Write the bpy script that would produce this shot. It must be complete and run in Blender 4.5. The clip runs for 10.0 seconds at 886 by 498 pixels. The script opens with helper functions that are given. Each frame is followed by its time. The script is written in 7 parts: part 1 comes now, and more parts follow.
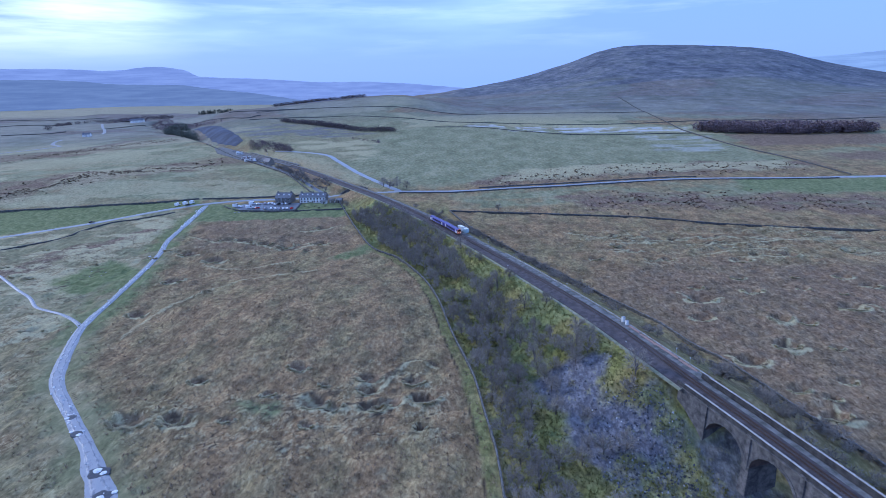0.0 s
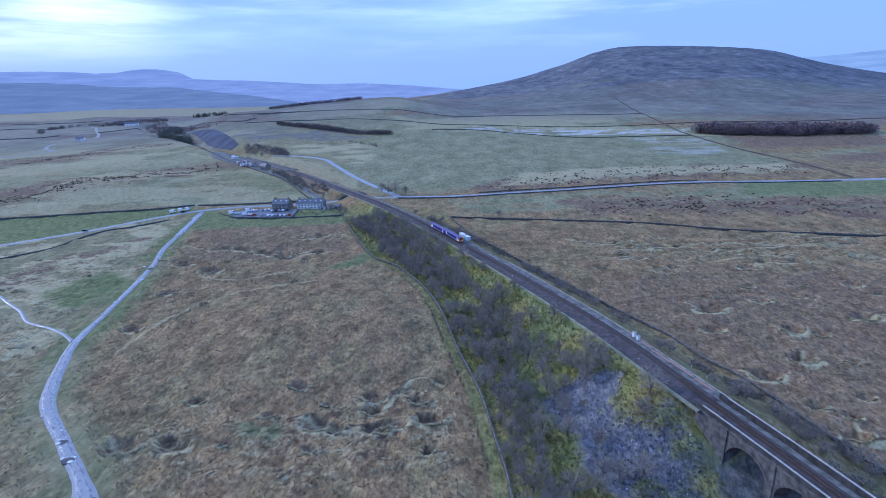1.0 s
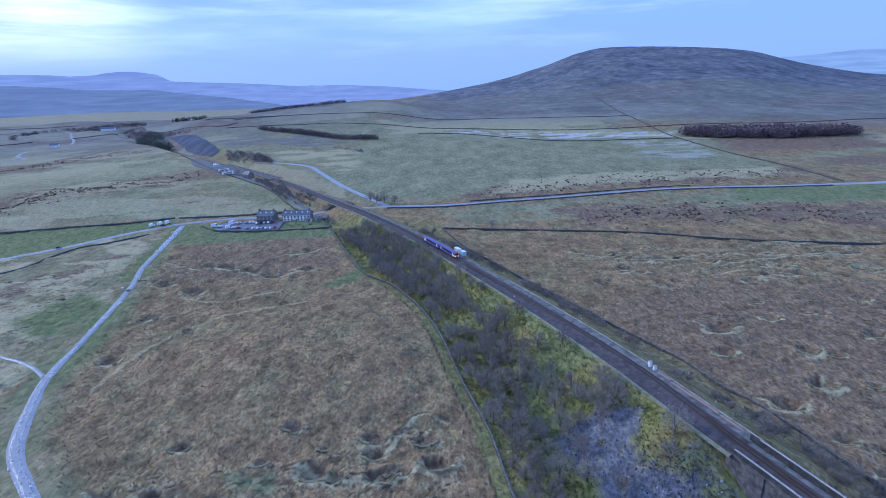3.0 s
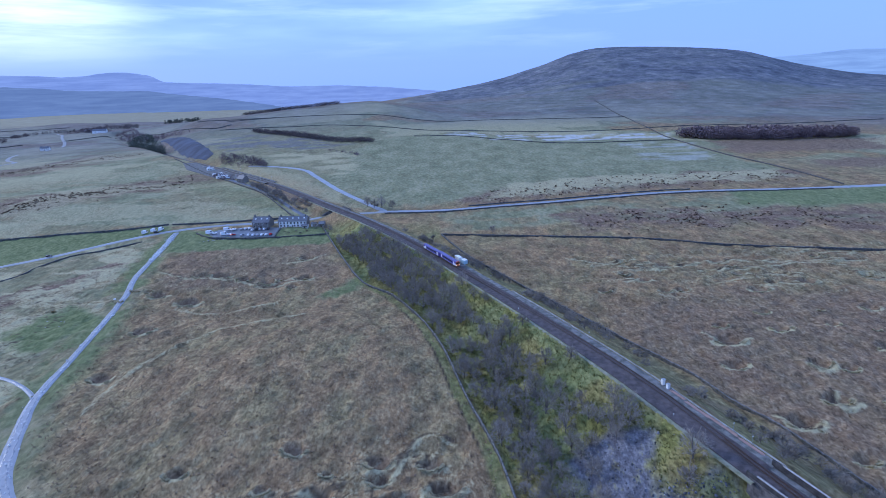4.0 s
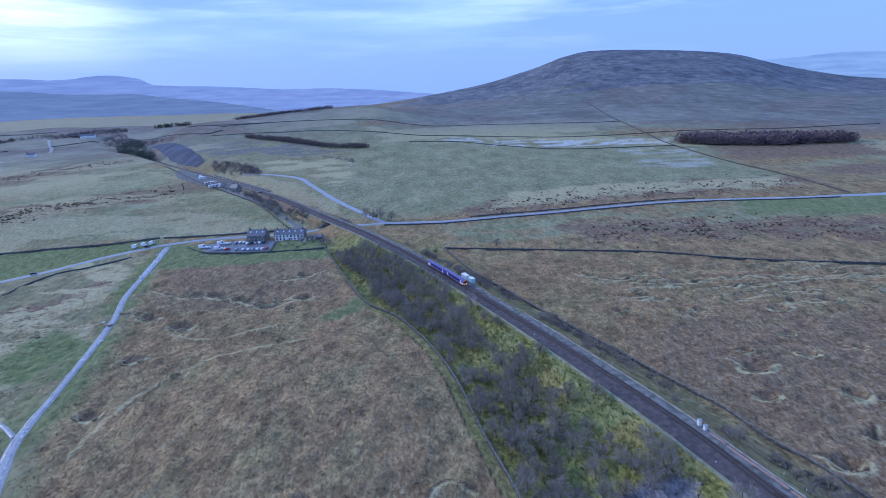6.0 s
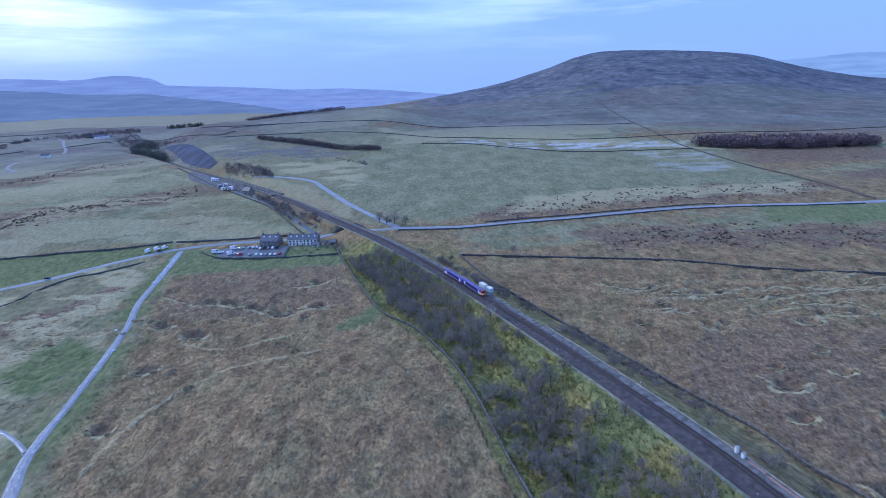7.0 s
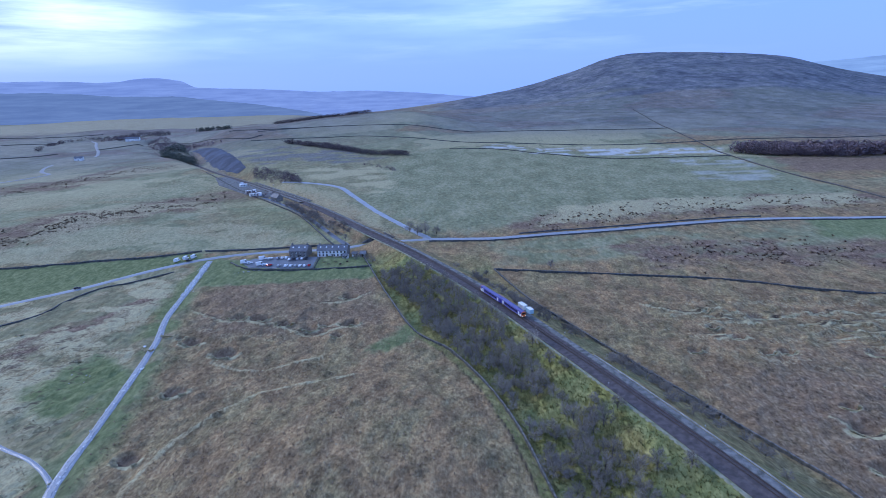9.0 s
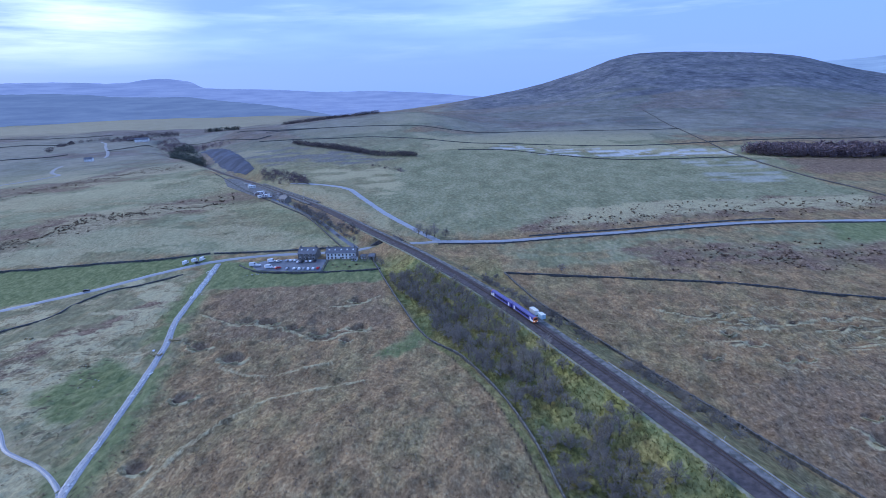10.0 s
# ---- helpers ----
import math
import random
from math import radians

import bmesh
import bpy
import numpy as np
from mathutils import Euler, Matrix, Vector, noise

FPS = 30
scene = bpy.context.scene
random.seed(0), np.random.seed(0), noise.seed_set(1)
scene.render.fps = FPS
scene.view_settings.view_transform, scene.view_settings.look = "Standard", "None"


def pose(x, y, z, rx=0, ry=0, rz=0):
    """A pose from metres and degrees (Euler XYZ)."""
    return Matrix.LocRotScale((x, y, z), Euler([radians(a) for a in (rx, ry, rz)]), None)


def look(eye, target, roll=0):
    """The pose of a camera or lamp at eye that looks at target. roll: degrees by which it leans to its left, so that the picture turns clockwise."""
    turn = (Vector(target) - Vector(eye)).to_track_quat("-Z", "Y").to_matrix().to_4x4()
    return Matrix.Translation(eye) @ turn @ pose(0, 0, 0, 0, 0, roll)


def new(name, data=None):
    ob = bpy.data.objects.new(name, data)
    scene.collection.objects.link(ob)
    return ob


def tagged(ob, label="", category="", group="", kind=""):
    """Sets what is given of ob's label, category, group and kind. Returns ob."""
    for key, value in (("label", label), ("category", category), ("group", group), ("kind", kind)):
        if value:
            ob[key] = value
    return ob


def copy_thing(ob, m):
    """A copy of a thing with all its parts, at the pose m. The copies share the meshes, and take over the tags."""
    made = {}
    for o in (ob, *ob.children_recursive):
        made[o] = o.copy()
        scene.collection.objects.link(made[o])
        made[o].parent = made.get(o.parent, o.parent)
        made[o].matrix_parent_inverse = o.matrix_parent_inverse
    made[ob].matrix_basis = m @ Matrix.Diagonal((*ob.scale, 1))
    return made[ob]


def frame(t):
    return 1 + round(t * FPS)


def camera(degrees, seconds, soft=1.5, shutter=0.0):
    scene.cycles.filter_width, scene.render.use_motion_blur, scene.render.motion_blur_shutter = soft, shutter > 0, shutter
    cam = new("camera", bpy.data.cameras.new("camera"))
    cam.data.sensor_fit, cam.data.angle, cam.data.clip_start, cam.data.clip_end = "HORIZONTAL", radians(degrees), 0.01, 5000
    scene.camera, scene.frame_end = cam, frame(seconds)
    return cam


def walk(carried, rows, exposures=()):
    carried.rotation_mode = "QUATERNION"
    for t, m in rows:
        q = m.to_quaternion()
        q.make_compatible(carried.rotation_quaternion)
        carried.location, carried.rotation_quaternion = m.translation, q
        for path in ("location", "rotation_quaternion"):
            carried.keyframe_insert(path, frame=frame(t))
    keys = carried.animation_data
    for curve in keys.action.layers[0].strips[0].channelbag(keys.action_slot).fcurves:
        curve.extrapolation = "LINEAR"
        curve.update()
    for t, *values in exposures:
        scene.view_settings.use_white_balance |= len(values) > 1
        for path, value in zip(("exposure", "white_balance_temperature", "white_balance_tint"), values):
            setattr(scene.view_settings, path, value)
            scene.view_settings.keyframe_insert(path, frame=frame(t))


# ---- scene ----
cam = camera(78.0, 10.0, soft=0.6)
PATH = [
    (0, (18.054, -25.285, 90.699), (18.0, -23.371, 90.119), -1.5),
    (0.5, (16.381, -21.49, 91.974), (16.336, -19.577, 91.395), -1.5),
    (1, (14.743, -17.659, 93.343), (14.703, -15.744, 92.766), -1.7),
    (1.5, (13.115, -13.782, 94.688), (13.073, -11.867, 94.112), -1.8),
    (2, (11.54, -9.917, 95.921), (11.505, -8.002, 95.346), -1.8),
    (2.5, (9.966, -6.008, 97.105), (9.962, -4.093, 96.529), -1.9),
    (4, (4.843, 5.9, 101.701), (4.881, 7.814, 101.123), -2.1),
    (4.5, (3.161, 10.006, 102.949), (3.214, 11.921, 102.372), -2.1),
    (5, (1.437, 14.067, 104.117), (1.505, 15.981, 103.541), -2.1),
    (5.2, (0.666, 15.682, 104.383), (0.741, 17.598, 103.812), -2.2),
    (6.5, (-4.851, 26.575, 108.429), (-4.798, 28.491, 107.856), -2.1),
    (7, (-6.927, 30.695, 109.579), (-6.893, 32.611, 109.008), -2.1),
    (7.5, (-9.123, 34.85, 110.737), (-9.099, 36.767, 110.167), -2.1),
    (8, (-11.189, 39.102, 111.856), (-11.198, 41.02, 111.289), -2.1),
    (8.5, (-13.13, 43.205, 113.105), (-13.159, 45.123, 112.539), -2.1),
    (9, (-15.022, 46.826, 114.244), (-15.068, 48.745, 113.681), -2.1),
    (9.5, (-16.38, 49.343, 115.078), (-16.442, 51.261, 114.515), -2.1),
    (10, (-17.02, 50.769, 115.48), (-17.091, 52.687, 114.918), -2.2),
]
walk(cam, [(t, look(eye, target, roll)) for t, eye, target, roll in PATH],
     exposures=[(0.0, 0.36, 5510, 11), (10.0, 0.27, 5510, 11)])

# ---------------------------------------------------------------- world and sun
SUN_AZ, SUN_EL = -62.0, 24.0          # degrees from +y, clockwise; height
CLOUD_GAP = (-0.63, 0.77, 0.105)      # where the cloud is thin and bright
world = bpy.data.worlds.new("overcast_dusk_sky")
scene.world = world
world.use_nodes = True
wn = world.node_tree.nodes
wl = world.node_tree.links
wn.clear()
w_out = wn.new("ShaderNodeOutputWorld")
w_bg = wn.new("ShaderNodeBackground")
w_sky = wn.new("ShaderNodeTexSky")
w_sky.sky_type = "NISHITA"
w_sky.sun_disc = False
w_sky.sun_elevation = radians(SUN_EL)
w_sky.sun_rotation = radians(SUN_AZ)
w_sky.altitude = 400
w_sky.air_density, w_sky.dust_density, w_sky.ozone_density = 1.0, 2.0, 2.0
w_co = wn.new("ShaderNodeTexCoord")
# cloud layer: stretched noise over the sky dome
w_map = wn.new("ShaderNodeMapping")
w_map.inputs["Scale"].default_value = (1.3, 1.3, 9.0)
w_map.inputs["Location"].default_value = (0.35, 0.1, 0.2)
w_noise = wn.new("ShaderNodeTexNoise")
w_noise.inputs["Scale"].default_value = 1.5
w_noise.inputs["Detail"].default_value = 4.5
w_noise.inputs["Roughness"].default_value = 0.52
w_ramp = wn.new("ShaderNodeValToRGB")
w_ramp.color_ramp.elements[0].position = 0.46
w_ramp.color_ramp.elements[0].color = (3.1, 4.85, 10.7, 1)
w_ramp.color_ramp.elements[1].position = 0.74
w_ramp.color_ramp.elements[1].color = (5.6, 7.9, 12.4, 1)
w_mix = wn.new("ShaderNodeMix")
w_mix.data_type = "RGBA"
w_mix.inputs["Factor"].default_value = 0.92
# clear blue low down, cloud higher up
w_sep = wn.new("ShaderNodeSeparateXYZ")
w_rise = wn.new("ShaderNodeMapRange")
w_rise.inputs["From Min"].default_value, w_rise.inputs["From Max"].default_value = 0.035, 0.11
w_low = wn.new("ShaderNodeMix")
w_low.data_type = "RGBA"
w_low.inputs["A"].default_value = (3.1, 4.7, 10.4, 1)
wl.new(w_co.outputs["Generated"], w_sep.inputs["Vector"])
wl.new(w_sep.outputs["Z"], w_rise.inputs["Value"])
wl.new(w_rise.outputs["Result"], w_low.inputs["Factor"])

wl.new(w_co.outputs["Generated"], w_map.inputs["Vector"])
wl.new(w_map.outputs["Vector"], w_noise.inputs["Vector"])
wl.new(w_noise.outputs["Fac"], w_ramp.inputs["Fac"])
# thin bright streaks of cloud
w_map_b = wn.new("ShaderNodeMapping")
w_map_b.inputs["Scale"].default_value = (1.6, 1.6, 15.0)
w_map_b.inputs["Location"].default_value = (2.1, 0.6, 1.15)
w_noise_b = wn.new("ShaderNodeTexNoise")
w_noise_b.inputs["Scale"].default_value, w_noise_b.inputs["Detail"].default_value, w_noise_b.inputs["Roughness"].default_value = 1.9, 6, 0.55
w_thin = wn.new("ShaderNodeMapRange")
w_thin.inputs["From Min"].default_value, w_thin.inputs["From Max"].default_value, w_thin.inputs["To Max"].default_value = 0.51, 0.78, 0.5
w_white = wn.new("ShaderNodeMix")
w_white.data_type = "RGBA"
w_white.inputs["B"].default_value = (9.6, 11.4, 13.2, 1)
wl.new(w_co.outputs["Generated"], w_map_b.inputs["Vector"])
wl.new(w_map_b.outputs["Vector"], w_noise_b.inputs["Vector"])
wl.new(w_noise_b.outputs["Fac"], w_thin.inputs["Value"])
wl.new(w_thin.outputs["Result"], w_white.inputs["Factor"])
wl.new(w_ramp.outputs["Color"], w_white.inputs["A"])
# the bright gap in the cloud to the west
w_dot = wn.new("ShaderNodeVectorMath")
w_dot.operation = "DOT_PRODUCT"
w_dot.inputs[1].default_value = CLOUD_GAP
w_near = wn.new("ShaderNodeMapRange")
w_near.interpolation_type = "SMOOTHSTEP"
w_near.inputs["From Min"].default_value, w_near.inputs["From Max"].default_value = 0.96, 1.002
w_ragged = wn.new("ShaderNodeMapRange")
w_ragged.inputs["From Min"].default_value, w_ragged.inputs["From Max"].default_value = 0.34, 0.6
w_times = wn.new("ShaderNodeMath")
w_times.operation = "MULTIPLY"
w_gap = wn.new("ShaderNodeMix")
w_gap.data_type = "RGBA"
w_gap.inputs["B"].default_value = (11.2, 12.7, 13.6, 1)
wl.new(w_co.outputs["Generated"], w_dot.inputs[0])
wl.new(w_dot.outputs["Value"], w_near.inputs["Value"])
wl.new(w_noise_b.outputs["Fac"], w_ragged.inputs["Value"])
wl.new(w_near.outputs["Result"], w_times.inputs[0])
wl.new(w_ragged.outputs["Result"], w_times.inputs[1])
wl.new(w_times.outputs[0], w_gap.inputs["Factor"])
wl.new(w_white.outputs["Result"], w_gap.inputs["A"])
wl.new(w_sky.outputs["Color"], w_mix.inputs["A"])
wl.new(w_gap.outputs["Result"], w_low.inputs["B"])
wl.new(w_low.outputs["Result"], w_mix.inputs["B"])
wl.new(w_mix.outputs["Result"], w_bg.inputs["Color"])
w_bg.inputs["Strength"].default_value = 0.09
wl.new(w_bg.outputs["Background"], w_out.inputs["Surface"])

sun_data = bpy.data.lights.new("sun", "SUN")
sun_data.energy = 1.5
sun_data.angle = radians(14)
sun_data.color = (1.0, 0.95, 0.88)
sun = new("sun", sun_data)
a, b = radians(SUN_AZ), radians(SUN_EL)
sun.matrix_world = look((0, 0, 300), (-math.sin(a) * math.cos(b) * 100, -math.cos(a) * math.cos(b) * 100, 300 - math.sin(b) * 100))


# ---------------------------------------------------------------- materials
def material(name, colour, rough=0.9, metal=0.0, colour2=None, scale=1.0, detail=5.0, bump=0.0, bump_scale=None, spec=0.3, random_value=0.0):
    """A surface with two scales of variation between two colours and a fine relief."""
    m = bpy.data.materials.new(name)
    m.use_nodes = True
    n, l = m.node_tree.nodes, m.node_tree.links
    b = n["Principled BSDF"]
    b.inputs["Roughness"].default_value = rough
    b.inputs["Metallic"].default_value = metal
    b.inputs["Specular IOR Level"].default_value = spec
    co = n.new("ShaderNodeTexCoord")
    colour2 = colour2 or tuple(c * 0.75 for c in colour)
    n1 = n.new("ShaderNodeTexNoise")
    n1.inputs["Scale"].default_value, n1.inputs["Detail"].default_value = scale, detail
    n2 = n.new("ShaderNodeTexNoise")
    n2.inputs["Scale"].default_value, n2.inputs["Detail"].default_value = scale * 7.3, 3
    add = n.new("ShaderNodeMath")
    add.operation = "MULTIPLY_ADD"
    add.inputs[1].default_value = 0.45
    ramp = n.new("ShaderNodeValToRGB")
    ramp.color_ramp.elements[0].position, ramp.color_ramp.elements[1].position = 0.55, 0.9
    ramp.color_ramp.elements[0].color, ramp.color_ramp.elements[1].color = (*colour2, 1), (*colour, 1)
    l.new(co.outputs["Object"], n1.inputs["Vector"])
    l.new(co.outputs["Object"], n2.inputs["Vector"])
    l.new(n2.outputs["Fac"], add.inputs[0])
    l.new(n1.outputs["Fac"], add.inputs[2])
    l.new(add.outputs[0], ramp.inputs["Fac"])
    out = ramp.outputs["Color"]
    if random_value:
        info = n.new("ShaderNodeObjectInfo")
        hsv = n.new("ShaderNodeHueSaturation")
        mr = n.new("ShaderNodeMapRange")
        mr.inputs["To Min"].default_value, mr.inputs["To Max"].default_value = 1 - random_value, 1 + random_value
        l.new(info.outputs["Random"], mr.inputs["Value"])
        l.new(mr.outputs["Result"], hsv.inputs["Value"])
        l.new(out, hsv.inputs["Color"])
        out = hsv.outputs["Color"]
    l.new(out, b.inputs["Base Color"])
    if bump:
        n3 = n.new("ShaderNodeTexNoise")
        n3.inputs["Scale"].default_value, n3.inputs["Detail"].default_value = bump_scale or scale * 5, 6
        bp = n.new("ShaderNodeBump")
        bp.inputs["Strength"].default_value, bp.inputs["Distance"].default_value = 1.0, bump
        l.new(co.outputs["Object"], n3.inputs["Vector"])
        l.new(n3.outputs["Fac"], bp.inputs["Height"])
        l.new(bp.outputs["Normal"], b.inputs["Normal"])
    return m


M_BALLAST = material("brown_ballast", (0.12, 0.1, 0.098), 0.95, colour2=(0.06, 0.05, 0.05), scale=0.5, bump=0.08, bump_scale=6)
M_CESS = material("pale_limestone_cess", (0.23, 0.225, 0.215), 0.95, colour2=(0.085, 0.085, 0.075), scale=0.4, bump=0.06, bump_scale=5)
M_VERGE = material("trodden_pale_verge", (0.3, 0.29, 0.22), 0.95, colour2=(0.15, 0.16, 0.09), scale=0.4, bump=0.05)
M_RAIL = material("worn_rail_steel", (0.085, 0.055, 0.045), 0.55, 0.3, colour2=(0.05, 0.032, 0.026), scale=2)
M_SLEEPER = material("weathered_sleeper", (0.09, 0.072, 0.065), 0.9, colour2=(0.055, 0.045, 0.04), scale=1.5, bump=0.02)
M_STONE = material("dark_gritstone", (0.17, 0.16, 0.155), 0.95, colour2=(0.06, 0.058, 0.06), scale=0.6, bump=0.2, bump_scale=1.7, random_value=0.12)
M_ARCHBRICK = material("blue_red_arch_brick", (0.13, 0.095, 0.085), 0.95, colour2=(0.07, 0.055, 0.055), scale=0.8, bump=0.05, random_value=0.1)
# gritstone darkened to paint in the shade on the parapet's inner face
M_PARAPET = material("shaded_parapet_stone", (0.085, 0.08, 0.08), 0.95, colour2=(0.035, 0.034, 0.036), scale=0.6, bump=0.15, bump_scale=1.7)
M_COPE = material("pale_coping_stone", (0.5, 0.48, 0.44), 0.9, colour2=(0.3, 0.29, 0.27), scale=0.7, bump=0.04, random_value=0.12)
M_WALL = material("dark_dry_stone", (0.13, 0.125, 0.115), 0.95, colour2=(0.045, 0.047, 0.042), scale=0.9, bump=0.15, bump_scale=2.5, random_value=0.1)
M_ROAD = material("wet_asphalt", (0.31, 0.315, 0.33), 0.33, colour2=(0.22, 0.225, 0.235), scale=0.12, bump=0.01, bump_scale=9, spec=0.5)
M_WALLTOP = material("weathered_pale_cope", (0.21, 0.203, 0.195), 0.95, colour2=(0.08, 0.08, 0.076), scale=0.9, bump=0.1, bump_scale=2.5, random_value=0.1)
M_YARD = material("dark_wet_tarmac", (0.16, 0.163, 0.175), 0.4, colour2=(0.1, 0.102, 0.11), scale=0.15, bump=0.01, bump_scale=9, spec=0.4)
M_QUARRY = material("blue_grey_quarry_dust", (0.075, 0.095, 0.145), 0.9, colour2=(0.03, 0.04, 0.065), scale=0.03, bump=0.2, bump_scale=0.4)
M_SLATE = material("slate_roof", (0.2, 0.2, 0.21), 0.6, colour2=(0.13, 0.13, 0.14), scale=0.6, bump=0.04, bump_scale=4)
M_RENDER = material("white_render", (0.88, 0.875, 0.86), 0.9, colour2=(0.74, 0.73, 0.7), scale=0.3, bump=0.01)
M_HOUSESTONE = material("grey_house_stone", (0.25, 0.235, 0.21), 0.95, colour2=(0.14, 0.13, 0.12), scale=0.8, bump=0.06, bump_scale=3)
M_GLASS = material("dark_window_glass", (0.02, 0.022, 0.025), 0.08, colour2=(0.015, 0.016, 0.018), scale=1, spec=0.6)
M_WHITE = material("white_paint", (0.8, 0.8, 0.78), 0.4, colour2=(0.7, 0.7, 0.68), scale=0.8)
M_DARKWOOD = material("dark_timber", (0.08, 0.06, 0.05), 0.8, colour2=(0.05, 0.04, 0.03), scale=2)
M_TYRE = material("black_rubber", (0.02, 0.02, 0.02), 0.85, scale=4)
M_STEELGREY = material("grey_galvanised_steel", (0.4, 0.41, 0.42), 0.5, 0.5, colour2=(0.3, 0.31, 0.32), scale=2)
M_BARK = material("grey_bark", (0.17, 0.145, 0.13), 0.95, colour2=(0.1, 0.085, 0.078), scale=3)
M_TWIG = material("bare_grey_twigs", (0.33, 0.29, 0.245), 0.95, colour2=(0.19, 0.165, 0.138), scale=0.6, random_value=0.22)
M_LARCH = material("bare_plantation_twigs", (0.22, 0.165, 0.165), 0.95, colour2=(0.115, 0.085, 0.09), scale=0.05, random_value=0.2)
M_CONIFER = material("dark_conifer_needles", (0.12, 0.13, 0.1), 0.95, colour2=(0.06, 0.068, 0.055), scale=0.4, random_value=0.2)


# ---------------------------------------------------------------- building helpers
def thing(name, label, category, at=None, group="", kind=""):
    ob = new(name)
    ob.empty_display_size = 0.3
    if at is not None:
        ob.matrix_world = at
    return tagged(ob, label, category, group, kind)


def mesh_object(name, verts, faces, mat, parent=None, smooth=False):
    me = bpy.data.meshes.new(name)
    me.from_pydata([tuple(v) for v in verts], [], [tuple(int(i) for i in f) for f in faces])
    me.materials.append(mat)
    if smooth:
        me.polygons.foreach_set("use_smooth", [True] * len(me.polygons))
    me.update()
    ob = new(name, me)
    if parent:
        ob.parent = parent
    return ob


def part(name, bm, mat, parent, label="", smooth=False):
    bmesh.ops.recalc_face_normals(bm, faces=bm.faces)
    me = bpy.data.meshes.new(name)
    bm.to_mesh(me)
    bm.free()
    me.materials.append(mat)
    if smooth:
        me.polygons.foreach_set("use_smooth", [True] * len(me.polygons))
    ob = new(name, me)
    ob.parent = parent
    if label:
        ob["label"] = label
    return ob


def box(bm, x0, x1, y0, y1, z0, z1, bevel=0.0):
    """An axis-aligned block added to bm."""
    geo = bmesh.ops.create_cube(bm, size=1.0, matrix=Matrix.Translation(((x0 + x1) / 2, (y0 + y1) / 2, (z0 + z1) / 2)) @ Matrix.Diagonal((x1 - x0, y1 - y0, z1 - z0, 1)))
    if bevel:
        vs = set(geo["verts"])
        bmesh.ops.bevel(bm, geom=[e for e in bm.edges if set(e.verts) <= vs], offset=bevel, segments=1, affect="EDGES")
    return bm


def prism(bm, outline, y0, y1):
    """An x-z outline (anticlockwise) pushed from y0 to y1."""
    n = len(outline)
    va = [bm.verts.new((x, y0, z)) for x, z in outline]
    vb = [bm.verts.new((x, y1, z)) for x, z in outline]
    bm.faces.new(va)
    bm.faces.new(vb[::-1])
    for i in range(n):
        bm.faces.new((va[i], vb[i], vb[(i + 1) % n], va[(i + 1) % n]))
    return bm


def tube(bm, p, q, r0, r1, n=5):
    p, q = Vector(p), Vector(q)
    d = (q - p).normalized()
    u = d.orthogonal().normalized()
    w = d.cross(u)
    a = [bm.verts.new(p + (u * math.cos(6.2832 * i / n) + w * math.sin(6.2832 * i / n)) * r0) for i in range(n)]
    c = [bm.verts.new(q + (u * math.cos(6.2832 * i / n) + w * math.sin(6.2832 * i / n)) * r1) for i in range(n)]
    for i in range(n):
        bm.faces.new((a[i], a[(i + 1) % n], c[(i + 1) % n], c[i]))
    bm.faces.new(a[::-1])
    bm.faces.new(c)


# ---------------------------------------------------------------- the lie of the land
def lattice(ix, iy, seed):
    h = np.sin(ix * 127.1 + iy * 311.7 + seed * 74.7) * 43758.5453
    return h - np.floor(h)


def vnoise(x, y, seed=0):
    """Smooth value noise, 0 to 1."""
    x, y = np.asarray(x, float), np.asarray(y, float)
    ix, iy = np.floor(x), np.floor(y)
    fx, fy = x - ix, y - iy
    fx, fy = fx * fx * (3 - 2 * fx), fy * fy * (3 - 2 * fy)
    a, b = lattice(ix, iy, seed), lattice(ix + 1, iy, seed)
    c, d = lattice(ix, iy + 1, seed), lattice(ix + 1, iy + 1, seed)
    return (a * (1 - fx) + b * fx) * (1 - fy) + (c * (1 - fx) + d * fx) * fy


def fbm(x, y, seed=0, octaves=4):
    v, amp, tot = 0, 1.0, 0.0
    for k in range(octaves):
        v = v + amp * vnoise(x * 2 ** k + 17.3 * k, y * 2 ** k - 9.1 * k, seed + k)
        tot += amp
        amp *= 0.5
    return v / tot


def smooth(a, b, x):
    q = np.clip((np.asarray(x, float) - a) / (b - a), 0, 1)
    return q * q * (3 - 2 * q)


# the railway's centre line: x as a smooth function of y, bending to the left
TY = [20, 73.7, 84.2, 100.8, 120.6, 141.9, 159.8, 174.7, 189.6, 213, 242, 281, 321, 340, 376, 409, 451.6, 495, 553.6, 620.5, 688, 718, 803, 927, 1098, 1219, 1364, 1560]
TX = [119, 104.4, 101.5, 96.5, 90.2, 82.5, 77.3, 72, 66.3, 57.5, 47, 32, 16, 7.5, -10.5, -28.7, -53, -82, -118, -161, -211, -234.5, -300, -399, -523, -639, -733, -855]
TZ = [3, 3, 3, 3, 3, 3, 3, 3, 2.9, 2.2, 1.2, -0.6, -1.8, -2, -2.2, -2.2, -2.2, -2.2, -2.4, -2.6, -2.8, -3, -3, -4, -5, -6, -6, -6]
SPLINE_Y = np.linspace(20, 1560, 781)


def soft_table(ty, tx):
    v = np.interp(SPLINE_Y, ty, tx)
    for _ in range(3):
        pad = np.concatenate([2 * v[0] - v[30:0:-1], v, 2 * v[-1] - v[-2:-32:-1]])
        v = np.convolve(pad, np.ones(13) / 13, "same")[30:-30]
    return v


SPLINE_X, SPLINE_Z = soft_table(TY, TX), soft_table(TY, TZ)
ABUT_Y = 121.0                      # the viaduct ends here and the embankment begins


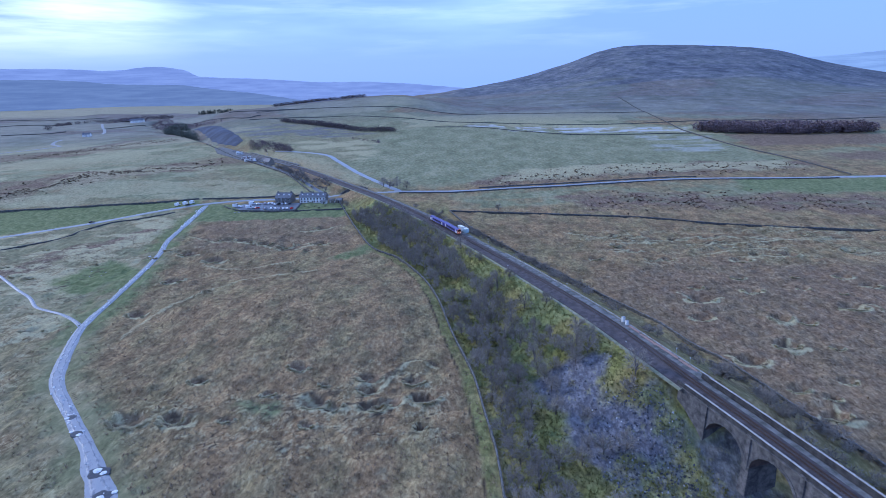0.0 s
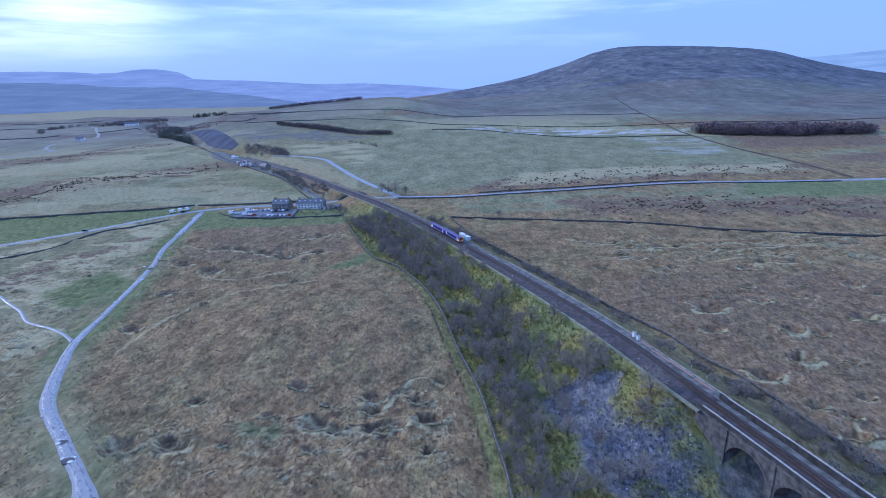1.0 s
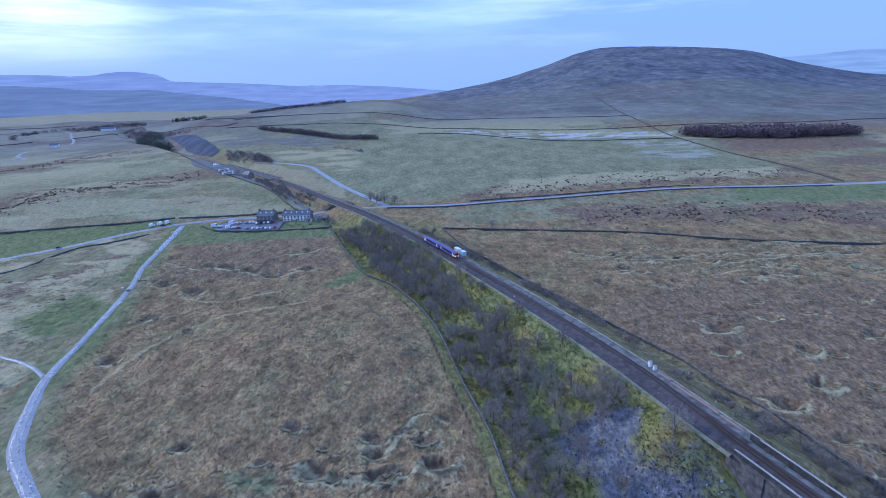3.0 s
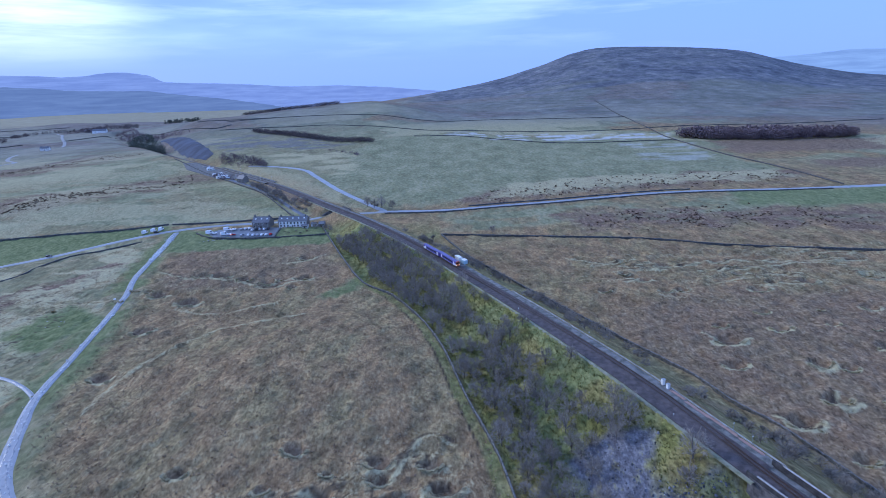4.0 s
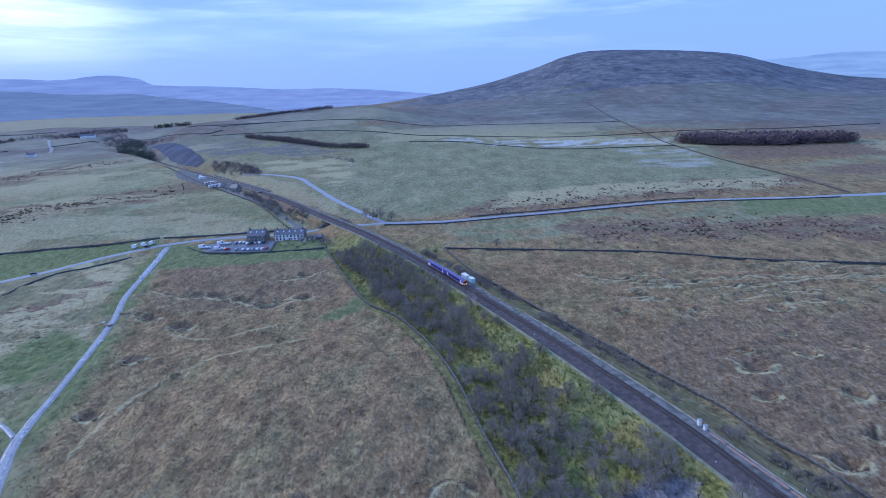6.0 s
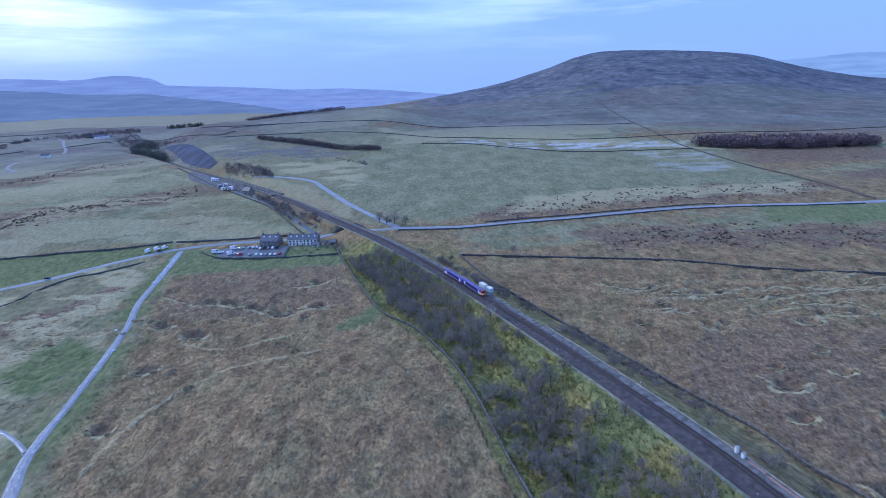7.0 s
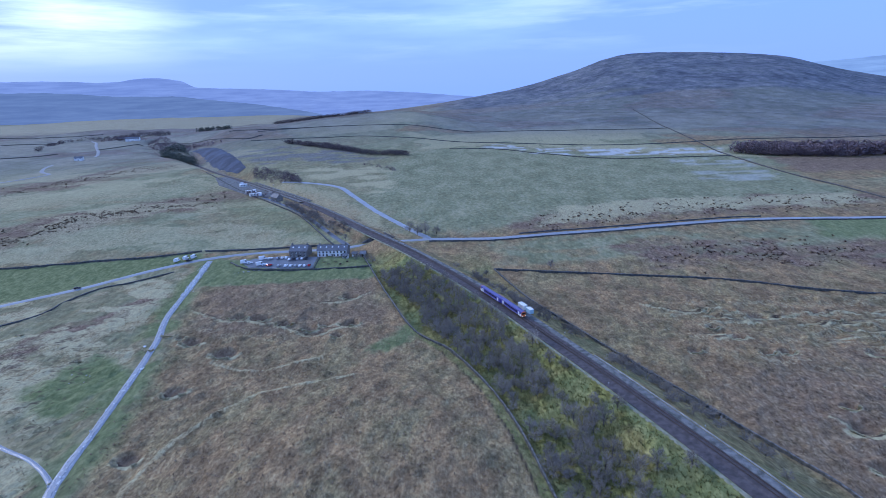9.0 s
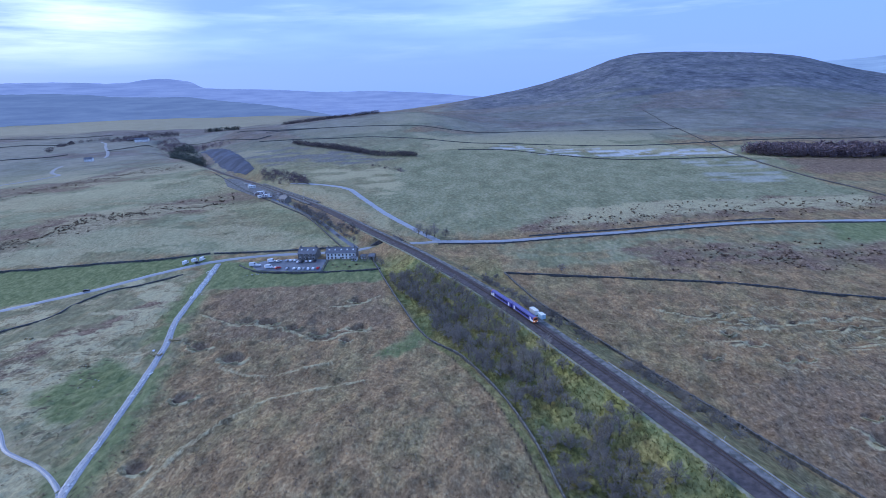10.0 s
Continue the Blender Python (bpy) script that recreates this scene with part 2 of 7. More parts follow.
def track_x(y):
    return np.interp(y, SPLINE_Y, SPLINE_X)


def track_z(y):
    return np.interp(y, SPLINE_Y, SPLINE_Z)


def track_slope(y):
    return (track_x(np.asarray(y, float) + 2) - track_x(np.asarray(y, float) - 2)) / 4


def track_at(y, off=0.0, up=0.0):
    """A point beside the line: off metres to the right of the centre (towards +x)."""
    s = float(track_slope(y))
    k = 1 / math.hypot(1, s)
    return Vector((float(track_x(y)) + off * k, y - off * s * k, float(track_z(y)) + up))


def rail_off(y):
    """How far the rails lie from the middle of the formation."""
    return float(np.interp(y, [20, 108, 126, 142, 160, 205, 230, 290, 345, 385, 430], [-1.6, -1.5, -0.9, 0.3, 0.9, 0.2, -0.4, -1.2, -1.4, -0.6, 0.0]))


def track_turn(y):
    """Turn about z that lays local +y along the line."""
    return math.degrees(math.atan2(-float(track_slope(y)), 1.0))


HILL_AZ = [-30, -12, -2.6, 0.8, 3.1, 6.5, 8.7, 12, 14.2, 15.7, 19.4, 24.3, 28.9, 31.2, 33.3, 36.7, 40.1, 50, 70]
HILL_EL = [-0.06, -0.04, -0.026, -0.018, -0.0116, -0.0023, 0.0067, 0.0231, 0.0397, 0.0465, 0.0478, 0.0415, 0.0337, 0.0218, 0.0087, -0.006, -0.014, -0.02, -0.03]
PITS = [(5.4, 140, 5.5, 2.2), (-32, 138, 5.0, 1.5), (-11.5, 135, 4.5, 1.6), (-25, 135.5, 3.6, 1.3), (-91, 128.5, 6, 1.2), (-75, 128, 5, 1.3), (-31, 125, 2.5, 1.0),
        (-15, 153, 4.5, 1.2), (-145.5, 347, 5.5, 2.4), (-132, 344.5, 6, 2.4), (-115, 336, 4.5, 2.2), (-98.5, 328.5, 5, 2.0), (-90, 333, 4, 2.0), (-77, 334, 6, 2.4), (-81, 319, 3.5, 1.6), (-84, 376, 6, 2.0), (-159, 315, 6, 1.5), (-135, 300, 7, 2.0), (-143, 264, 6, 1.2), (-138, 217, 5, 1.2), (-177, 200, 5, 1.2)]
PITS_R = [(129, 164, 6, 2.0), (134.4, 143, 3.5, 1.3), (136, 127, 4.5, 1.5), (166, 172, 3, 1.2), (149, 176, 5, 1.4), (161, 202, 5, 1.5), (136, 226, 7, 1.5), (165, 235, 5, 1.2),
          (184, 284, 6, 1.3), (127, 304, 5, 1.3), (150, 328, 6, 1.2), (185, 332, 6, 1.2), (200, 212, 6, 1.4), (227, 240, 5, 1.2), (154, 148, 3, 1.2), (217, 293, 6, 1.2), (222, 253, 5, 1.2), (127, 204, 5, 1.3)]


hole_rng = random.Random(21)
MINI_PITS = [(hole_rng.uniform(x0, x1), hole_rng.uniform(y0, y1), hole_rng.uniform(1.9, 4.0), hole_rng.uniform(0.9, 1.6))
             for x0, x1, y0, y1, count in ((95, 300, 285, 350, 16), (-185, -150, 300, 340, 3), (-85, 18, 116, 160, 12), (125, 230, 110, 260, 12), (-300, -190, 210, 330, 12)) for _ in range(count)]
PITS = PITS + MINI_PITS


def base_height(x, y):
    """The land without the railway, the pits and the hummocks."""
    x, y = np.asarray(x, float), np.asarray(y, float)
    ramp = 40.0 * np.logaddexp(0, (y - 400) / 40.0)
    cap = 1000.0
    ramp = ramp - 200.0 * np.logaddexp(0, (ramp - cap) / 200.0)
    z = -13 + 0.047 * ramp
    z = z - smooth(-150, -700, x) * smooth(500, 1200, y) * 0.03 * np.maximum(np.minimum(y, 1800) - 500, 0)
    z = z + 6.0 * np.exp(-(((x + 50) / 55) ** 2 + ((y - 215) / 55) ** 2) ** 1.5)
    z = z + 14 * np.exp(-(((x + 760) / 170) ** 2 + ((y - 1690) / 150) ** 2))
    z = z + 9 * np.exp(-((x + 420) / 170) ** 2 - ((y - 560) / 70) ** 2)
    # the fell: a crest about 3 km off, its height by direction, falling away behind
    r, az = np.hypot(x, y - 25), np.degrees(np.arctan2(x, y - 25))
    crest = 108 + 3000 * np.interp(az, HILL_AZ, HILL_EL)
    crest = (crest + 108 + 3000 * np.interp(az - 1.2, HILL_AZ, HILL_EL) + 108 + 3000 * np.interp(az + 1.2, HILL_AZ, HILL_EL)) / 3
    q = np.clip((r - 1300) / 1700, 0, 1)
    rise = 0.55 * q ** 1.35 + 0.45 * smooth(0.15, 1.0, q)
    z = z + (crest - z) * rise * smooth(-32, -12, az)
    z = z - smooth(3050, 4600, r) * 160 * smooth(-20, 0, az)
    # a crest with a tree line west of the fell
    z = z + 33 * np.exp(-((r - 1500) / 330) ** 2) * smooth(-27, -21, az) * (1 - smooth(-6, 3, az))
    # rolling ground
    z = z + (fbm(x / 160, y / 160, 5, 3) - 0.5) * 5 * smooth(450, 900, r) + (fbm(x / 420, y / 420, 9, 4) - 0.5) * 50 * smooth(1500, 2600, r) * (1 - 0.75 * smooth(2500, 3000, r))
    return z


BRIDGE_Y = 489.0


def rail_mask(x, y):
    """Distance outside the formation, towards the abutment rounded off; and the formation's height."""
    s = track_slope(np.clip(y, 20, 1560))
    off = (x - track_x(np.clip(y, 20, 1560))) / np.sqrt(1 + s * s)
    side = np.maximum(np.maximum(-7.8 - off, off - 7.2), 0)
    end = np.maximum(ABUT_Y + 5 - y - 0.3 * (x - 90), 0)
    return np.hypot(side, end * 1.15), off


def ground_height(x, y, rough=True):
    x, y = np.asarray(x, float), np.asarray(y, float)
    z = base_height(x, y)
    out, off = rail_mask(x, y)
    top = track_z(np.clip(y, 20, 1560)) - 0.75
    # embankment or cutting
    bank = top - out / 1.75
    cut = top + out / 1.6
    k = 1.2
    zz = k * np.logaddexp(z / k, bank / k)
    zz = -k * np.logaddexp(-zz / k, -cut / k)
    zz = np.where(out <= 0, top, zz)
    z = np.where(y < 1600, zz, z)
    # underpass for the road
    d = np.abs((y - BRIDGE_Y) - 0.12 * (x + 78))
    gap = (1 - smooth(3.6, 7.5, d)) * (1 - smooth(22, 40, np.abs(x + 78)))
    z = z * (1 - gap) + np.minimum(z, -8.4) * gap
    # ground drops away below the arches
    z = z - 4.5 * np.exp(-((x - 92) / 26) ** 2) * smooth(118, 70, y)
    if rough:
        wild = smooth(3, 10, out)
        for px, py, r, dep in PITS + PITS_R:
            sel = (np.abs(x - px) < 3 * r) & (np.abs(y - py) < 3 * r)
            if np.any(sel):
                dd = np.hypot(x[sel] - px, (y[sel] - py) * 1.25) / r
                dd = dd * (0.8 + 0.4 * vnoise(x[sel] / 3, y[sel] / 3, 3))
                z[sel] += -1.15 * dep * (1 - smooth(0.5, 1.0, dd)) + 0.35 * np.exp(-((dd - 1.2) / 0.25) ** 2)
        # mounds of old workings in the hollows
        wa = smooth(-195, -180, x) * smooth(-72, -85, x) * smooth(306, 318, y) * smooth(362, 350, y)
        wb = smooth(85, 105, x) * smooth(330, 290, x) * smooth(262, 280, y) * smooth(362, 345, y)
        wc = 0.6 * smooth(-100, -90, x) * smooth(20, 10, x) * smooth(112, 118, y) * smooth(166, 156, y)
        z = z + (fbm(x / 7, y / 4.5, 301, 3) - 0.5) * 0.8 * wa + (fbm(x / 12, y / 5, 303, 3) - 0.5) * 0.9 * wb + (fbm(x / 5, y / 4, 305, 3) - 0.5) * 0.8 * wc
        rr = np.hypot(x, y)
        z = z + wild * ((fbm(x / 9, y / 9, 21, 3) - 0.5) * 1.3 + (fbm(x / 2.8, y / 2.8, 31, 2) - 0.5) * 0.95) * (1 - smooth(500, 900, rr))
    return z


def gzs(pts):
    """Heights of the land at many points."""
    return ground_height(np.array([float(p[0]) for p in pts]), np.array([float(p[1]) for p in pts]), False)


def gz(x, y):
    return float(ground_height(np.array([float(x)]), np.array([float(y)]), False)[0])


# ---------------------------------------------------------------- masks of what grows where
def polygon_mask(x, y, pts, soft):
    """1 inside the polygon, 0 outside, with a soft and ragged edge."""
    m = soft * 4
    px, py = [p[0] for p in pts], [p[1] for p in pts]
    sel = (x > min(px) - m) & (x < max(px) + m) & (y > min(py) - m) & (y < max(py) + m)
    if x.size > 2000 and not sel.all():
        full = np.zeros(x.shape)
        if sel.any():
            full[sel] = polygon_mask(x[sel], y[sel], pts, soft)
        return full
    inside = np.zeros(x.shape, bool)
    dist = np.full(x.shape, 1e9)
    n = len(pts)
    for i in range(n):
        (x0, y0), (x1, y1) = pts[i], pts[(i + 1) % n]
        if y0 != y1:
            cross = ((y0 > y) != (y1 > y)) & (x < (x1 - x0) * (y - y0) / (y1 - y0) + x0)
            inside ^= cross
        dx, dy = x1 - x0, y1 - y0
        t = np.clip(((x - x0) * dx + (y - y0) * dy) / (dx * dx + dy * dy), 0, 1)
        dist = np.minimum(dist, np.hypot(x - x0 - t * dx, y - y0 - t * dy))
    sd = np.where(inside, dist, -dist) + (fbm(x / (soft * 2), y / (soft * 2), 51, 3) - 0.5) * soft * 3
    return smooth(-soft, soft, sd)


def line_distance(x, y, pts, reach=40.0):
    px, py = [p[0] for p in pts], [p[1] for p in pts]
    sel = (x > min(px) - reach) & (x < max(px) + reach) & (y > min(py) - reach) & (y < max(py) + reach)
    if x.size > 2000 and not sel.all():
        full = np.full(x.shape, 1e9)
        if sel.any():
            full[sel] = line_distance(x[sel], y[sel], pts)
        return full
    dist = np.full(x.shape, 1e9)
    for (x0, y0), (x1, y1) in zip(pts[:-1], pts[1:]):
        dx, dy = x1 - x0, y1 - y0
        t = np.clip(((x - x0) * dx + (y - y0) * dy) / (dx * dx + dy * dy), 0, 1)
        dist = np.minimum(dist, np.hypot(x - x0 - t * dx, y - y0 - t * dy))
    return dist


TRACK_MID = [(-70, 78), (-78.3, 93.3), (-88, 105), (-95.5, 114), (-119, 138), (-133, 153), (-141, 167.5), (-156, 202), (-163.5, 241), (-178, 310), (-190.5, 350), (-199, 397.6), (-209, 455)]
TRACK_HALF = [4.6, 4.3, 3.3, 2.4, 2.5, 2.9, 2.9, 2.2, 1.8, 2.0, 2.2, 2.3, 2.5]
FOOTPATH = [(-300, 306), (-268, 286), (-254, 276), (-228, 255), (-211, 242), (-198, 229), (-189, 224), (-178, 219), (-167, 212), (-159, 205)]
ROAD_LEFT = [(-420, 300), (-345, 352), (-298, 388.6), (-273, 409.6), (-247, 436.5), (-214.5, 460), (-175, 472), (-130, 475), (-104, 480), (-78, 489), (-56, 494), (-37, 496)]
ROAD_RIGHT = [(-37, 496), (17, 493), (68, 501), (120, 508), (176, 518), (233, 526), (288, 526), (339, 522), (392, 520), (470, 520), (640, 530), (900, 560)]
ROAD_UP = [(-37, 497), (-61, 536), (-96, 596), (-133, 671), (-155, 713), (-190, 741), (-240, 760)]
WALL_LEFT = [(-86.7, 454), (-58, 371), (-38, 320), (-19, 297), (-2.7, 261), (7.8, 225.6), (15, 189), (22.5, 157), (26.2, 128), (28.4, 108.6), (29.5, 70)]
WALL_MOOR = [(12, 418), (73.5, 405), (132, 393), (168, 383), (199, 368), (230, 357), (261, 349), (340, 330), (430, 318)]
WALL_RAIL = [(12, 418), (29, 363), (44.6, 328), (63.4, 286), (78, 256), (91, 228), (105.5, 198), (112, 176), (119.5, 160), (127, 128), (133, 106), (140, 80)]
WALL_ROADTOP = [(-430, 440), (-343, 452), (-304, 460), (-262, 466), (-225, 478)]
WALL_ROADLOW = [(-300, 330), (-276, 357), (-273, 379), (-264, 401.7), (-247, 413), (-226, 432)]
WALL_FELL = [(412, 528), (405, 633), (390, 713), (382, 853), (397, 1001), (430, 1250), (470, 1560)]
SCREE = [(43, 149), (56, 152), (65, 149), (69, 144), (65, 135), (63, 129), (76, 120), (76, 110), (72, 105), (67, 112), (58, 103), (54, 107), (50, 117), (51, 130), (45, 143)]
MOSS_ROCK = [(62, 132), (80, 124), (83, 107), (81, 94), (78, 70), (64, 80), (58, 99), (62, 115)]
UNDER_ARCH = [(84, 112), (98, 108), (108, 60), (96, 50), (82, 80)]
RIDGES = [[(-42, 138), (-35, 140), (-29, 137), (-23, 134), (-15, 134), (-11, 136)], [(-15, 144), (-9, 148), (-5, 158), (1, 165), (10, 160)], [(1, 141), (5, 136), (10, 138)],
          [(-180, 360), (-160, 346), (-146, 339), (-139, 340), (-128, 335), (-120, 336), (-110, 328), (-99, 320), (-91, 320), (-84, 325), (-72, 328)], [(-100, 366), (-90, 366), (-80, 372), (-72, 382)], [(-98, 132), (-89, 126), (-85, 129)], [(-78, 128), (-72, 125), (-70, 131)],
          [(-139, 291), (-114, 281), (-83, 293)], [(-130, 190), (-129, 214), (-122, 234), (-105, 258), (-64, 272)]]
RIDGES_EAST = [[(128, 330), (144, 322), (164, 327), (189, 332), (204, 326)], [(128, 233), (135, 224), (147, 226)], [(122, 168), (127, 161), (135, 163)], [(159, 204), (158, 195), (166, 198)],
               [(198, 210), (209, 214), (210, 207)], [(140, 133), (136, 122), (143, 123)], [(152, 181), (147, 169), (155, 171)], [(94, 350), (115, 337), (136, 343)], [(208, 318), (236, 322), (257, 317)]]
for k in range(34):
    # short banks across the eastern moor
    rx0, ry0 = hole_rng.uniform(92, 285), hole_rng.uniform(286, 352)
    step_x = hole_rng.uniform(3.0, 6.5)
    RIDGES_EAST.append([(rx0 + step_x * i, ry0 + hole_rng.uniform(-1.6, 1.6)) for i in range(hole_rng.randint(3, 5))])
PASTURE_LEFT = [(-345, 456), (-225, 480), (-150, 484), (-105, 492), (-150, 560), (-240, 690), (-420, 900), (-700, 900), (-700, 480)]
PASTURE_ROAD = [(-430, 436), (-225, 474), (-216, 462), (-300, 392), (-420, 310)]
PASTURE_INN = [(-212, 456), (-85, 456), (-72, 410), (-140, 404), (-196, 402)]
ROAD_VALLEY = [(-1165, 1805), (-1040, 1630), (-934, 1463), (-845, 1330), (-790, 1240), (-773, 1203)]
ROAD_DALE = [(-769, 1068), (-752, 1026), (-719, 973), (-680, 935), (-683, 902), (-690, 870), (-710, 820)]
ROAD_STATION = [(-104, 484), (-122, 512), (-162, 578), (-200, 630), (-236, 672)]
PASTURE_FAR = [(-120, 620), (-30, 508), (120, 545), (290, 565), (400, 580), (385, 850), (250, 900), (60, 1020), (-60, 1000), (-120, 850)]
PASTURE_EAST = [(275, 470), (470, 450), (470, 516), (300, 520)]


# ---------------------------------------------------------------- the ground: one sheet to the horizon
def graded(lo, a, b, hi, step, grow, grow_low):
    """Coordinates that are step apart from a to b and grow towards lo and hi."""
    mid = list(np.arange(a, b + step, step))
    up, v, s = [], mid[-1], step
    while v < hi:
        s *= grow
        v += s
        up.append(min(v, hi))
    dn, v, s = [], mid[0], step
    while v > lo:
        s *= grow_low
        v -= s
        dn.append(max(v, lo))
    return np.array(dn[::-1] + mid + up)


def soften(pts, step=2.0, halves=None):
    """A smooth line through the points, a point every step metres; with the half widths if given."""
    p = [Vector((*q[:2], 0)) for q in pts]
    p = [2 * p[0] - p[1]] + p + [2 * p[-1] - p[-2]]
    out, hw = [], []
    for i in range(1, len(p) - 2):
        n = max(1, int((p[i + 1] - p[i]).length / step))
        for k in range(n):
            t = k / n
            out.append(0.5 * ((2 * p[i]) + (p[i + 1] - p[i - 1]) * t + (2 * p[i - 1] - 5 * p[i] + 4 * p[i + 1] - p[i + 2]) * t * t + (3 * p[i] - p[i - 1] - 3 * p[i + 1] + p[i + 2]) * t ** 3))
            if halves:
                hw.append(halves[i - 1] * (1 - t) + halves[i] * t)
    out.append(p[-2])
    if halves:
        hw.append(halves[-1])
        return out, hw
    return out


def soft_pts(pts, step=8.0):
    return [(q.x, q.y) for q in soften(pts, step)]


def moor_streak(x, y):
    rail_wall = np.interp(y, [p[1] for p in WALL_RAIL[::-1]], [p[0] for p in WALL_RAIL[::-1]])
    return np.where(x > rail_wall, fbm(x / 17, y / 5, 101, 4), fbm(x / 11, y / 8, 101, 4))


def moor_relief(x, y):
    """Peat steps and hummocky ribs of the open moor outside the railway walls."""
    low = np.interp(y, [p[1] for p in WALL_LEFT[::-1]], [p[0] for p in WALL_LEFT[::-1]])
    high = np.interp(y, [p[1] for p in WALL_RAIL[::-1]], [p[0] for p in WALL_RAIL[::-1]])
    w = np.maximum(smooth(-1, -5, x - low), smooth(1, 5, x - high)) * smooth(480, 440, y) * smooth(60, 75, y) * smooth(520, 400, np.abs(x))
    rough = smooth(290, 315, y) * smooth(368, 350, y) * np.maximum(smooth(-195, -180, x) * smooth(-70, -82, x), smooth(85, 105, x))
    return w * ((0.4 + 0.5 * rough) * (smooth(0.48, 0.53, moor_streak(x, y)) - 0.5) + 0.9 * (fbm(x / 6, y / 4.5, 311, 3) - 0.5))


GX = graded(-4800, -195, 205, 4800, 1.0, 1.018, 1.018)
GY = graded(-700, 74, 300, 4800, 1.0, 1.0145, 1.08)
XX, YY = np.meshgrid(GX, GY)
FX, FY = XX.ravel(), YY.ravel()
flat = ground_height(FX, FY, False)
wildz = ground_height(FX, FY, True)
near_way = np.ones(FX.shape)
sink = np.zeros(FX.shape)
close = (np.abs(FX) < 950) & (FY < 1000)
cx, cy = FX[close], FY[close]
for pts, hw in ((TRACK_MID, 4.2), (FOOTPATH, 1.6), (ROAD_LEFT, 3.2), (ROAD_RIGHT, 3.2), (ROAD_UP, 2.6), (ROAD_STATION, 2.4)):
    d = line_distance(cx, cy, soft_pts(pts))
    near_way[close] = np.minimum(near_way[close], smooth(hw + 0.5, hw + 5, d))
    sink[close] = np.maximum(sink[close], 1 - smooth(hw - 1.2, hw + 0.3, d))
car_park = polygon_mask(cx, cy, [(-184, 452), (-124, 463), (-122, 432), (-170, 436)], 2.0)
near_way[close] = np.minimum(near_way[close], 1 - car_park)
out_rail, off_rail = rail_mask(FX, FY)
FZ = flat + (wildz - flat + moor_relief(FX, FY)) * near_way - 0.25 * sink

green = np.maximum.reduce([
    polygon_mask(FX, FY, PASTURE_LEFT, 7) * (0.45 + 0.35 * smooth(0.42, 0.58, fbm(FX / 60, FY / 28, 69, 4))), polygon_mask(FX, FY, PASTURE_ROAD, 2), polygon_mask(FX, FY, PASTURE_INN, 2.5),
    polygon_mask(FX, FY, PASTURE_FAR, 14) * 0.8, polygon_mask(FX, FY, PASTURE_EAST, 8),
    polygon_mask(FX, FY, [(-217, 262), (-203, 302), (-169, 281), (-184, 244)], 5), polygon_mask(FX, FY, [(-58, 138), (-44, 137), (-40, 131), (-54, 132)], 2.5) * 0.8,
    polygon_mask(FX, FY, [(-62, 300), (-40, 338), (-35, 330), (-38, 312), (-50, 296)], 3) * 0.5])
far_r = np.hypot(FX, FY)
bearing, far_log = np.degrees(np.arctan2(FX, FY - 25)), np.log(np.maximum(far_r, 50.0))
strips = fbm(bearing / 7, far_log * 9, 75, 4)
dale = 1 - smooth(-700, -380, FX + 0.12 * FY)
far_w = smooth(700, 900, far_r) * (1 - polygon_mask(FX, FY, PASTURE_FAR, 14))
far_green = far_w * smooth(0.43, 0.48, strips) * (1 - smooth(2000, 2800, far_r))
green = np.maximum(green, far_green * 0.75)
green = np.maximum(green, 0.6 * polygon_mask(FX, FY, [(-60, 505), (-130, 620), (-230, 740), (-420, 980), (-520, 1180), (-350, 1180), (-100, 1100), (60, 1000), (-30, 700), (0, 520)], 12))
way_verge = np.zeros(FX.shape)
way_verge[close] = np.maximum.reduce([0.9 * (1 - smooth(4, 15, line_distance(cx, cy, soft_pts(TRACK_MID)) + 8 * (fbm(cx / 9, cy / 9, 171, 3) - 0.5))), 1 - smooth(3, 6, line_distance(cx, cy, soft_pts(FOOTPATH))), (1 - smooth(3, 8, line_distance(cx, cy, soft_pts(ROAD_LEFT))))])
green = np.maximum(green, way_verge * 0.55)
track_green = np.zeros(FX.shape)
track_green[close] = (1 - smooth(4, 19, line_distance(cx, cy, soft_pts(TRACK_MID)) + 8 * (fbm(cx / 9, cy / 9, 171, 3) - 0.5))) * (0.35 + 0.65 * smooth(150, 240, cy))
left_moor = smooth(4, 14, np.interp(FY, [p[1] for p in TRACK_MID], [p[0] for p in TRACK_MID]) - FX) * (FY < 440) * (FY > 60)
left_patch = smooth(0.42, 0.58, fbm(FX / 22, FY / 14, 181, 3))
green = np.maximum(green, left_moor * (0.06 + 0.5 * left_patch * (0.35 + 0.65 * smooth(150, 250, FY))))
green = np.maximum(green, polygon_mask(FX, FY, [(15, 484), (130, 500), (290, 517), (400, 512), (400, 400), (240, 420), (130, 440), (20, 425)], 8) * (0.25 + 0.5 * smooth(0.4, 0.58, fbm(FX / 26, FY / 13, 211, 3))))
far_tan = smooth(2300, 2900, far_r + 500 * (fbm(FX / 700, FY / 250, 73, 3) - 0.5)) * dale
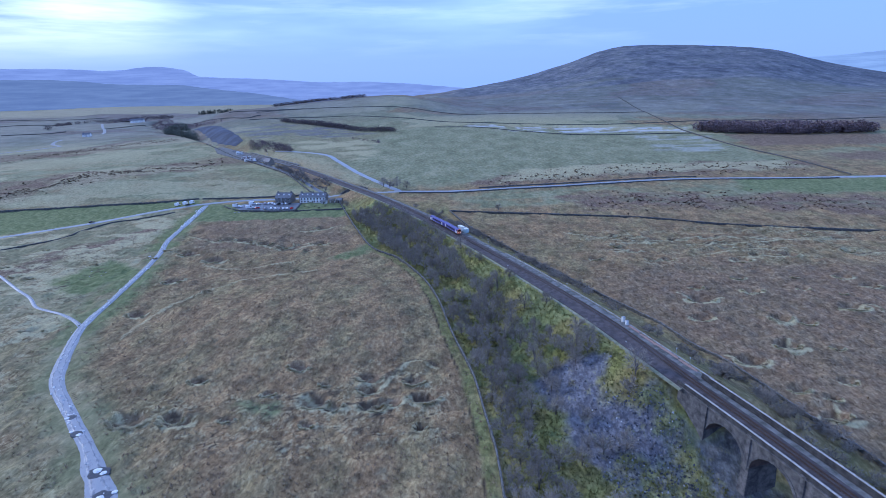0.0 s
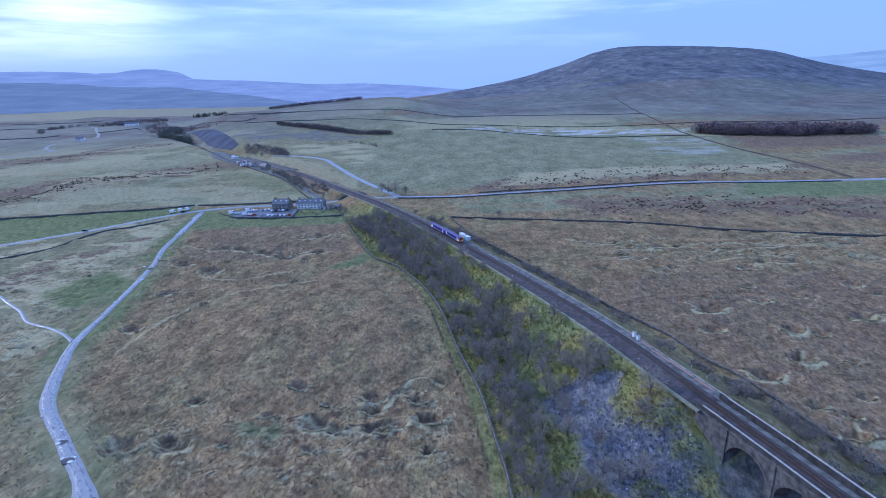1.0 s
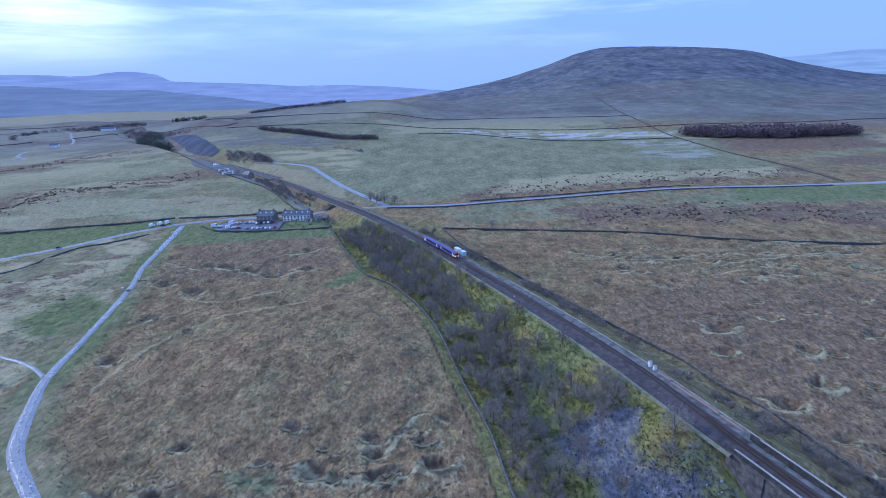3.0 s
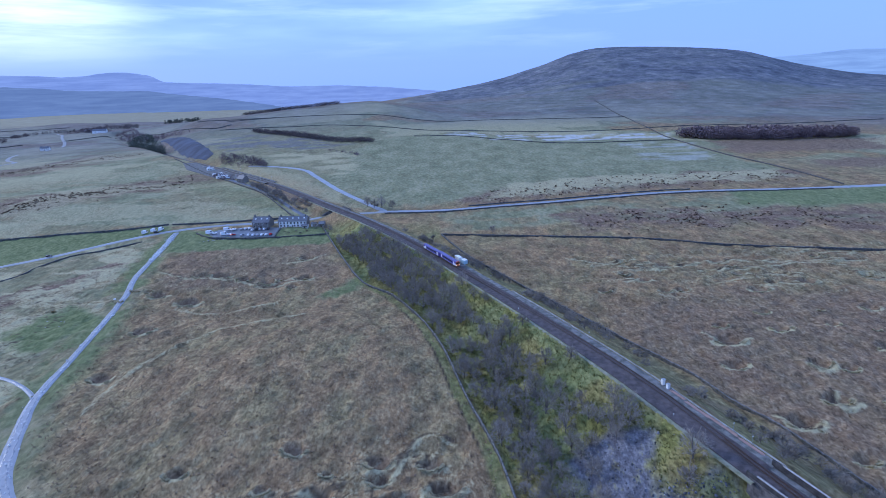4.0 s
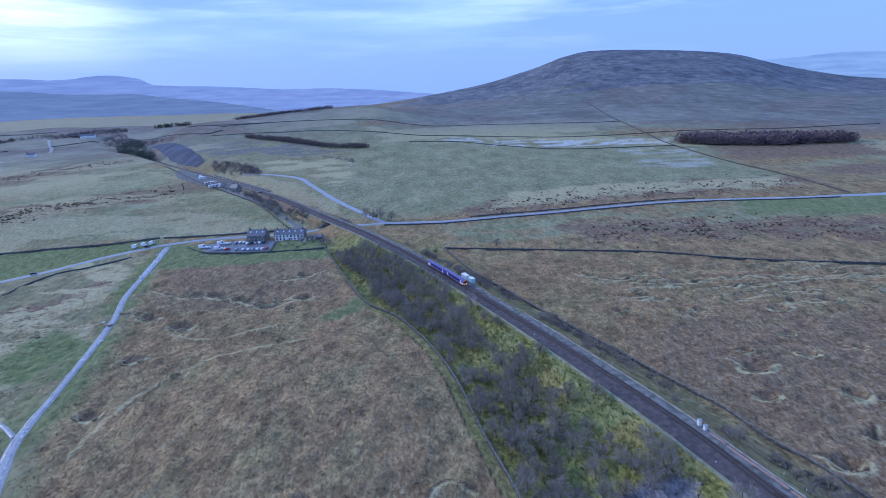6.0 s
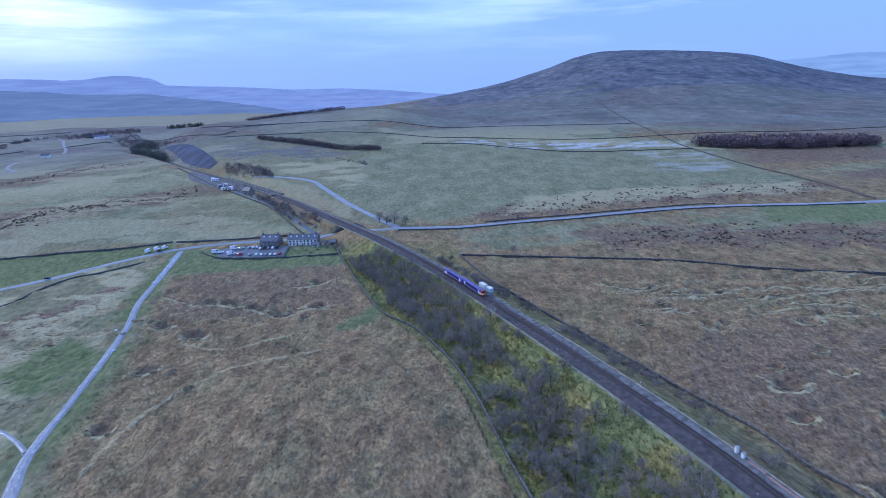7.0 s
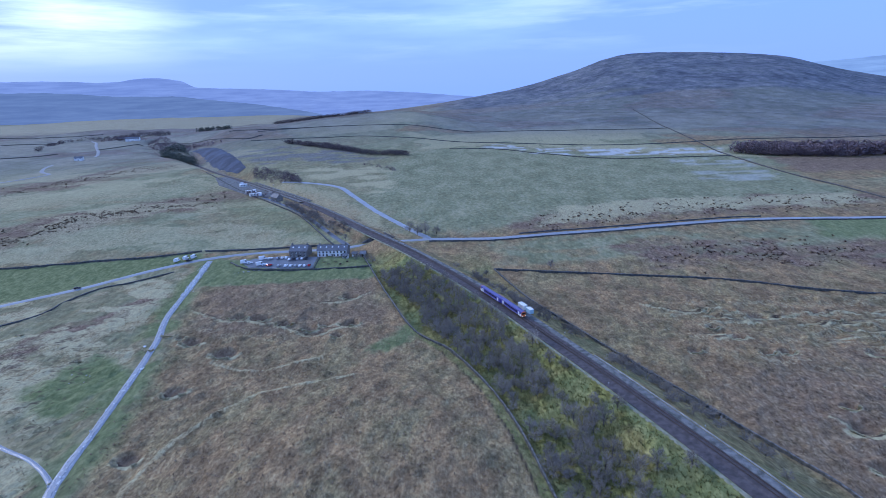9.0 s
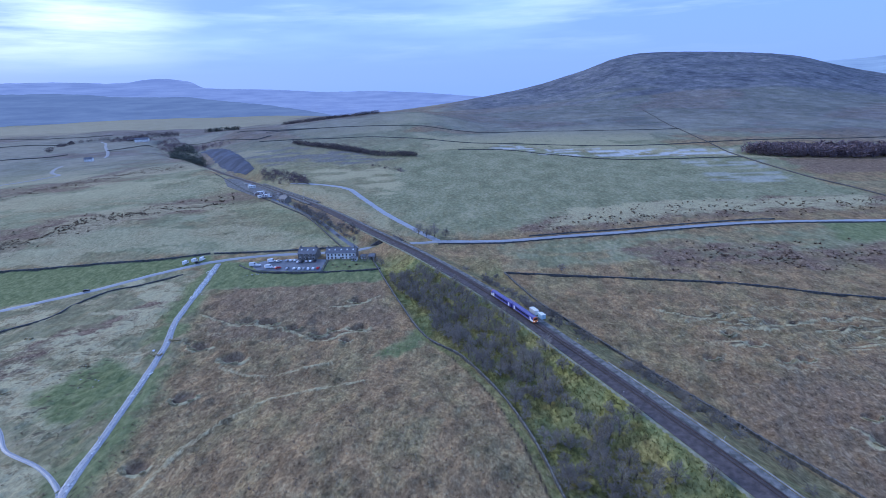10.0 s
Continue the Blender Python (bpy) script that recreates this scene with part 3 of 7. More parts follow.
# bank of the railway: lush yellow-green grass
lw = np.interp(FY, [p[1] for p in WALL_LEFT[::-1]], [p[0] for p in WALL_LEFT[::-1]])
rw = np.interp(FY, [p[1] for p in WALL_RAIL[::-1]], [p[0] for p in WALL_RAIL[::-1]])
bank = smooth(-1, 3, FX - lw) * smooth(-1, 3, rw - FX) * smooth(470, 420, FY) * (FY > 60)
bank = bank * (0.7 + 0.3 * smooth(0.4, 0.6, fbm(FX / 10, FY / 10, 81, 3)))
bank = bank * np.where(off_rail > 0, 0.35, 1.0)
bank_ditch = np.exp(-((FX - lw + 4.6) / 0.7) ** 2) * (FY > 60) * (FY < 300) * smooth(0.35, 0.55, fbm(FX / 4, FY / 12, 83, 2))
wall_verge = smooth(-5.5, -3.5, FX - lw) * smooth(0.5, -0.5, FX - lw) * (FY > 60) * (FY < 330)
bank = np.maximum(bank, wall_verge * (0.35 + 0.35 * smooth(0.4, 0.6, fbm(FX / 6, FY / 9, 85, 3))))
scree = np.maximum.reduce([polygon_mask(FX, FY, SCREE, 2.0), polygon_mask(FX, FY, MOSS_ROCK, 3.0) * (0.25 + 0.5 * smooth(0.4, 0.6, fbm(FX / 4, FY / 4, 151, 3))), polygon_mask(FX, FY, UNDER_ARCH, 2.5) * 0.85,
                           0.75 * polygon_mask(FX, FY, [(-400, 1030), (-330, 1075), (-240, 1040), (-150, 965), (-120, 930), (-168, 889), (-239, 890), (-311, 899), (-370, 960)], 12) * smooth(0.36, 0.54, fbm(FX / 45, FY / 14, 93, 4)),
                           0.4 * polygon_mask(FX, FY, [(-560, 1190), (-500, 1150), (-420, 1060), (-340, 890), (-390, 900), (-470, 1030), (-545, 1130)], 8) * smooth(0.36, 0.5, fbm(FX / 30, FY / 18, 95, 3))])
pave = np.maximum.reduce([k * polygon_mask(FX, FY, p, 9) for k, p in zip((1.0, 0.55, 0.45), ([(47, 1043), (141, 975), (398, 914), (382, 856), (129, 899), (45, 996)], [(292, 825), (394, 810), (369, 758), (282, 797)], [(287, 748), (389, 738), (355, 674), (282, 697)]))])
pave = 0.8 * pave * smooth(0.46, 0.54, fbm(FX / 30, FY / 4.5, 91, 4))
pale = np.zeros(FX.shape)
# pale crescent on the southern half of each pit's rim
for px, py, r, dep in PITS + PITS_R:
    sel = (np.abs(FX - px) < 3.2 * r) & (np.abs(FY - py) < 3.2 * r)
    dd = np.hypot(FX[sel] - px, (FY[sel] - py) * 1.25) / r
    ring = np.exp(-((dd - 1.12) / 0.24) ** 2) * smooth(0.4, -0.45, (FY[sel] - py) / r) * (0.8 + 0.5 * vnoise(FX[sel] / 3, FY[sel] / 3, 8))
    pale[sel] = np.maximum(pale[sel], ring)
streak = moor_streak(FX, FY)
lines = np.exp(-((streak - 0.52) / 0.022) ** 2)
zone = np.maximum.reduce([polygon_mask(FX, FY, [(-95, 116), (-30, 112), (20, 118), (14, 150), (-8, 165), (-40, 145), (-90, 140)], 6), polygon_mask(FX, FY, [(-170, 345), (-85, 345), (-75, 318), (-130, 290), (-190, 295)], 8) * 0.25,
                          polygon_mask(FX, FY, [(90, 370), (300, 330), (300, 275), (150, 280), (80, 300)], 10) * 0.4, polygon_mask(FX, FY, [(-330, 330), (-200, 330), (-180, 240), (-170, 190), (-230, 150), (-330, 200)], 8) * 0.9])
dark_lip = np.zeros(FX.shape)
moorland = np.flatnonzero((FX > -240) & (FX < 310) & (FY > 90) & (FY < 400))
mx, my = FX[moorland], FY[moorland]
wander_a, wander_b = (fbm(mx / 3, my / 3, 161, 2) - 0.5) * 1.6, (fbm(mx / 4, my / 4, 163, 2) - 0.5) * 1.5
fleck_a, fleck_b = 0.55 + 0.45 * vnoise(mx / 5, my / 5, 6), 0.4 + 0.6 * vnoise(mx / 4, my / 4, 18)
for pts in RIDGES + RIDGES_EAST:
    reach_x, reach_y = [p[0] for p in pts], [p[1] for p in pts]
    sel = np.flatnonzero((mx > min(reach_x) - 9) & (mx < max(reach_x) + 9) & (my > min(reach_y) - 9) & (my < max(reach_y) + 9))
    at = moorland[sel]
    bold = 0.7 if pts in RIDGES[-2:] else 1.0
    d = line_distance(mx[sel], my[sel], soft_pts(pts, 2.0), 12.0) + wander_a[sel]
    pale[at] = np.maximum(pale[at], bold * np.exp(-(d / (1.1 / bold)) ** 2) * fleck_a[sel])
    FZ[at] += 0.35 * np.exp(-(d / 1.6) ** 2)
    # dark line 2.1 m north of the ridge
    if bold == 1.0:
        under = line_distance(mx[sel], my[sel], soft_pts([(x, y + 2.1) for x, y in pts], 2.0), 12.0) + wander_b[sel]
        dark_lip[at] = np.maximum(dark_lip[at], np.exp(-(under / 1.05) ** 2) * fleck_b[sel])
pale = np.maximum(pale, lines * (0.2 + 0.4 * zone) * (FY < 480) * 0.8)
pale = np.maximum(pale, 0.3 * zone * smooth(0.45, 0.6, fbm(FX / 8, FY / 7, 103, 3)))
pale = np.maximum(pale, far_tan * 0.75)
pale = np.maximum(pale, 0.5 * polygon_mask(FX, FY, PASTURE_LEFT, 7) * smooth(0.46, 0.58, fbm(FX / 75, FY / 40, 67, 4)))
pale = np.maximum(pale, 0.55 * far_w * (1 - far_tan) * smooth(0.53, 0.57, strips) * (1 - smooth(-200, 200, FX) * smooth(1400, 1900, far_r)))
pale = np.maximum(pale, 0.5 * polygon_mask(FX, FY, [(-276, 765), (-200, 736), (-147, 682), (-84, 560), (-62, 500), (-105, 545), (-188, 650)], 8))
pale = np.maximum(pale, 0.7 * polygon_mask(FX, FY, [(-254, 854), (-121, 857), (-83, 718), (-98, 662), (-174, 749), (-225, 773)], 14) * smooth(0.35, 0.55, fbm(FX / 40, FY / 22, 77, 3)))
pale = np.maximum(pale, 0.7 * polygon_mask(FX, FY, [(60, 525), (200, 560), (395, 572), (395, 612), (200, 610), (90, 590)], 10))
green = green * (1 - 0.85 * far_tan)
pale = np.maximum(pale, left_moor * (0.5 + 0.6 * smooth(140, 240, FY)) * (1 - left_patch) * (0.5 + 0.5 * smooth(0.45, 0.6, fbm(FX / 8, FY / 5, 231, 3))))
wild_a = polygon_mask(FX, FY, [(-188, 356), (-80, 356), (-78, 312), (-188, 312)], 5)
wild_b = polygon_mask(FX, FY, [(95, 354), (310, 354), (310, 270), (95, 270)], 8)
pale = np.maximum(pale, wild_a * smooth(0.52, 0.64, fbm(FX / 9, FY / 7, 301, 3)) * 0.25)
pale = np.maximum(pale, wild_b * smooth(0.52, 0.62, fbm(FX / 12, FY / 6, 303, 3)) * 0.32)
brown = 0.7 * far_w * dale * (1 - far_tan) * smooth(0.43, 0.39, strips)
brown = np.maximum(brown, polygon_mask(FX, FY, [(-180, 425), (-85, 425), (-62, 370), (-60, 330), (-110, 318), (-170, 330)], 6) * 0.45)
brown = np.maximum(brown, polygon_mask(FX, FY, [(-88, 500), (-126, 540), (-172, 605), (-212, 640), (-196, 650), (-130, 560), (-92, 512)], 3) * 0.85)
bands = (([(-436, 502), (-413, 529), (-401, 550), (-388, 575), (-370, 596), (-348, 627), (-318, 655), (-284, 676)], 52), ([(62, 533), (135, 560), (195, 571), (319, 583), (394, 587)], 38), ([(140, 446), (185, 450), (241, 430), (303, 428), (400, 404)], 38),
         ([(-640, 755), (-600, 785), (-586, 825), (-553, 880), (-531, 942), (-475, 965)], 75), ([(-262, 270), (-250, 293), (-246, 321), (-230, 342), (-215, 377)], 16))
brown = np.maximum(brown, 0.58 * polygon_mask(FX, FY, [(88, 80), (88, 200), (110, 285), (330, 285), (330, 80)], 20))
for pts, wide_b in bands:
    d = line_distance(FX, FY, pts, wide_b * 2.2) + 1.5 * wide_b * (fbm(FX / (0.6 * wide_b), FY / (0.45 * wide_b), 221, 4) - 0.5)
    brown = np.maximum(brown, (1 - smooth(0.45 * wide_b, 1.0 * wide_b, d)) * (0.5 + 0.5 * smooth(0.4, 0.55, fbm(FX / 15, FY / 8, 111, 4))))
    clumps = np.maximum(0 if pts is bands[0][0] else clumps, (1 - smooth(0.3 * wide_b, 0.8 * wide_b, d)) * smooth(0.54, 0.6, fbm(FX / 9, FY / 5, 113, 3)))
peat_and_shade = np.exp(-((streak - 0.488) / 0.018) ** 2) * (0.12 + 0.6 * np.maximum.reduce([zone, 0.2 * wild_a, 0.4 * wild_b])) * (FY < 480) * (FY > 60) * (1 - np.clip(bank * 3, 0, 1)) * near_way
peat_and_shade = np.maximum(peat_and_shade, 0.35 * clumps)
peat_and_shade = np.maximum(peat_and_shade, 0.85 * dark_lip)
peat_and_shade = np.maximum(peat_and_shade, 0.8 * bank_ditch)
track_d = np.full(FX.shape, 99.0)
track_d[close] = line_distance(cx, cy, soft_pts(TRACK_MID, 2.0))
# broken dark line just outside the track's right-hand edge
track_edge = np.interp(FY, [p[1] for p in TRACK_MID], TRACK_HALF) + 0.9
peat_and_shade = np.maximum(peat_and_shade, 0.75 * np.exp(-((track_d - track_edge) / 0.55) ** 2) * smooth(0.45, 0.6, fbm(FX / 5, FY / 5, 87, 3)) * (FX > np.interp(FY, [p[1] for p in TRACK_MID], [p[0] for p in TRACK_MID])))
for pts in ([(380, 2900), (447, 2642), (545, 2186), (601, 2010), (760, 1800)], [(180, 2450), (257, 2321), (416, 1969), (532, 1767), (700, 1600)], [(100, 1800), (300, 1600), (470, 1480), (800, 1330)]):
    d = line_distance(FX, FY, soft_pts(pts, 20.0), 60.0)
    peat_and_shade = np.maximum(peat_and_shade, 0.6 * np.exp(-(d / 9.0) ** 2))
# tumbled ground: dark tufts and pale lips
tumble = fbm(FX / 2.6, FY / 1.9, 411, 3)
peat_and_shade = np.maximum(peat_and_shade, 0.55 * zone * smooth(0.63, 0.7, tumble) * near_way * (1 - np.clip(bank * 3, 0, 1)))
pale = np.maximum(pale, 0.45 * zone * smooth(0.37, 0.31, tumble) * near_way)
# grassy tracks worn in the far pasture
for pts in ([(-88, 635), (-54, 683), (-28, 744), (-20, 863)], [(-88, 630), (-46, 668), (-14, 709), (-17, 819), (-11, 935)]):
    d = line_distance(FX, FY, soft_pts(pts, 6.0), 15.0)
    peat_and_shade = np.maximum(peat_and_shade, 0.28 * np.exp(-(d / 3.0) ** 2))
brown = np.maximum(brown, np.maximum(polygon_mask(FX, FY, [(420, 827), (800, 765), (800, 690), (418, 722)], 8), polygon_mask(FX, FY, [(463, 659), (640, 654), (640, 590), (453, 617)], 8)) * 0.9)
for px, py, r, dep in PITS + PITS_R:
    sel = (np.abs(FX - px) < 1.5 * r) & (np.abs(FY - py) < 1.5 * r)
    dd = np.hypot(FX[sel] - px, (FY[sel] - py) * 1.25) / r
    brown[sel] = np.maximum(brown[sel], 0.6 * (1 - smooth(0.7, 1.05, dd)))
    # shade in the hollow and under its near lip, painted dark
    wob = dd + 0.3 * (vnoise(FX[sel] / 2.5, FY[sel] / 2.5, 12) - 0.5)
    peat_and_shade[sel] = np.maximum(peat_and_shade[sel], 1.0 * np.exp(-((wob - 0.8) / 0.17) ** 2) * smooth(0.15, -0.5, (FY[sel] - py) / r))
    peat_and_shade[sel] = np.maximum(peat_and_shade[sel], 0.35 * (1 - smooth(0.5, 0.95, wob)))
# far heath with aerial haze painted in, stronger with distance
hazy_heath = np.maximum(smooth(1450, 2150, far_r + 700 * (fbm(FX / 500, FY / 110, 79, 4) - 0.5)), 0.7 * smooth(1000, 1350, far_r)) * smooth(-300, 100, FX)
hazy_heath = np.maximum(hazy_heath, 0.6 * smooth(900, 1400, far_r) * (1 - smooth(-300, 100, FX)) * (1 - 0.45 * far_tan))
peat_and_shade = np.maximum(peat_and_shade, 0.5 * far_w * np.exp(-((strips - 0.455) / 0.006) ** 2) * (1 - smooth(2100, 2600, far_r)))
vivid = np.maximum.reduce([polygon_mask(FX, FY, PASTURE_ROAD, 2), polygon_mask(FX, FY, PASTURE_INN, 2.5) * 0.9, polygon_mask(FX, FY, [(-217, 262), (-203, 302), (-169, 281), (-184, 244)], 5), polygon_mask(FX, FY, PASTURE_EAST, 8) * 0.85,
                           0.5 * polygon_mask(FX, FY, [(-720, 863), (-970, 1164), (-924, 1198), (-818, 1137), (-736, 1022), (-725, 940)], 14), 0.35 * polygon_mask(FX, FY, [(-699, 1133), (-599, 1140), (-462, 930), (-581, 972)], 20), 0.3 * polygon_mask(FX, FY, [(-150, 500), (-112, 500), (-190, 620), (-260, 690), (-300, 660), (-240, 590)], 12),
                           polygon_mask(FX, FY, [(-62, 300), (-40, 338), (-35, 330), (-38, 312), (-50, 296)], 3) * 0.85, np.clip(track_green, 0, 1) * 0.9 * smooth(0.36, 0.54, fbm(FX / 12, FY / 16, 173, 3)), polygon_mask(FX, FY, [(-58, 138), (-44, 137), (-40, 131), (-54, 132)], 2.5) * 0.6,
                           bank * smooth(0.5, 0.62, fbm(FX / 14, FY / 14, 141, 3)) * 0.8, wall_verge * 0.4])


def rgba_layer(me, name, *chans):
    at = me.attributes.new(name, "FLOAT_COLOR", "POINT")
    data = np.ones((len(FX), 4), np.float32)
    for k, c in enumerate(chans):
        data[:, k] = c
    at.data.foreach_set("color", data.ravel())


NX, NY = len(GX), len(GY)
gm = bpy.data.meshes.new("ground")
co3 = np.empty((NX * NY, 3), np.float32)
co3[:, 0], co3[:, 1], co3[:, 2] = FX, FY, FZ
idx = np.arange(NX * NY).reshape(NY, NX)
quads = np.stack([idx[:-1, :-1], idx[:-1, 1:], idx[1:, 1:], idx[1:, :-1]], -1).reshape(-1, 4).astype(np.int32)
gm.vertices.add(len(co3))
gm.vertices.foreach_set("co", co3.ravel())
gm.loops.add(quads.size)
gm.loops.foreach_set("vertex_index", quads.ravel())
gm.polygons.add(len(quads))
gm.polygons.foreach_set("loop_start", np.arange(0, quads.size, 4, dtype=np.int32))
gm.polygons.foreach_set("use_smooth", np.ones(len(quads), bool))
gm.update(calc_edges=True)
rgba_layer(gm, "growth_a", green, bank, scree)
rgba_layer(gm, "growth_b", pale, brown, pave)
rgba_layer(gm, "growth_c", hazy_heath, peat_and_shade, vivid)


def ground_material():
    m = bpy.data.materials.new("moorland_ground")
    m.use_nodes = True
    n, l = m.node_tree.nodes, m.node_tree.links
    b = n["Principled BSDF"]
    b.inputs["Roughness"].default_value = 0.97
    b.inputs["Specular IOR Level"].default_value = 0.12
    co = n.new("ShaderNodeTexCoord")

    lie = n.new("ShaderNodeMapping")
    lie.inputs["Scale"].default_value = (1.15, 0.66, 1.0)
    lie.inputs["Rotation"].default_value = (0, 0, 0.25)
    l.new(co.outputs["Object"], lie.inputs["Vector"])

    def tex(scale, detail=5, rough=0.6):
        t = n.new("ShaderNodeTexNoise")
        t.inputs["Scale"].default_value, t.inputs["Detail"].default_value, t.inputs["Roughness"].default_value = scale, detail, rough
        l.new(lie.outputs["Vector"], t.inputs["Vector"])
        return t.outputs["Fac"]

    def ramp(fac, *stops):
        r = n.new("ShaderNodeValToRGB")
        while len(r.color_ramp.elements) < len(stops):
            r.color_ramp.elements.new(0.5)
        for e, (pos, col) in zip(r.color_ramp.elements, stops):
            e.position, e.color = pos, (*col, 1)
        l.new(fac, r.inputs["Fac"])
        return r.outputs["Color"]

    def mix(fac, a, c):
        x = n.new("ShaderNodeMix")
        x.data_type = "RGBA"
        l.new(fac, x.inputs["Factor"])
        l.new(a, x.inputs["A"])
        l.new(c, x.inputs["B"])
        return x.outputs["Result"]

    def maths(op, a, c):
        x = n.new("ShaderNodeMath")
        x.operation = op
        for s, v in ((x.inputs[0], a), (x.inputs[1], c)):
            if isinstance(v, float):
                s.default_value = v
            else:
                l.new(v, s)
        return x.outputs[0]

    def layer(name):
        at = n.new("ShaderNodeAttribute")
        at.attribute_name = name
        sp = n.new("ShaderNodeSeparateColor")
        l.new(at.outputs["Color"], sp.inputs["Color"])
        return sp.outputs

    la, lb, lc = layer("growth_a"), layer("growth_b"), layer("growth_c")
    fine = tex(0.8, 8, 0.68)
    wide = tex(0.05, 6, 0.62)
    mid = tex(0.28, 5, 0.65)
    heath = ramp(maths("ADD", maths("MULTIPLY", mid, 0.3), maths("MULTIPLY", fine, 0.7)),
                 (0.34, (0.11, 0.073, 0.039)), (0.45, (0.223, 0.147, 0.076)), (0.54, (0.31, 0.213, 0.112)), (0.67, (0.465, 0.35, 0.187)))
    olive = ramp(maths("ADD", maths("MULTIPLY", mid, 0.4), maths("MULTIPLY", fine, 0.6)), (0.36, (0.106, 0.086, 0.042)), (0.5, (0.232, 0.187, 0.093)), (0.66, (0.413, 0.337, 0.178)))
    c = mix(ramp(wide, (0.42, (0, 0, 0)), (0.62, (0.8, 0.8, 0.8))), heath, olive)
    straw = ramp(fine, (0.3, (0.3, 0.255, 0.14)), (0.68, (0.54, 0.48, 0.28)))
    tone = ramp(tex(0.12, 4, 0.6), (0.36, (0.64, 0.64, 0.66)), (0.5, (0.98, 0.98, 0.98)), (0.64, (1.33, 1.3, 1.24)))
    shade = n.new("ShaderNodeMix")
    shade.data_type, shade.blend_type = "RGBA", "MULTIPLY"
    shade.inputs["Factor"].default_value = 0.85
    l.new(c, shade.inputs["A"])
    l.new(tone, shade.inputs["B"])
    c = shade.outputs["Result"]
    peat = ramp(maths("ADD", maths("MULTIPLY", mid, 0.4), maths("MULTIPLY", fine, 0.6)), (0.36, (0.058, 0.037, 0.0265)), (0.5, (0.195, 0.132, 0.088)), (0.64, (0.37, 0.27, 0.185)))
    grass = ramp(maths("ADD", maths("MULTIPLY", mid, 0.5), maths("MULTIPLY", tex(0.035, 4), 0.5)), (0.36, (0.142, 0.156, 0.084)), (0.5, (0.238, 0.252, 0.14)), (0.64, (0.36, 0.35, 0.212)))
    vivid = ramp(maths("ADD", maths("MULTIPLY", mid, 0.6), maths("MULTIPLY", fine, 0.4)), (0.36, (0.098, 0.116, 0.046)), (0.5, (0.16, 0.185, 0.076)), (0.64, (0.265, 0.27, 0.125)))
    c = mix(la[0], c, grass)
    c = mix(lb[1], c, peat)
    ragged = maths("MULTIPLY", maths("SUBTRACT", maths("ADD", fine, maths("MULTIPLY", mid, 0.5)), 0.75), 1.3)
    c = mix(ramp(maths("ADD", lb[0], maths("MULTIPLY", ragged, 0.8)), (0.22, (0, 0, 0)), (0.75, (0.95, 0.95, 0.95))), c, straw)
    lush = ramp(maths("ADD", maths("MULTIPLY", mid, 0.6), maths("MULTIPLY", fine, 0.4)), (0.37, (0.062, 0.056, 0.02)), (0.48, (0.19, 0.178, 0.053)), (0.62, (0.37, 0.345, 0.115)))
    c = mix(la[1], c, lush)
    c = mix(lc[2], c, vivid)
    # bare peat colour, also used for the shade painted into the pits
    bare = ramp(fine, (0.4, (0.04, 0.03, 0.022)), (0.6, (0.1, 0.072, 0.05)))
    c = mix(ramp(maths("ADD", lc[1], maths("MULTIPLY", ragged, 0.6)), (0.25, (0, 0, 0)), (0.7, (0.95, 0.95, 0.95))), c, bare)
    rocks = ramp(maths("ADD", maths("MULTIPLY", mid, 0.4), maths("MULTIPLY", fine, 0.6)), (0.36, (0.06, 0.058, 0.065)), (0.5, (0.135, 0.131, 0.146)), (0.66, (0.29, 0.287, 0.3)))
    c = mix(maths("MULTIPLY", la[2], ramp(tex(0.3, 5, 0.7), (0.36, (0.55, 0.55, 0.55)), (0.46, (1, 1, 1)))), c, rocks)
    lime = ramp(tex(0.1, 6, 0.7), (0.35, (0.39, 0.39, 0.375)), (0.62, (0.6, 0.6, 0.6)))
    c = mix(lb[2], c, lime)
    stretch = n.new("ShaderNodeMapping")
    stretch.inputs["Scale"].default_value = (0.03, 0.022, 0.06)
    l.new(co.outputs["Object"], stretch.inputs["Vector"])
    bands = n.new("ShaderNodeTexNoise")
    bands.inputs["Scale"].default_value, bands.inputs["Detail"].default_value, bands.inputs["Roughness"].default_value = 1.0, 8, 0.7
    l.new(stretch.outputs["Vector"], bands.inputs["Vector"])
    # heather-moor colours shifted towards blue-mauve to paint in aerial haze
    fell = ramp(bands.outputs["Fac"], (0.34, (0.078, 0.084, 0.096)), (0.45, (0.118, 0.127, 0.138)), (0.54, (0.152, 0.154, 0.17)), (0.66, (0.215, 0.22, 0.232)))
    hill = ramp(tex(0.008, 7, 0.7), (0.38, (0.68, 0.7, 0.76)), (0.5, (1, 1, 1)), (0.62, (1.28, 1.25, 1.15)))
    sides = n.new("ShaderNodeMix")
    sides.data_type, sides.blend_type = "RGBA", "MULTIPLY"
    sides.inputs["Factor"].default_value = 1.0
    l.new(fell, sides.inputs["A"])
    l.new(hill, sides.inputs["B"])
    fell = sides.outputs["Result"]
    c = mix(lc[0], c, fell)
    l.new(c, b.inputs["Base Color"])
    bp = n.new("ShaderNodeBump")
    bp.inputs["Strength"].default_value, bp.inputs["Distance"].default_value = 1.0, 0.34
    sward = maths("ADD", maths("MULTIPLY", fine, 0.7), tex(0.45, 4))
    l.new(maths("MULTIPLY", sward, maths("SUBTRACT", 1.0, maths("MULTIPLY", la[0], 0.75))), bp.inputs["Height"])
    l.new(bp.outputs["Normal"], b.inputs["Normal"])
    return m


gm.materials.append(ground_material())
ground = tagged(new("ground", gm), "rough brown moorland with green pasture and hummocks", "ground", kind="structure")


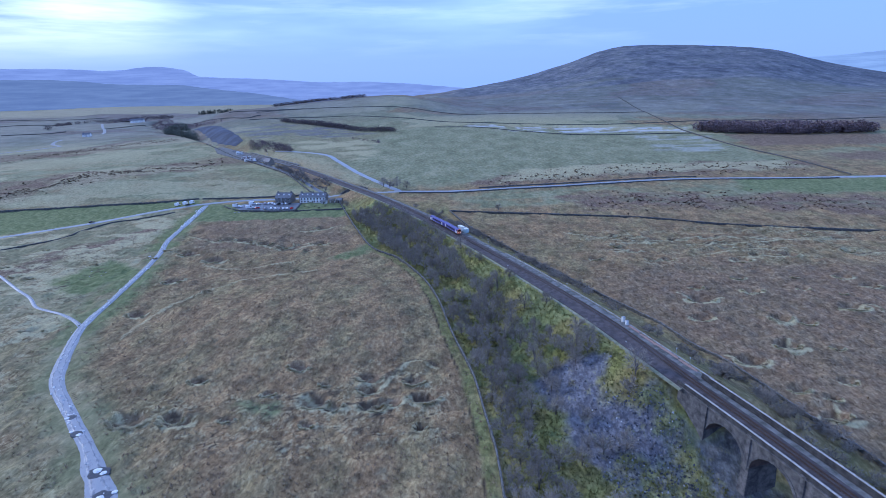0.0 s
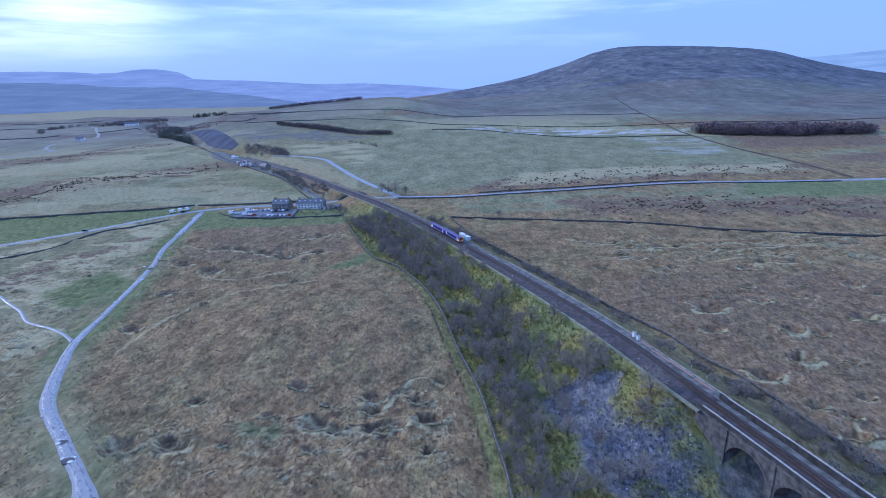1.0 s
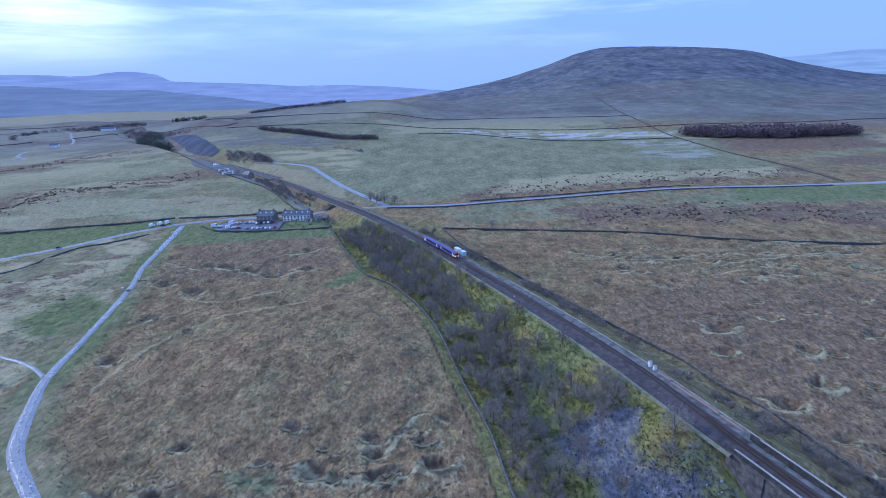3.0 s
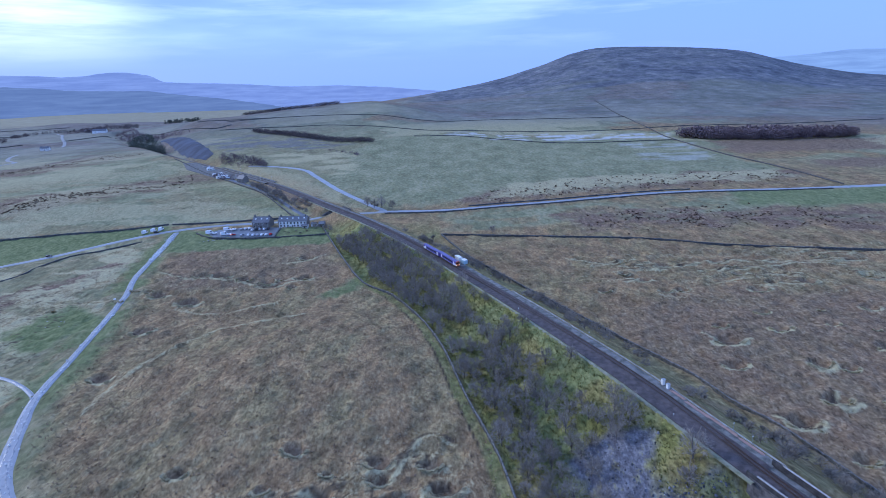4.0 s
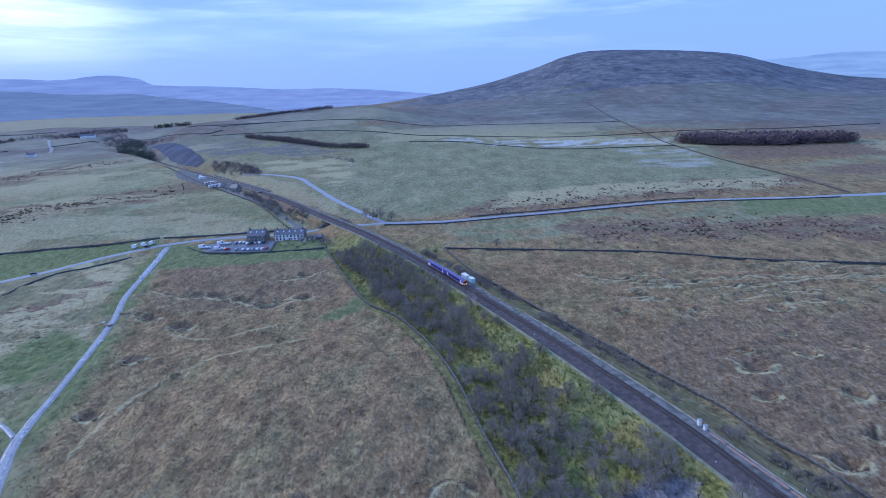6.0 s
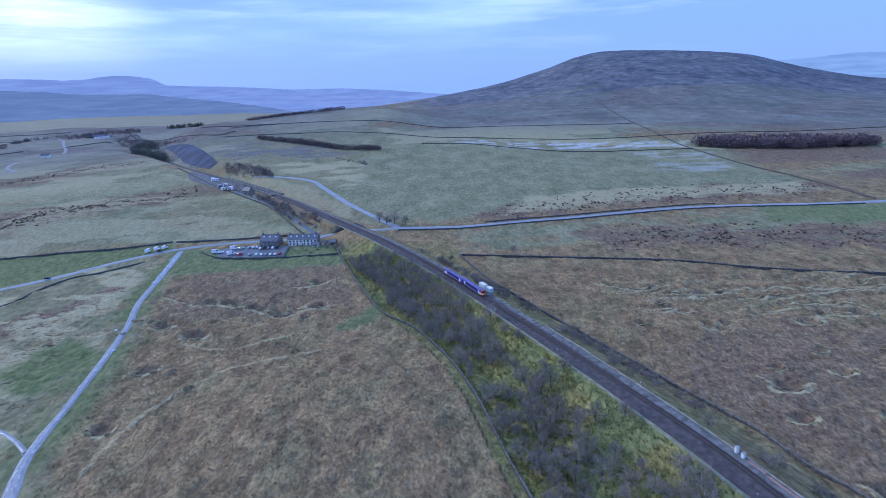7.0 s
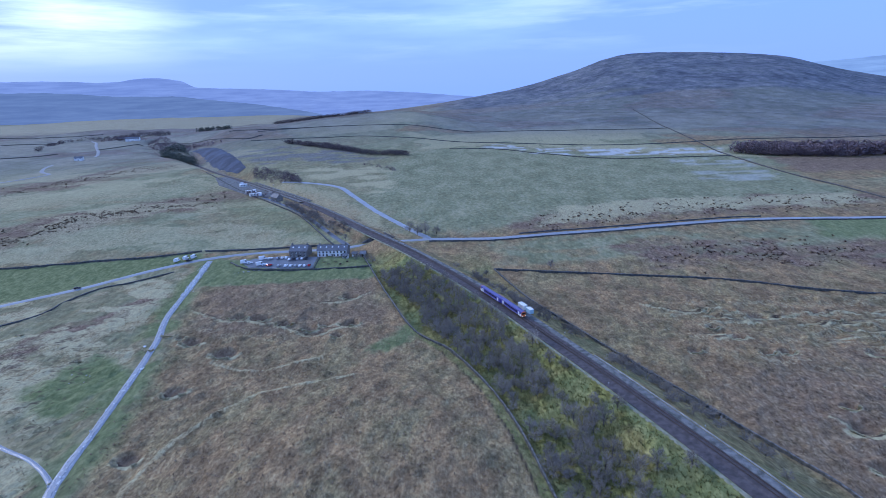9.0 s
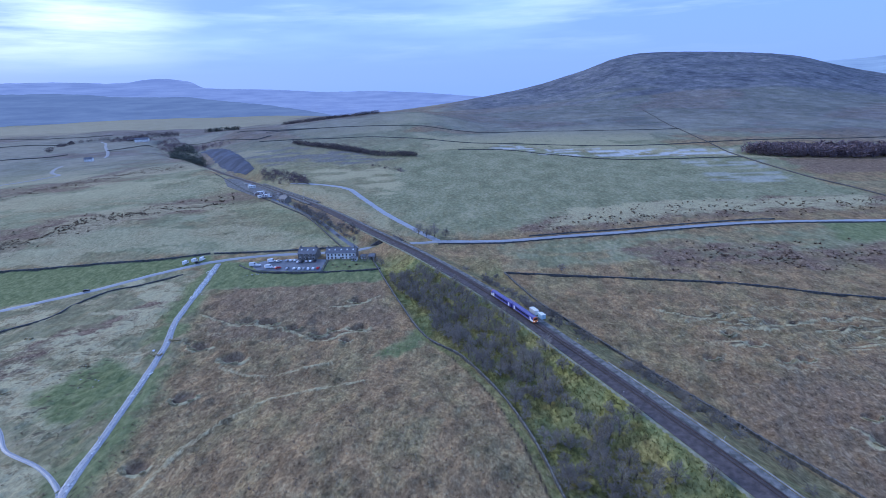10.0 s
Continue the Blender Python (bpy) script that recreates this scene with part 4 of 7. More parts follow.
def gravel_way(name, stone, wet, chips):
    """Rutted gravel: wet wheel lines, a stony crown, bright loose chips and puddled hollows."""
    m = bpy.data.materials.new(name)
    m.use_nodes = True
    n, l = m.node_tree.nodes, m.node_tree.links
    b = n["Principled BSDF"]
    b.inputs["Specular IOR Level"].default_value = 0.4
    co = n.new("ShaderNodeTexCoord")
    at = n.new("ShaderNodeAttribute")
    at.attribute_name = "across"

    def tex(scale, detail, rough=0.6):
        t = n.new("ShaderNodeTexNoise")
        t.inputs["Scale"].default_value, t.inputs["Detail"].default_value, t.inputs["Roughness"].default_value = scale, detail, rough
        l.new(co.outputs["Object"], t.inputs["Vector"])
        return t.outputs["Fac"]

    def step(v, lo, hi, top=1.0):
        r = n.new("ShaderNodeMapRange")
        r.inputs["From Min"].default_value, r.inputs["From Max"].default_value, r.inputs["To Max"].default_value = lo, hi, top
        l.new(v, r.inputs["Value"])
        return r.outputs["Result"]

    def maths(op, a, c):
        x = n.new("ShaderNodeMath")
        x.operation = op
        for k, v in enumerate((a, c)):
            if isinstance(v, float):
                x.inputs[k].default_value = v
            else:
                l.new(v, x.inputs[k])
        return x.outputs[0]

    def mix(f, a, col):
        x = n.new("ShaderNodeMix")
        x.data_type = "RGBA"
        l.new(f, x.inputs["Factor"])
        if isinstance(a, tuple):
            x.inputs["A"].default_value = (*a, 1)
        else:
            l.new(a, x.inputs["A"])
        x.inputs["B"].default_value = (*col, 1)
        return x.outputs["Result"]

    wander = maths("ADD", maths("ABSOLUTE", at.outputs["Fac"], 0.0), maths("MULTIPLY", maths("SUBTRACT", tex(0.25, 4), 0.5), 0.7))
    rut = step(maths("ABSOLUTE", maths("SUBTRACT", wander, 0.45), 0.0), 0.26, 0.06)
    c = mix(maths("MULTIPLY", rut, step(tex(0.4, 5), 0.35, 0.6)), stone, wet)
    c = mix(step(tex(0.5, 4, 0.6), 0.6, 0.7, 0.6), c, tuple(0.6 * v for v in wet))
    c = mix(maths("MULTIPLY", step(tex(0.6, 4, 0.6), 0.57, 0.66), step(tex(0.04, 3), 0.45, 0.62)), c, chips)
    l.new(c, b.inputs["Base Color"])
    l.new(step(rut, 1.4, 0.0, 0.85), b.inputs["Roughness"])
    bp = n.new("ShaderNodeBump")
    bp.inputs["Distance"].default_value = 0.1
    l.new(tex(3.0, 6, 0.7), bp.inputs["Height"])
    l.new(bp.outputs["Normal"], b.inputs["Normal"])
    return m


M_GRAVEL = gravel_way("limestone_gravel_track", (0.34, 0.345, 0.36), (0.19, 0.2, 0.225), (0.66, 0.66, 0.65))


def ribbon(name, pts, halves, mat, lift, label, category, cross=5, crown=0.06):
    """A way laid on the land, with a little crown and turned-down edges."""
    line, hw = soften(pts, 2.5, halves)
    vs, fs = [], []
    for i, p in enumerate(line):
        d = (line[min(i + 1, len(line) - 1)] - line[max(i - 1, 0)]).normalized()
        side = Vector((d.y, -d.x, 0))
        rag = [hw[i] * (0.84 + 0.3 * float(vnoise(i * 0.31, k, 7)) + 0.12 * float(vnoise(i * 1.3, k, 9))) for k in (3.1, 8.4)]
        for k in range(cross):
            u = -1 + 2 * k / (cross - 1)
            q = p + side * (u * rag[0 if u < 0 else 1])
            vs.append([q.x, q.y, lift + crown * (1 - u * u) - (0.3 if abs(u) == 1 else 0)])
        if i:
            for k in range(cross - 1):
                a = (i - 1) * cross + k
                fs.append((a, a + 1, a + 1 + cross, a + cross))
    for v, g in zip(vs, gzs(vs)):
        v[2] += g
    ob = mesh_object(name, vs, fs, mat, smooth=True)
    wheel = ob.data.attributes.new("across", "FLOAT", "POINT")
    wheel.data.foreach_set("value", [-1 + 2 * (i % cross) / (cross - 1) for i in range(len(vs))])
    return tagged(ob, label, category, kind="structure")


ribbon("gravel_track", TRACK_MID, [0.86 * h for h in TRACK_HALF], M_GRAVEL, 0.08, "pale wet limestone gravel track with potholes", "track", 7)
ribbon("footpath", FOOTPATH, [0.95] * len(FOOTPATH), M_GRAVEL, 0.08, "narrow pale gravel footpath across the moor", "path")
ribbon("road", ROAD_LEFT, [2.9] * len(ROAD_LEFT), M_ROAD, 0.1, "wet grey asphalt country road", "road")
ribbon("road_moor", ROAD_RIGHT, [4.0] * len(ROAD_RIGHT), M_ROAD, 0.11, "wet grey asphalt road across the moor", "road")
ribbon("road_lane", ROAD_UP, [3.4] * len(ROAD_UP), M_ROAD, 0.12, "wet grey asphalt road climbing past the station", "road")


ribbon("road_valley", ROAD_VALLEY, [3.2] * len(ROAD_VALLEY), M_YARD, 0.5, "distant pale road in the valley", "road")
ribbon("road_dale", ROAD_DALE, [3.2] * len(ROAD_DALE), M_YARD, 0.4, "pale winding road in the dale bottom", "road")
ribbon("road_station", ROAD_STATION, [2.3] * len(ROAD_STATION), M_YARD, 0.14, "narrow grey lane up to the station", "road")


# ---------------------------------------------------------------- dry stone walls
def stone_wall(pts, label, high=1.35):
    line = soften(pts, 1.6)
    w = thing("stone_wall", label, "dry stone wall", Matrix.Translation((line[0].x, line[0].y, gz(line[0].x, line[0].y))), group="field walls")
    o = w.matrix_world.translation
    heights = gzs(line)
    for name, mat, prof in (("wall_body", M_WALL, ((-0.42, -0.4), (-0.27, 1.0), (0.27, 1.0), (0.42, -0.4))), ("coping", M_WALLTOP, ((-0.3, 1.0), (-0.22, 1.26), (0.2, 1.3), (0.3, 1.0)))):
        vs, fs = [], []
        for i, p in enumerate(line):
            d = (line[min(i + 1, len(line) - 1)] - line[max(i - 1, 0)]).normalized()
            side = Vector((d.y, -d.x, 0))
            g = float(heights[i])
            sag = 0.82 + 0.3 * random.random()
            for u, v in prof:
                q = p + side * (u + random.uniform(-0.05, 0.05))
                vs.append((q.x - o.x, q.y - o.y, g - o.z + v * (high / 1.3) * (sag if v > 0.9 else 1)))
            if i:
                for k in range(3):
                    a = (i - 1) * 4 + k
                    fs.append((a, a + 1, a + 5, a + 4))
        n = len(vs)
        fs += [(0, 1, 2, 3), (n - 1, n - 2, n - 3, n - 4)]
        mesh_object(name, vs, fs, mat, w)
    return w


stone_wall(WALL_LEFT, "dark dry stone wall curving along the foot of the railway bank")
stone_wall(WALL_MOOR, "dark dry stone wall crossing the brown moor")
stone_wall(WALL_RAIL, "dark dry stone wall along the railway boundary")
stone_wall(WALL_ROADTOP, "dark dry stone wall above the road verge", 1.6)
stone_wall(WALL_ROADLOW, "low dark dry stone wall below the road", 0.9)
stone_wall(WALL_FELL, "long dark dry stone wall climbing to the fell", 1.5)


# ---------------------------------------------------------------- the railway
def swept(name, prof, y0, y1, step, mat, parent=None, smooth_it=False, on_rails=False):
    """A cross-section (off, up) swept along the line."""
    ys = np.arange(y0, y1 + step * 0.5, step)
    m = len(prof)
    vs, fs = [], []
    for i, y in enumerate(ys):
        side = rail_off(y) if on_rails else 0.0
        vs += [tuple(track_at(float(y), o + side, u)) for o, u in prof]
        if i:
            for k in range(m - 1):
                a = (i - 1) * m + k
                fs.append((a, a + 1, a + 1 + m, a + m))
    return mesh_object(name, vs, fs, mat, parent, smooth_it)


tagged(swept("ballast_bed", [(-6.4, -0.95), (-6.0, -0.5), (-2.2, -0.42), (-1.7, -0.2), (1.7, -0.2), (2.2, -0.5), (2.6, -0.95)], ABUT_Y + 2, 1500, 4, M_BALLAST), "brown stone ballast bed of the single track", "ballast", kind="structure")
tagged(swept("cess", [(2.3, -0.9), (2.5, -0.52), (3.8, -0.45), (5.3, -0.52), (5.6, -0.95)], ABUT_Y + 2, 1300, 4, M_CESS), "pale limestone chippings beside the track", "cess", kind="structure")
tagged(swept("verge", [(-7.7, -1.0), (-7.4, -0.6), (-6.5, -0.56), (-6.1, -0.9)], ABUT_Y, 560, 4, M_VERGE), "trodden pale earth verge on the embankment edge", "verge", kind="structure")
rails = thing("railway_track", "single railway track with worn steel rails on sleepers", "railway track", kind="structure")
for o in (-0.753, 0.753):
    swept("rail", [(o - 0.09, -0.17), (o - 0.035, 0.0), (o + 0.035, 0.0), (o + 0.09, -0.17)], 24, 1500, 4, M_RAIL, rails, on_rails=True)
for o in (-0.42, 0.42):
    swept("guard_rail", [(o - 0.08, -0.17), (o - 0.035, -0.03), (o + 0.035, -0.03), (o + 0.08, -0.17)], 24, 138, 4, M_RAIL, rails, on_rails=True)


# ---------------------------------------------------------------- grass tussocks on the moor
def tussock_material(name, stops):
    m = bpy.data.materials.new(name)
    m.use_nodes = True
    n, l = m.node_tree.nodes, m.node_tree.links
    b = n["Principled BSDF"]
    b.inputs["Roughness"].default_value = 0.97
    b.inputs["Specular IOR Level"].default_value = 0.1
    g = n.new("ShaderNodeNewGeometry")
    r = n.new("ShaderNodeValToRGB")
    while len(r.color_ramp.elements) < len(stops):
        r.color_ramp.elements.new(0.5)
    for e, (pos, col) in zip(r.color_ramp.elements, stops):
        e.position, e.color = pos, (*col, 1)
    l.new(g.outputs["Random Per Island"], r.inputs["Fac"])
    l.new(r.outputs["Color"], b.inputs["Base Color"])
    return m


def fast_mesh(name, co, faces, mat):
    """A mesh object from arrays of corners and of faces with one number of corners."""
    co, faces = np.asarray(co, np.float32), np.asarray(faces, np.int32)
    me = bpy.data.meshes.new(name)
    me.vertices.add(len(co))
    me.vertices.foreach_set("co", co.ravel())
    me.loops.add(faces.size)
    me.loops.foreach_set("vertex_index", faces.ravel())
    me.polygons.add(len(faces))
    me.polygons.foreach_set("loop_start", np.arange(0, faces.size, faces.shape[1], dtype=np.int32))
    me.update(calc_edges=True)
    me.materials.append(mat)
    return new(name, me)


def tussocks(name, label, xs, ys, sizes, mat, seed, blades=7, stand=0.75):
    """Tufts of sward: blades that rise from one root and fall outwards, in one mesh."""
    gen = np.random.RandomState(seed)
    n = len(xs)
    zs = ground_height(xs, ys, True) + moor_relief(xs, ys)
    vs = np.zeros((n, blades, 3, 3))
    for k in range(blades):
        a = gen.rand(n) * 6.283
        ca, sa = np.cos(a), np.sin(a)
        root = sizes * 0.22 * gen.rand(n)
        reach = sizes * (0.3 + 0.45 * gen.rand(n))
        half = sizes * (0.07 + 0.09 * gen.rand(n))
        rx0, ry0 = xs + ca * root, ys + sa * root
        vs[:, k, 0] = np.stack([rx0 - sa * half, ry0 + ca * half, zs - 0.06], -1)
        vs[:, k, 1] = np.stack([rx0 + sa * half, ry0 - ca * half, zs - 0.06], -1)
        vs[:, k, 2] = np.stack([rx0 + ca * reach, ry0 + sa * reach, zs + sizes * stand * (0.5 + 0.6 * gen.rand(n))], -1)
    return tagged(fast_mesh(name, vs.reshape(-1, 3), np.arange(n * blades * 3).reshape(-1, 3), mat), label, "grass", kind="stuff")


def stones(name, label, xs, ys, sizes, mat, seed, lift=0.0):
    """Angular loose stones half sunk in the ground, in one mesh."""
    gen = np.random.RandomState(seed)
    n = len(xs)
    zs = ground_height(xs, ys, lift == 0) + (lift if lift else moor_relief(xs, ys))
    a0 = gen.rand(n) * 6.28
    vs = np.zeros((n, 8, 3))
    for k in range(8):
        a = a0 + (k % 4) * 1.5708 + gen.randn(n) * 0.25
        rad = sizes * (0.4 + 0.25 * gen.rand(n)) * (1.0 if k < 4 else 0.6)
        up = -0.1 * sizes if k < 4 else sizes * (0.25 + 0.3 * gen.rand(n))
        vs[:, k] = np.stack([xs + np.cos(a) * rad, ys + np.sin(a) * rad, zs + up], -1)
    quad = np.array([(4, 5, 6, 7), (0, 1, 5, 4), (1, 2, 6, 5), (2, 3, 7, 6), (3, 0, 4, 7)])[None]
    faces = ((np.arange(n) * 8)[:, None, None] + quad).reshape(-1, 4)
    return tagged(fast_mesh(name, vs.reshape(-1, 3), faces, mat), label, "stone", kind="stuff")


gen = np.random.RandomState(12)
N = 42000
tx = gen.uniform(-215, 235, N)
ty = 78 + 300 * gen.rand(N) ** 1.4
t_out, t_off = rail_mask(tx, ty)
t_left = np.interp(ty, [p[1] for p in WALL_LEFT[::-1]], [p[0] for p in WALL_LEFT[::-1]])
t_right = np.interp(ty, [p[1] for p in WALL_RAIL[::-1]], [p[0] for p in WALL_RAIL[::-1]])
open_moor = ((tx < t_left - 1) | (tx > t_right + 1)) & (line_distance(tx, ty, soft_pts(TRACK_MID)) > 5.5) & (line_distance(tx, ty, soft_pts(FOOTPATH)) > 2)
clumped = fbm(tx / 6, ty / 4, 191, 3)
turf = polygon_mask(tx, ty, [(-217, 262), (-203, 302), (-169, 281), (-184, 244)], 5)
open_moor &= turf < 0.4
for px, py, r, dep in PITS + PITS_R:
    open_moor &= np.hypot(tx - px, (ty - py) * 1.25) > 1.35 * r
for pts in RIDGES + RIDGES_EAST:
    open_moor &= line_distance(tx, ty, soft_pts(pts, 2.0), 6.0) > 1.6
open_moor &= (tx > np.interp(ty, [p[1] for p in TRACK_MID], [p[0] for p in TRACK_MID])) | (clumped > 0.5) | (gen.rand(N) < 0.3)
for name, label, keep, stops, sd in (
        ("brown_tussocks", "brown heather and bracken tussocks on the moor", open_moor & (clumped < 0.5), ((0.0, (0.17, 0.115, 0.074)), (0.5, (0.265, 0.182, 0.118)), (1.0, (0.38, 0.275, 0.18))), 1),
        ("straw_tussocks", "pale straw grass tussocks on the moor", open_moor & (clumped >= 0.52), ((0.0, (0.225, 0.162, 0.1)), (0.6, (0.31, 0.235, 0.148)), (1.0, (0.41, 0.33, 0.21))), 2)):
    tussocks(name, label, tx[keep], ty[keep], 0.45 + 0.6 * gen.rand(int(keep.sum())) ** 2, tussock_material(name, stops), sd)
kx, ky = [], []
for (pts, wide_b), count in zip(bands, (1100, 900, 1000, 700, 0)):
    line = soften(pts, 4.0)
    for _ in range(count):
        q = line[gen.randint(len(line))]
        kx.append(q.x + gen.randn() * 6)
        ky.append(q.y + gen.normal(-0.1, 0.45) * wide_b)
kx, ky = np.array(kx), np.array(ky)
keep = fbm(kx / 14, ky / 9, 331, 3) > 0.47
for pts in (ROAD_RIGHT, ROAD_LEFT, ROAD_UP, TRACK_MID):
    keep &= line_distance(kx, ky, soft_pts(pts)) > 6
tussocks("bracken_clumps", "dark brown clumps of dead bracken and rushes in rough grass", kx[keep], ky[keep], 1.0 + 1.9 * gen.rand(int(keep.sum())) ** 2, tussock_material("bracken_clumps", ((0.0, (0.085, 0.056, 0.038)), (0.6, (0.14, 0.095, 0.064)), (1.0, (0.22, 0.16, 0.11)))), 6, 18, 0.5)
rx, ry = [], []
for pts in RIDGES[:-2] + RIDGES_EAST:
    for q in soften(pts, 0.3):
        for _ in range(3):
            rx.append(q.x + gen.randn() * 0.6)
            ry.append(q.y + gen.randn() * 0.6)
for px, py, r, dep in PITS + PITS_R:
    for _ in range(int(r * 75)):
        a = gen.uniform(3.2, 6.2)
        if float(vnoise(a * 2.2 + px, r + py, 14)) < 0.4:
            continue
        d = r * (gen.normal(1.05, 0.09) + 0.3 * (float(vnoise(a * 1.6 + py, px, 16)) - 0.5))
        rx.append(px + math.cos(a) * d)
        ry.append(py + math.sin(a) * d / 1.25 + gen.randn() * 0.2)
tussocks("ridge_tussocks", "bleached grass tussocks along hollows and ridges", np.array(rx), np.array(ry), 0.45 + 0.5 * gen.rand(len(rx)), tussock_material("bleached_tussocks", ((0.0, (0.32, 0.27, 0.155)), (1.0, (0.6, 0.52, 0.32)))), 3, 8, 0.5)
bx = gen.uniform(0, 1, 15000)
by = 84 + 340 * gen.rand(15000) ** 1.2
b_l = np.interp(by, [p[1] for p in WALL_LEFT[::-1]], [p[0] for p in WALL_LEFT[::-1]])
b_r = track_x(by) - 8.5
bx = b_l + 1 + bx * (b_r - b_l - 1)
keep = polygon_mask(bx, by, SCREE, 2.0) < 0.4
tussocks("bank_tussocks", "yellow-green rough grass tussocks on the railway bank", bx[keep], by[keep], 0.45 + 0.6 * gen.rand(int(keep.sum())), tussock_material("bank_tussocks", ((0.0, (0.11, 0.102, 0.036)), (0.5, (0.175, 0.168, 0.055)), (1.0, (0.28, 0.265, 0.095)))), 4)
sx = gen.uniform(42, 84, 9000)
sy = gen.uniform(70, 160, 9000)
keep = np.maximum(polygon_mask(sx, sy, SCREE, 2.0) * 0.35, polygon_mask(sx, sy, MOSS_ROCK, 2.0)) > gen.rand(9000) * 1.3
gx, gy = [], []
for k, q in enumerate(soften(TRACK_MID, 0.5)):
    many = 6 if 385 < q.y < 448 else 1 if k % 6 == 0 else 0
    for _ in range(many):
        gx.append(q.x + gen.randn() * 1.1)
        gy.append(q.y + gen.randn() * 0.5)
stones("track_stones", "bleached flat limestone pieces bedded in the gravel track", np.array(gx), np.array(gy), 0.4 + 0.7 * gen.rand(len(gx)) ** 2, tussock_material("track_stones", ((0.0, (0.4, 0.4, 0.4)), (1.0, (0.85, 0.85, 0.83)))), 8, 0.1)
stones("scree_stones", "loose grey limestone scree on the bank", sx[keep], sy[keep], 0.25 + 0.7 * gen.rand(int(keep.sum())) ** 4, tussock_material("scree_stones", ((0.0, (0.05, 0.05, 0.056)), (0.7, (0.14, 0.138, 0.15)), (0.95, (0.24, 0.235, 0.25)), (1.0, (0.5, 0.5, 0.5)))), 5)

# ---------------------------------------------------------------- the viaduct
FACE_L, FACE_R, PITCH = -5.7, 3.5, 15.3
viaduct = thing("viaduct", "dark gritstone railway viaduct with tall round arches", "viaduct", pose(*track_at(110)[:2], -14.0))
VO = viaduct.matrix_world.translation


def vmesh(name, vs, fs, mat, label="", smooth_it=False, parent=None):
    ob = mesh_object(name, [Vector(v) - VO for v in vs], fs, mat, parent or viaduct, smooth_it)
    if label:
        ob["label"] = label
    return ob


def arch(yc):
    """One span: spandrel walls on both faces, the brick barrel between them and a ring of stone."""
    half, span, n = PITCH / 2, 6.6, 14
    crown, deck = -3.3, -0.75
    ys, zs = [], []
    for i in range(n + 1):
        a = math.pi * i / n
        ys.append(yc - span * math.cos(a))
        zs.append(crown - span + span * math.sin(a))
    vs, fs = [], []
    for o in (FACE_L, FACE_R):
        b = len(vs)
        vs += [track_at(yc - half, o, deck), track_at(yc - half, o, crown - span)]
        for y, z in zip(ys, zs):
            vs += [track_at(y, o, deck), track_at(y, o, z)]
        vs += [track_at(yc + half, o, deck), track_at(yc + half, o, crown - span)]
        for i in range(n + 2):
            a = b + 2 * i
            fs.append((a, a + 1, a + 3, a + 2))
    vmesh("spandrel", vs, fs, M_STONE)
    vs, fs = [], []
    for i, (y, z) in enumerate(zip(ys, zs)):
        vs += [track_at(y, FACE_L + 0.02, z), track_at(y, FACE_R - 0.02, z)]
        if i:
            a = 2 * i - 2
            fs.append((a, a + 1, a + 3, a + 2))
    barrel = vmesh("arch_barrel", vs, fs, M_ARCHBRICK, "brick-lined underside of an arch", True)
    # ring stones, each proud of the face
    for o, sgn in ((FACE_L, -1), (FACE_R, 1)):
        for i in range(n):
            a0, a1 = math.pi * (i + 0.03) / n, math.pi * (i + 0.97) / n
            q = []
            for push in (0.0, 0.12):
                for a, r in ((a0, span), (a1, span), (a1, span + 0.85), (a0, span + 0.85)):
                    q.append(track_at(yc - r * math.cos(a), o + sgn * push, crown - span + r * math.sin(a)))
            vmesh("ring_stone", q, [(4, 5, 6, 7), (0, 1, 5, 4), (1, 2, 6, 5), (2, 3, 7, 6), (3, 0, 4, 7)], M_STONE, parent=barrel)


def pier(yc, broad, foot):
    """A battered pier with a projecting band at the springing."""
    vs, fs = [], []
    levels = [(-0.75, broad, 0.0), (-9.9, broad, 0.0), (-9.9, broad + 0.35, 0.3), (-10.5, broad + 0.35, 0.3), (-10.5, broad + 0.05, 0.05), (foot, broad + 0.8, 0.75)]
    for z, w, out in levels:
        for dy, o in ((-w / 2, FACE_L - out), (w / 2, FACE_L - out), (w / 2, FACE_R + out), (-w / 2, FACE_R + out)):
            vs.append(track_at(yc + dy, o, z))
    for i in range(len(levels) - 1):
        for k in range(4):
            a, b2 = 4 * i + k, 4 * i + (k + 1) % 4
            fs.append((a, b2, b2 + 4, a + 4))
    vmesh("pier", vs, fs, M_STONE)
    # a flat pilaster up the face to the parapet
    for o, sgn in ((FACE_L, -1), (FACE_R, 1)):
        q = []
        for z in (-10.4, -0.2):
            for dy, p in ((-0.7, 0.0), (-0.6, 0.3), (0.6, 0.3), (0.7, 0.0)):
                q.append(track_at(yc + dy, o + sgn * p, z))
        vmesh("pilaster", q, [(0, 1, 5, 4), (1, 2, 6, 5), (2, 3, 7, 6), (4, 5, 6, 7)], M_STONE)


for k in range(6):
    arch(105.5 - PITCH * k)
    pier(105.5 - PITCH * (k + 0.5), 2.2, -24)
# abutment and wing walls
AB = 105.5 + PITCH / 2
vs, fs = [], []
for y, o, z in ((AB - 1.2, FACE_L - 0.3, -0.4), (AB + 10, FACE_L - 0.3, -0.4), (AB + 10, FACE_L - 0.3, -12), (AB - 1.2, FACE_L - 1.0, -24), (AB - 1.2, FACE_R + 0.3, -0.4), (AB + 10, FACE_R + 0.3, -0.4), (AB + 10, FACE_R + 0.3, -12), (AB - 1.2, FACE_R + 1.0, -24)):
    vs.append(track_at(y, o, z))
vmesh("abutment", vs, [(0, 1, 2, 3), (4, 7, 6, 5), (0, 3, 7, 4), (1, 5, 6, 2)], M_STONE, "stone abutment with sloping wing walls")
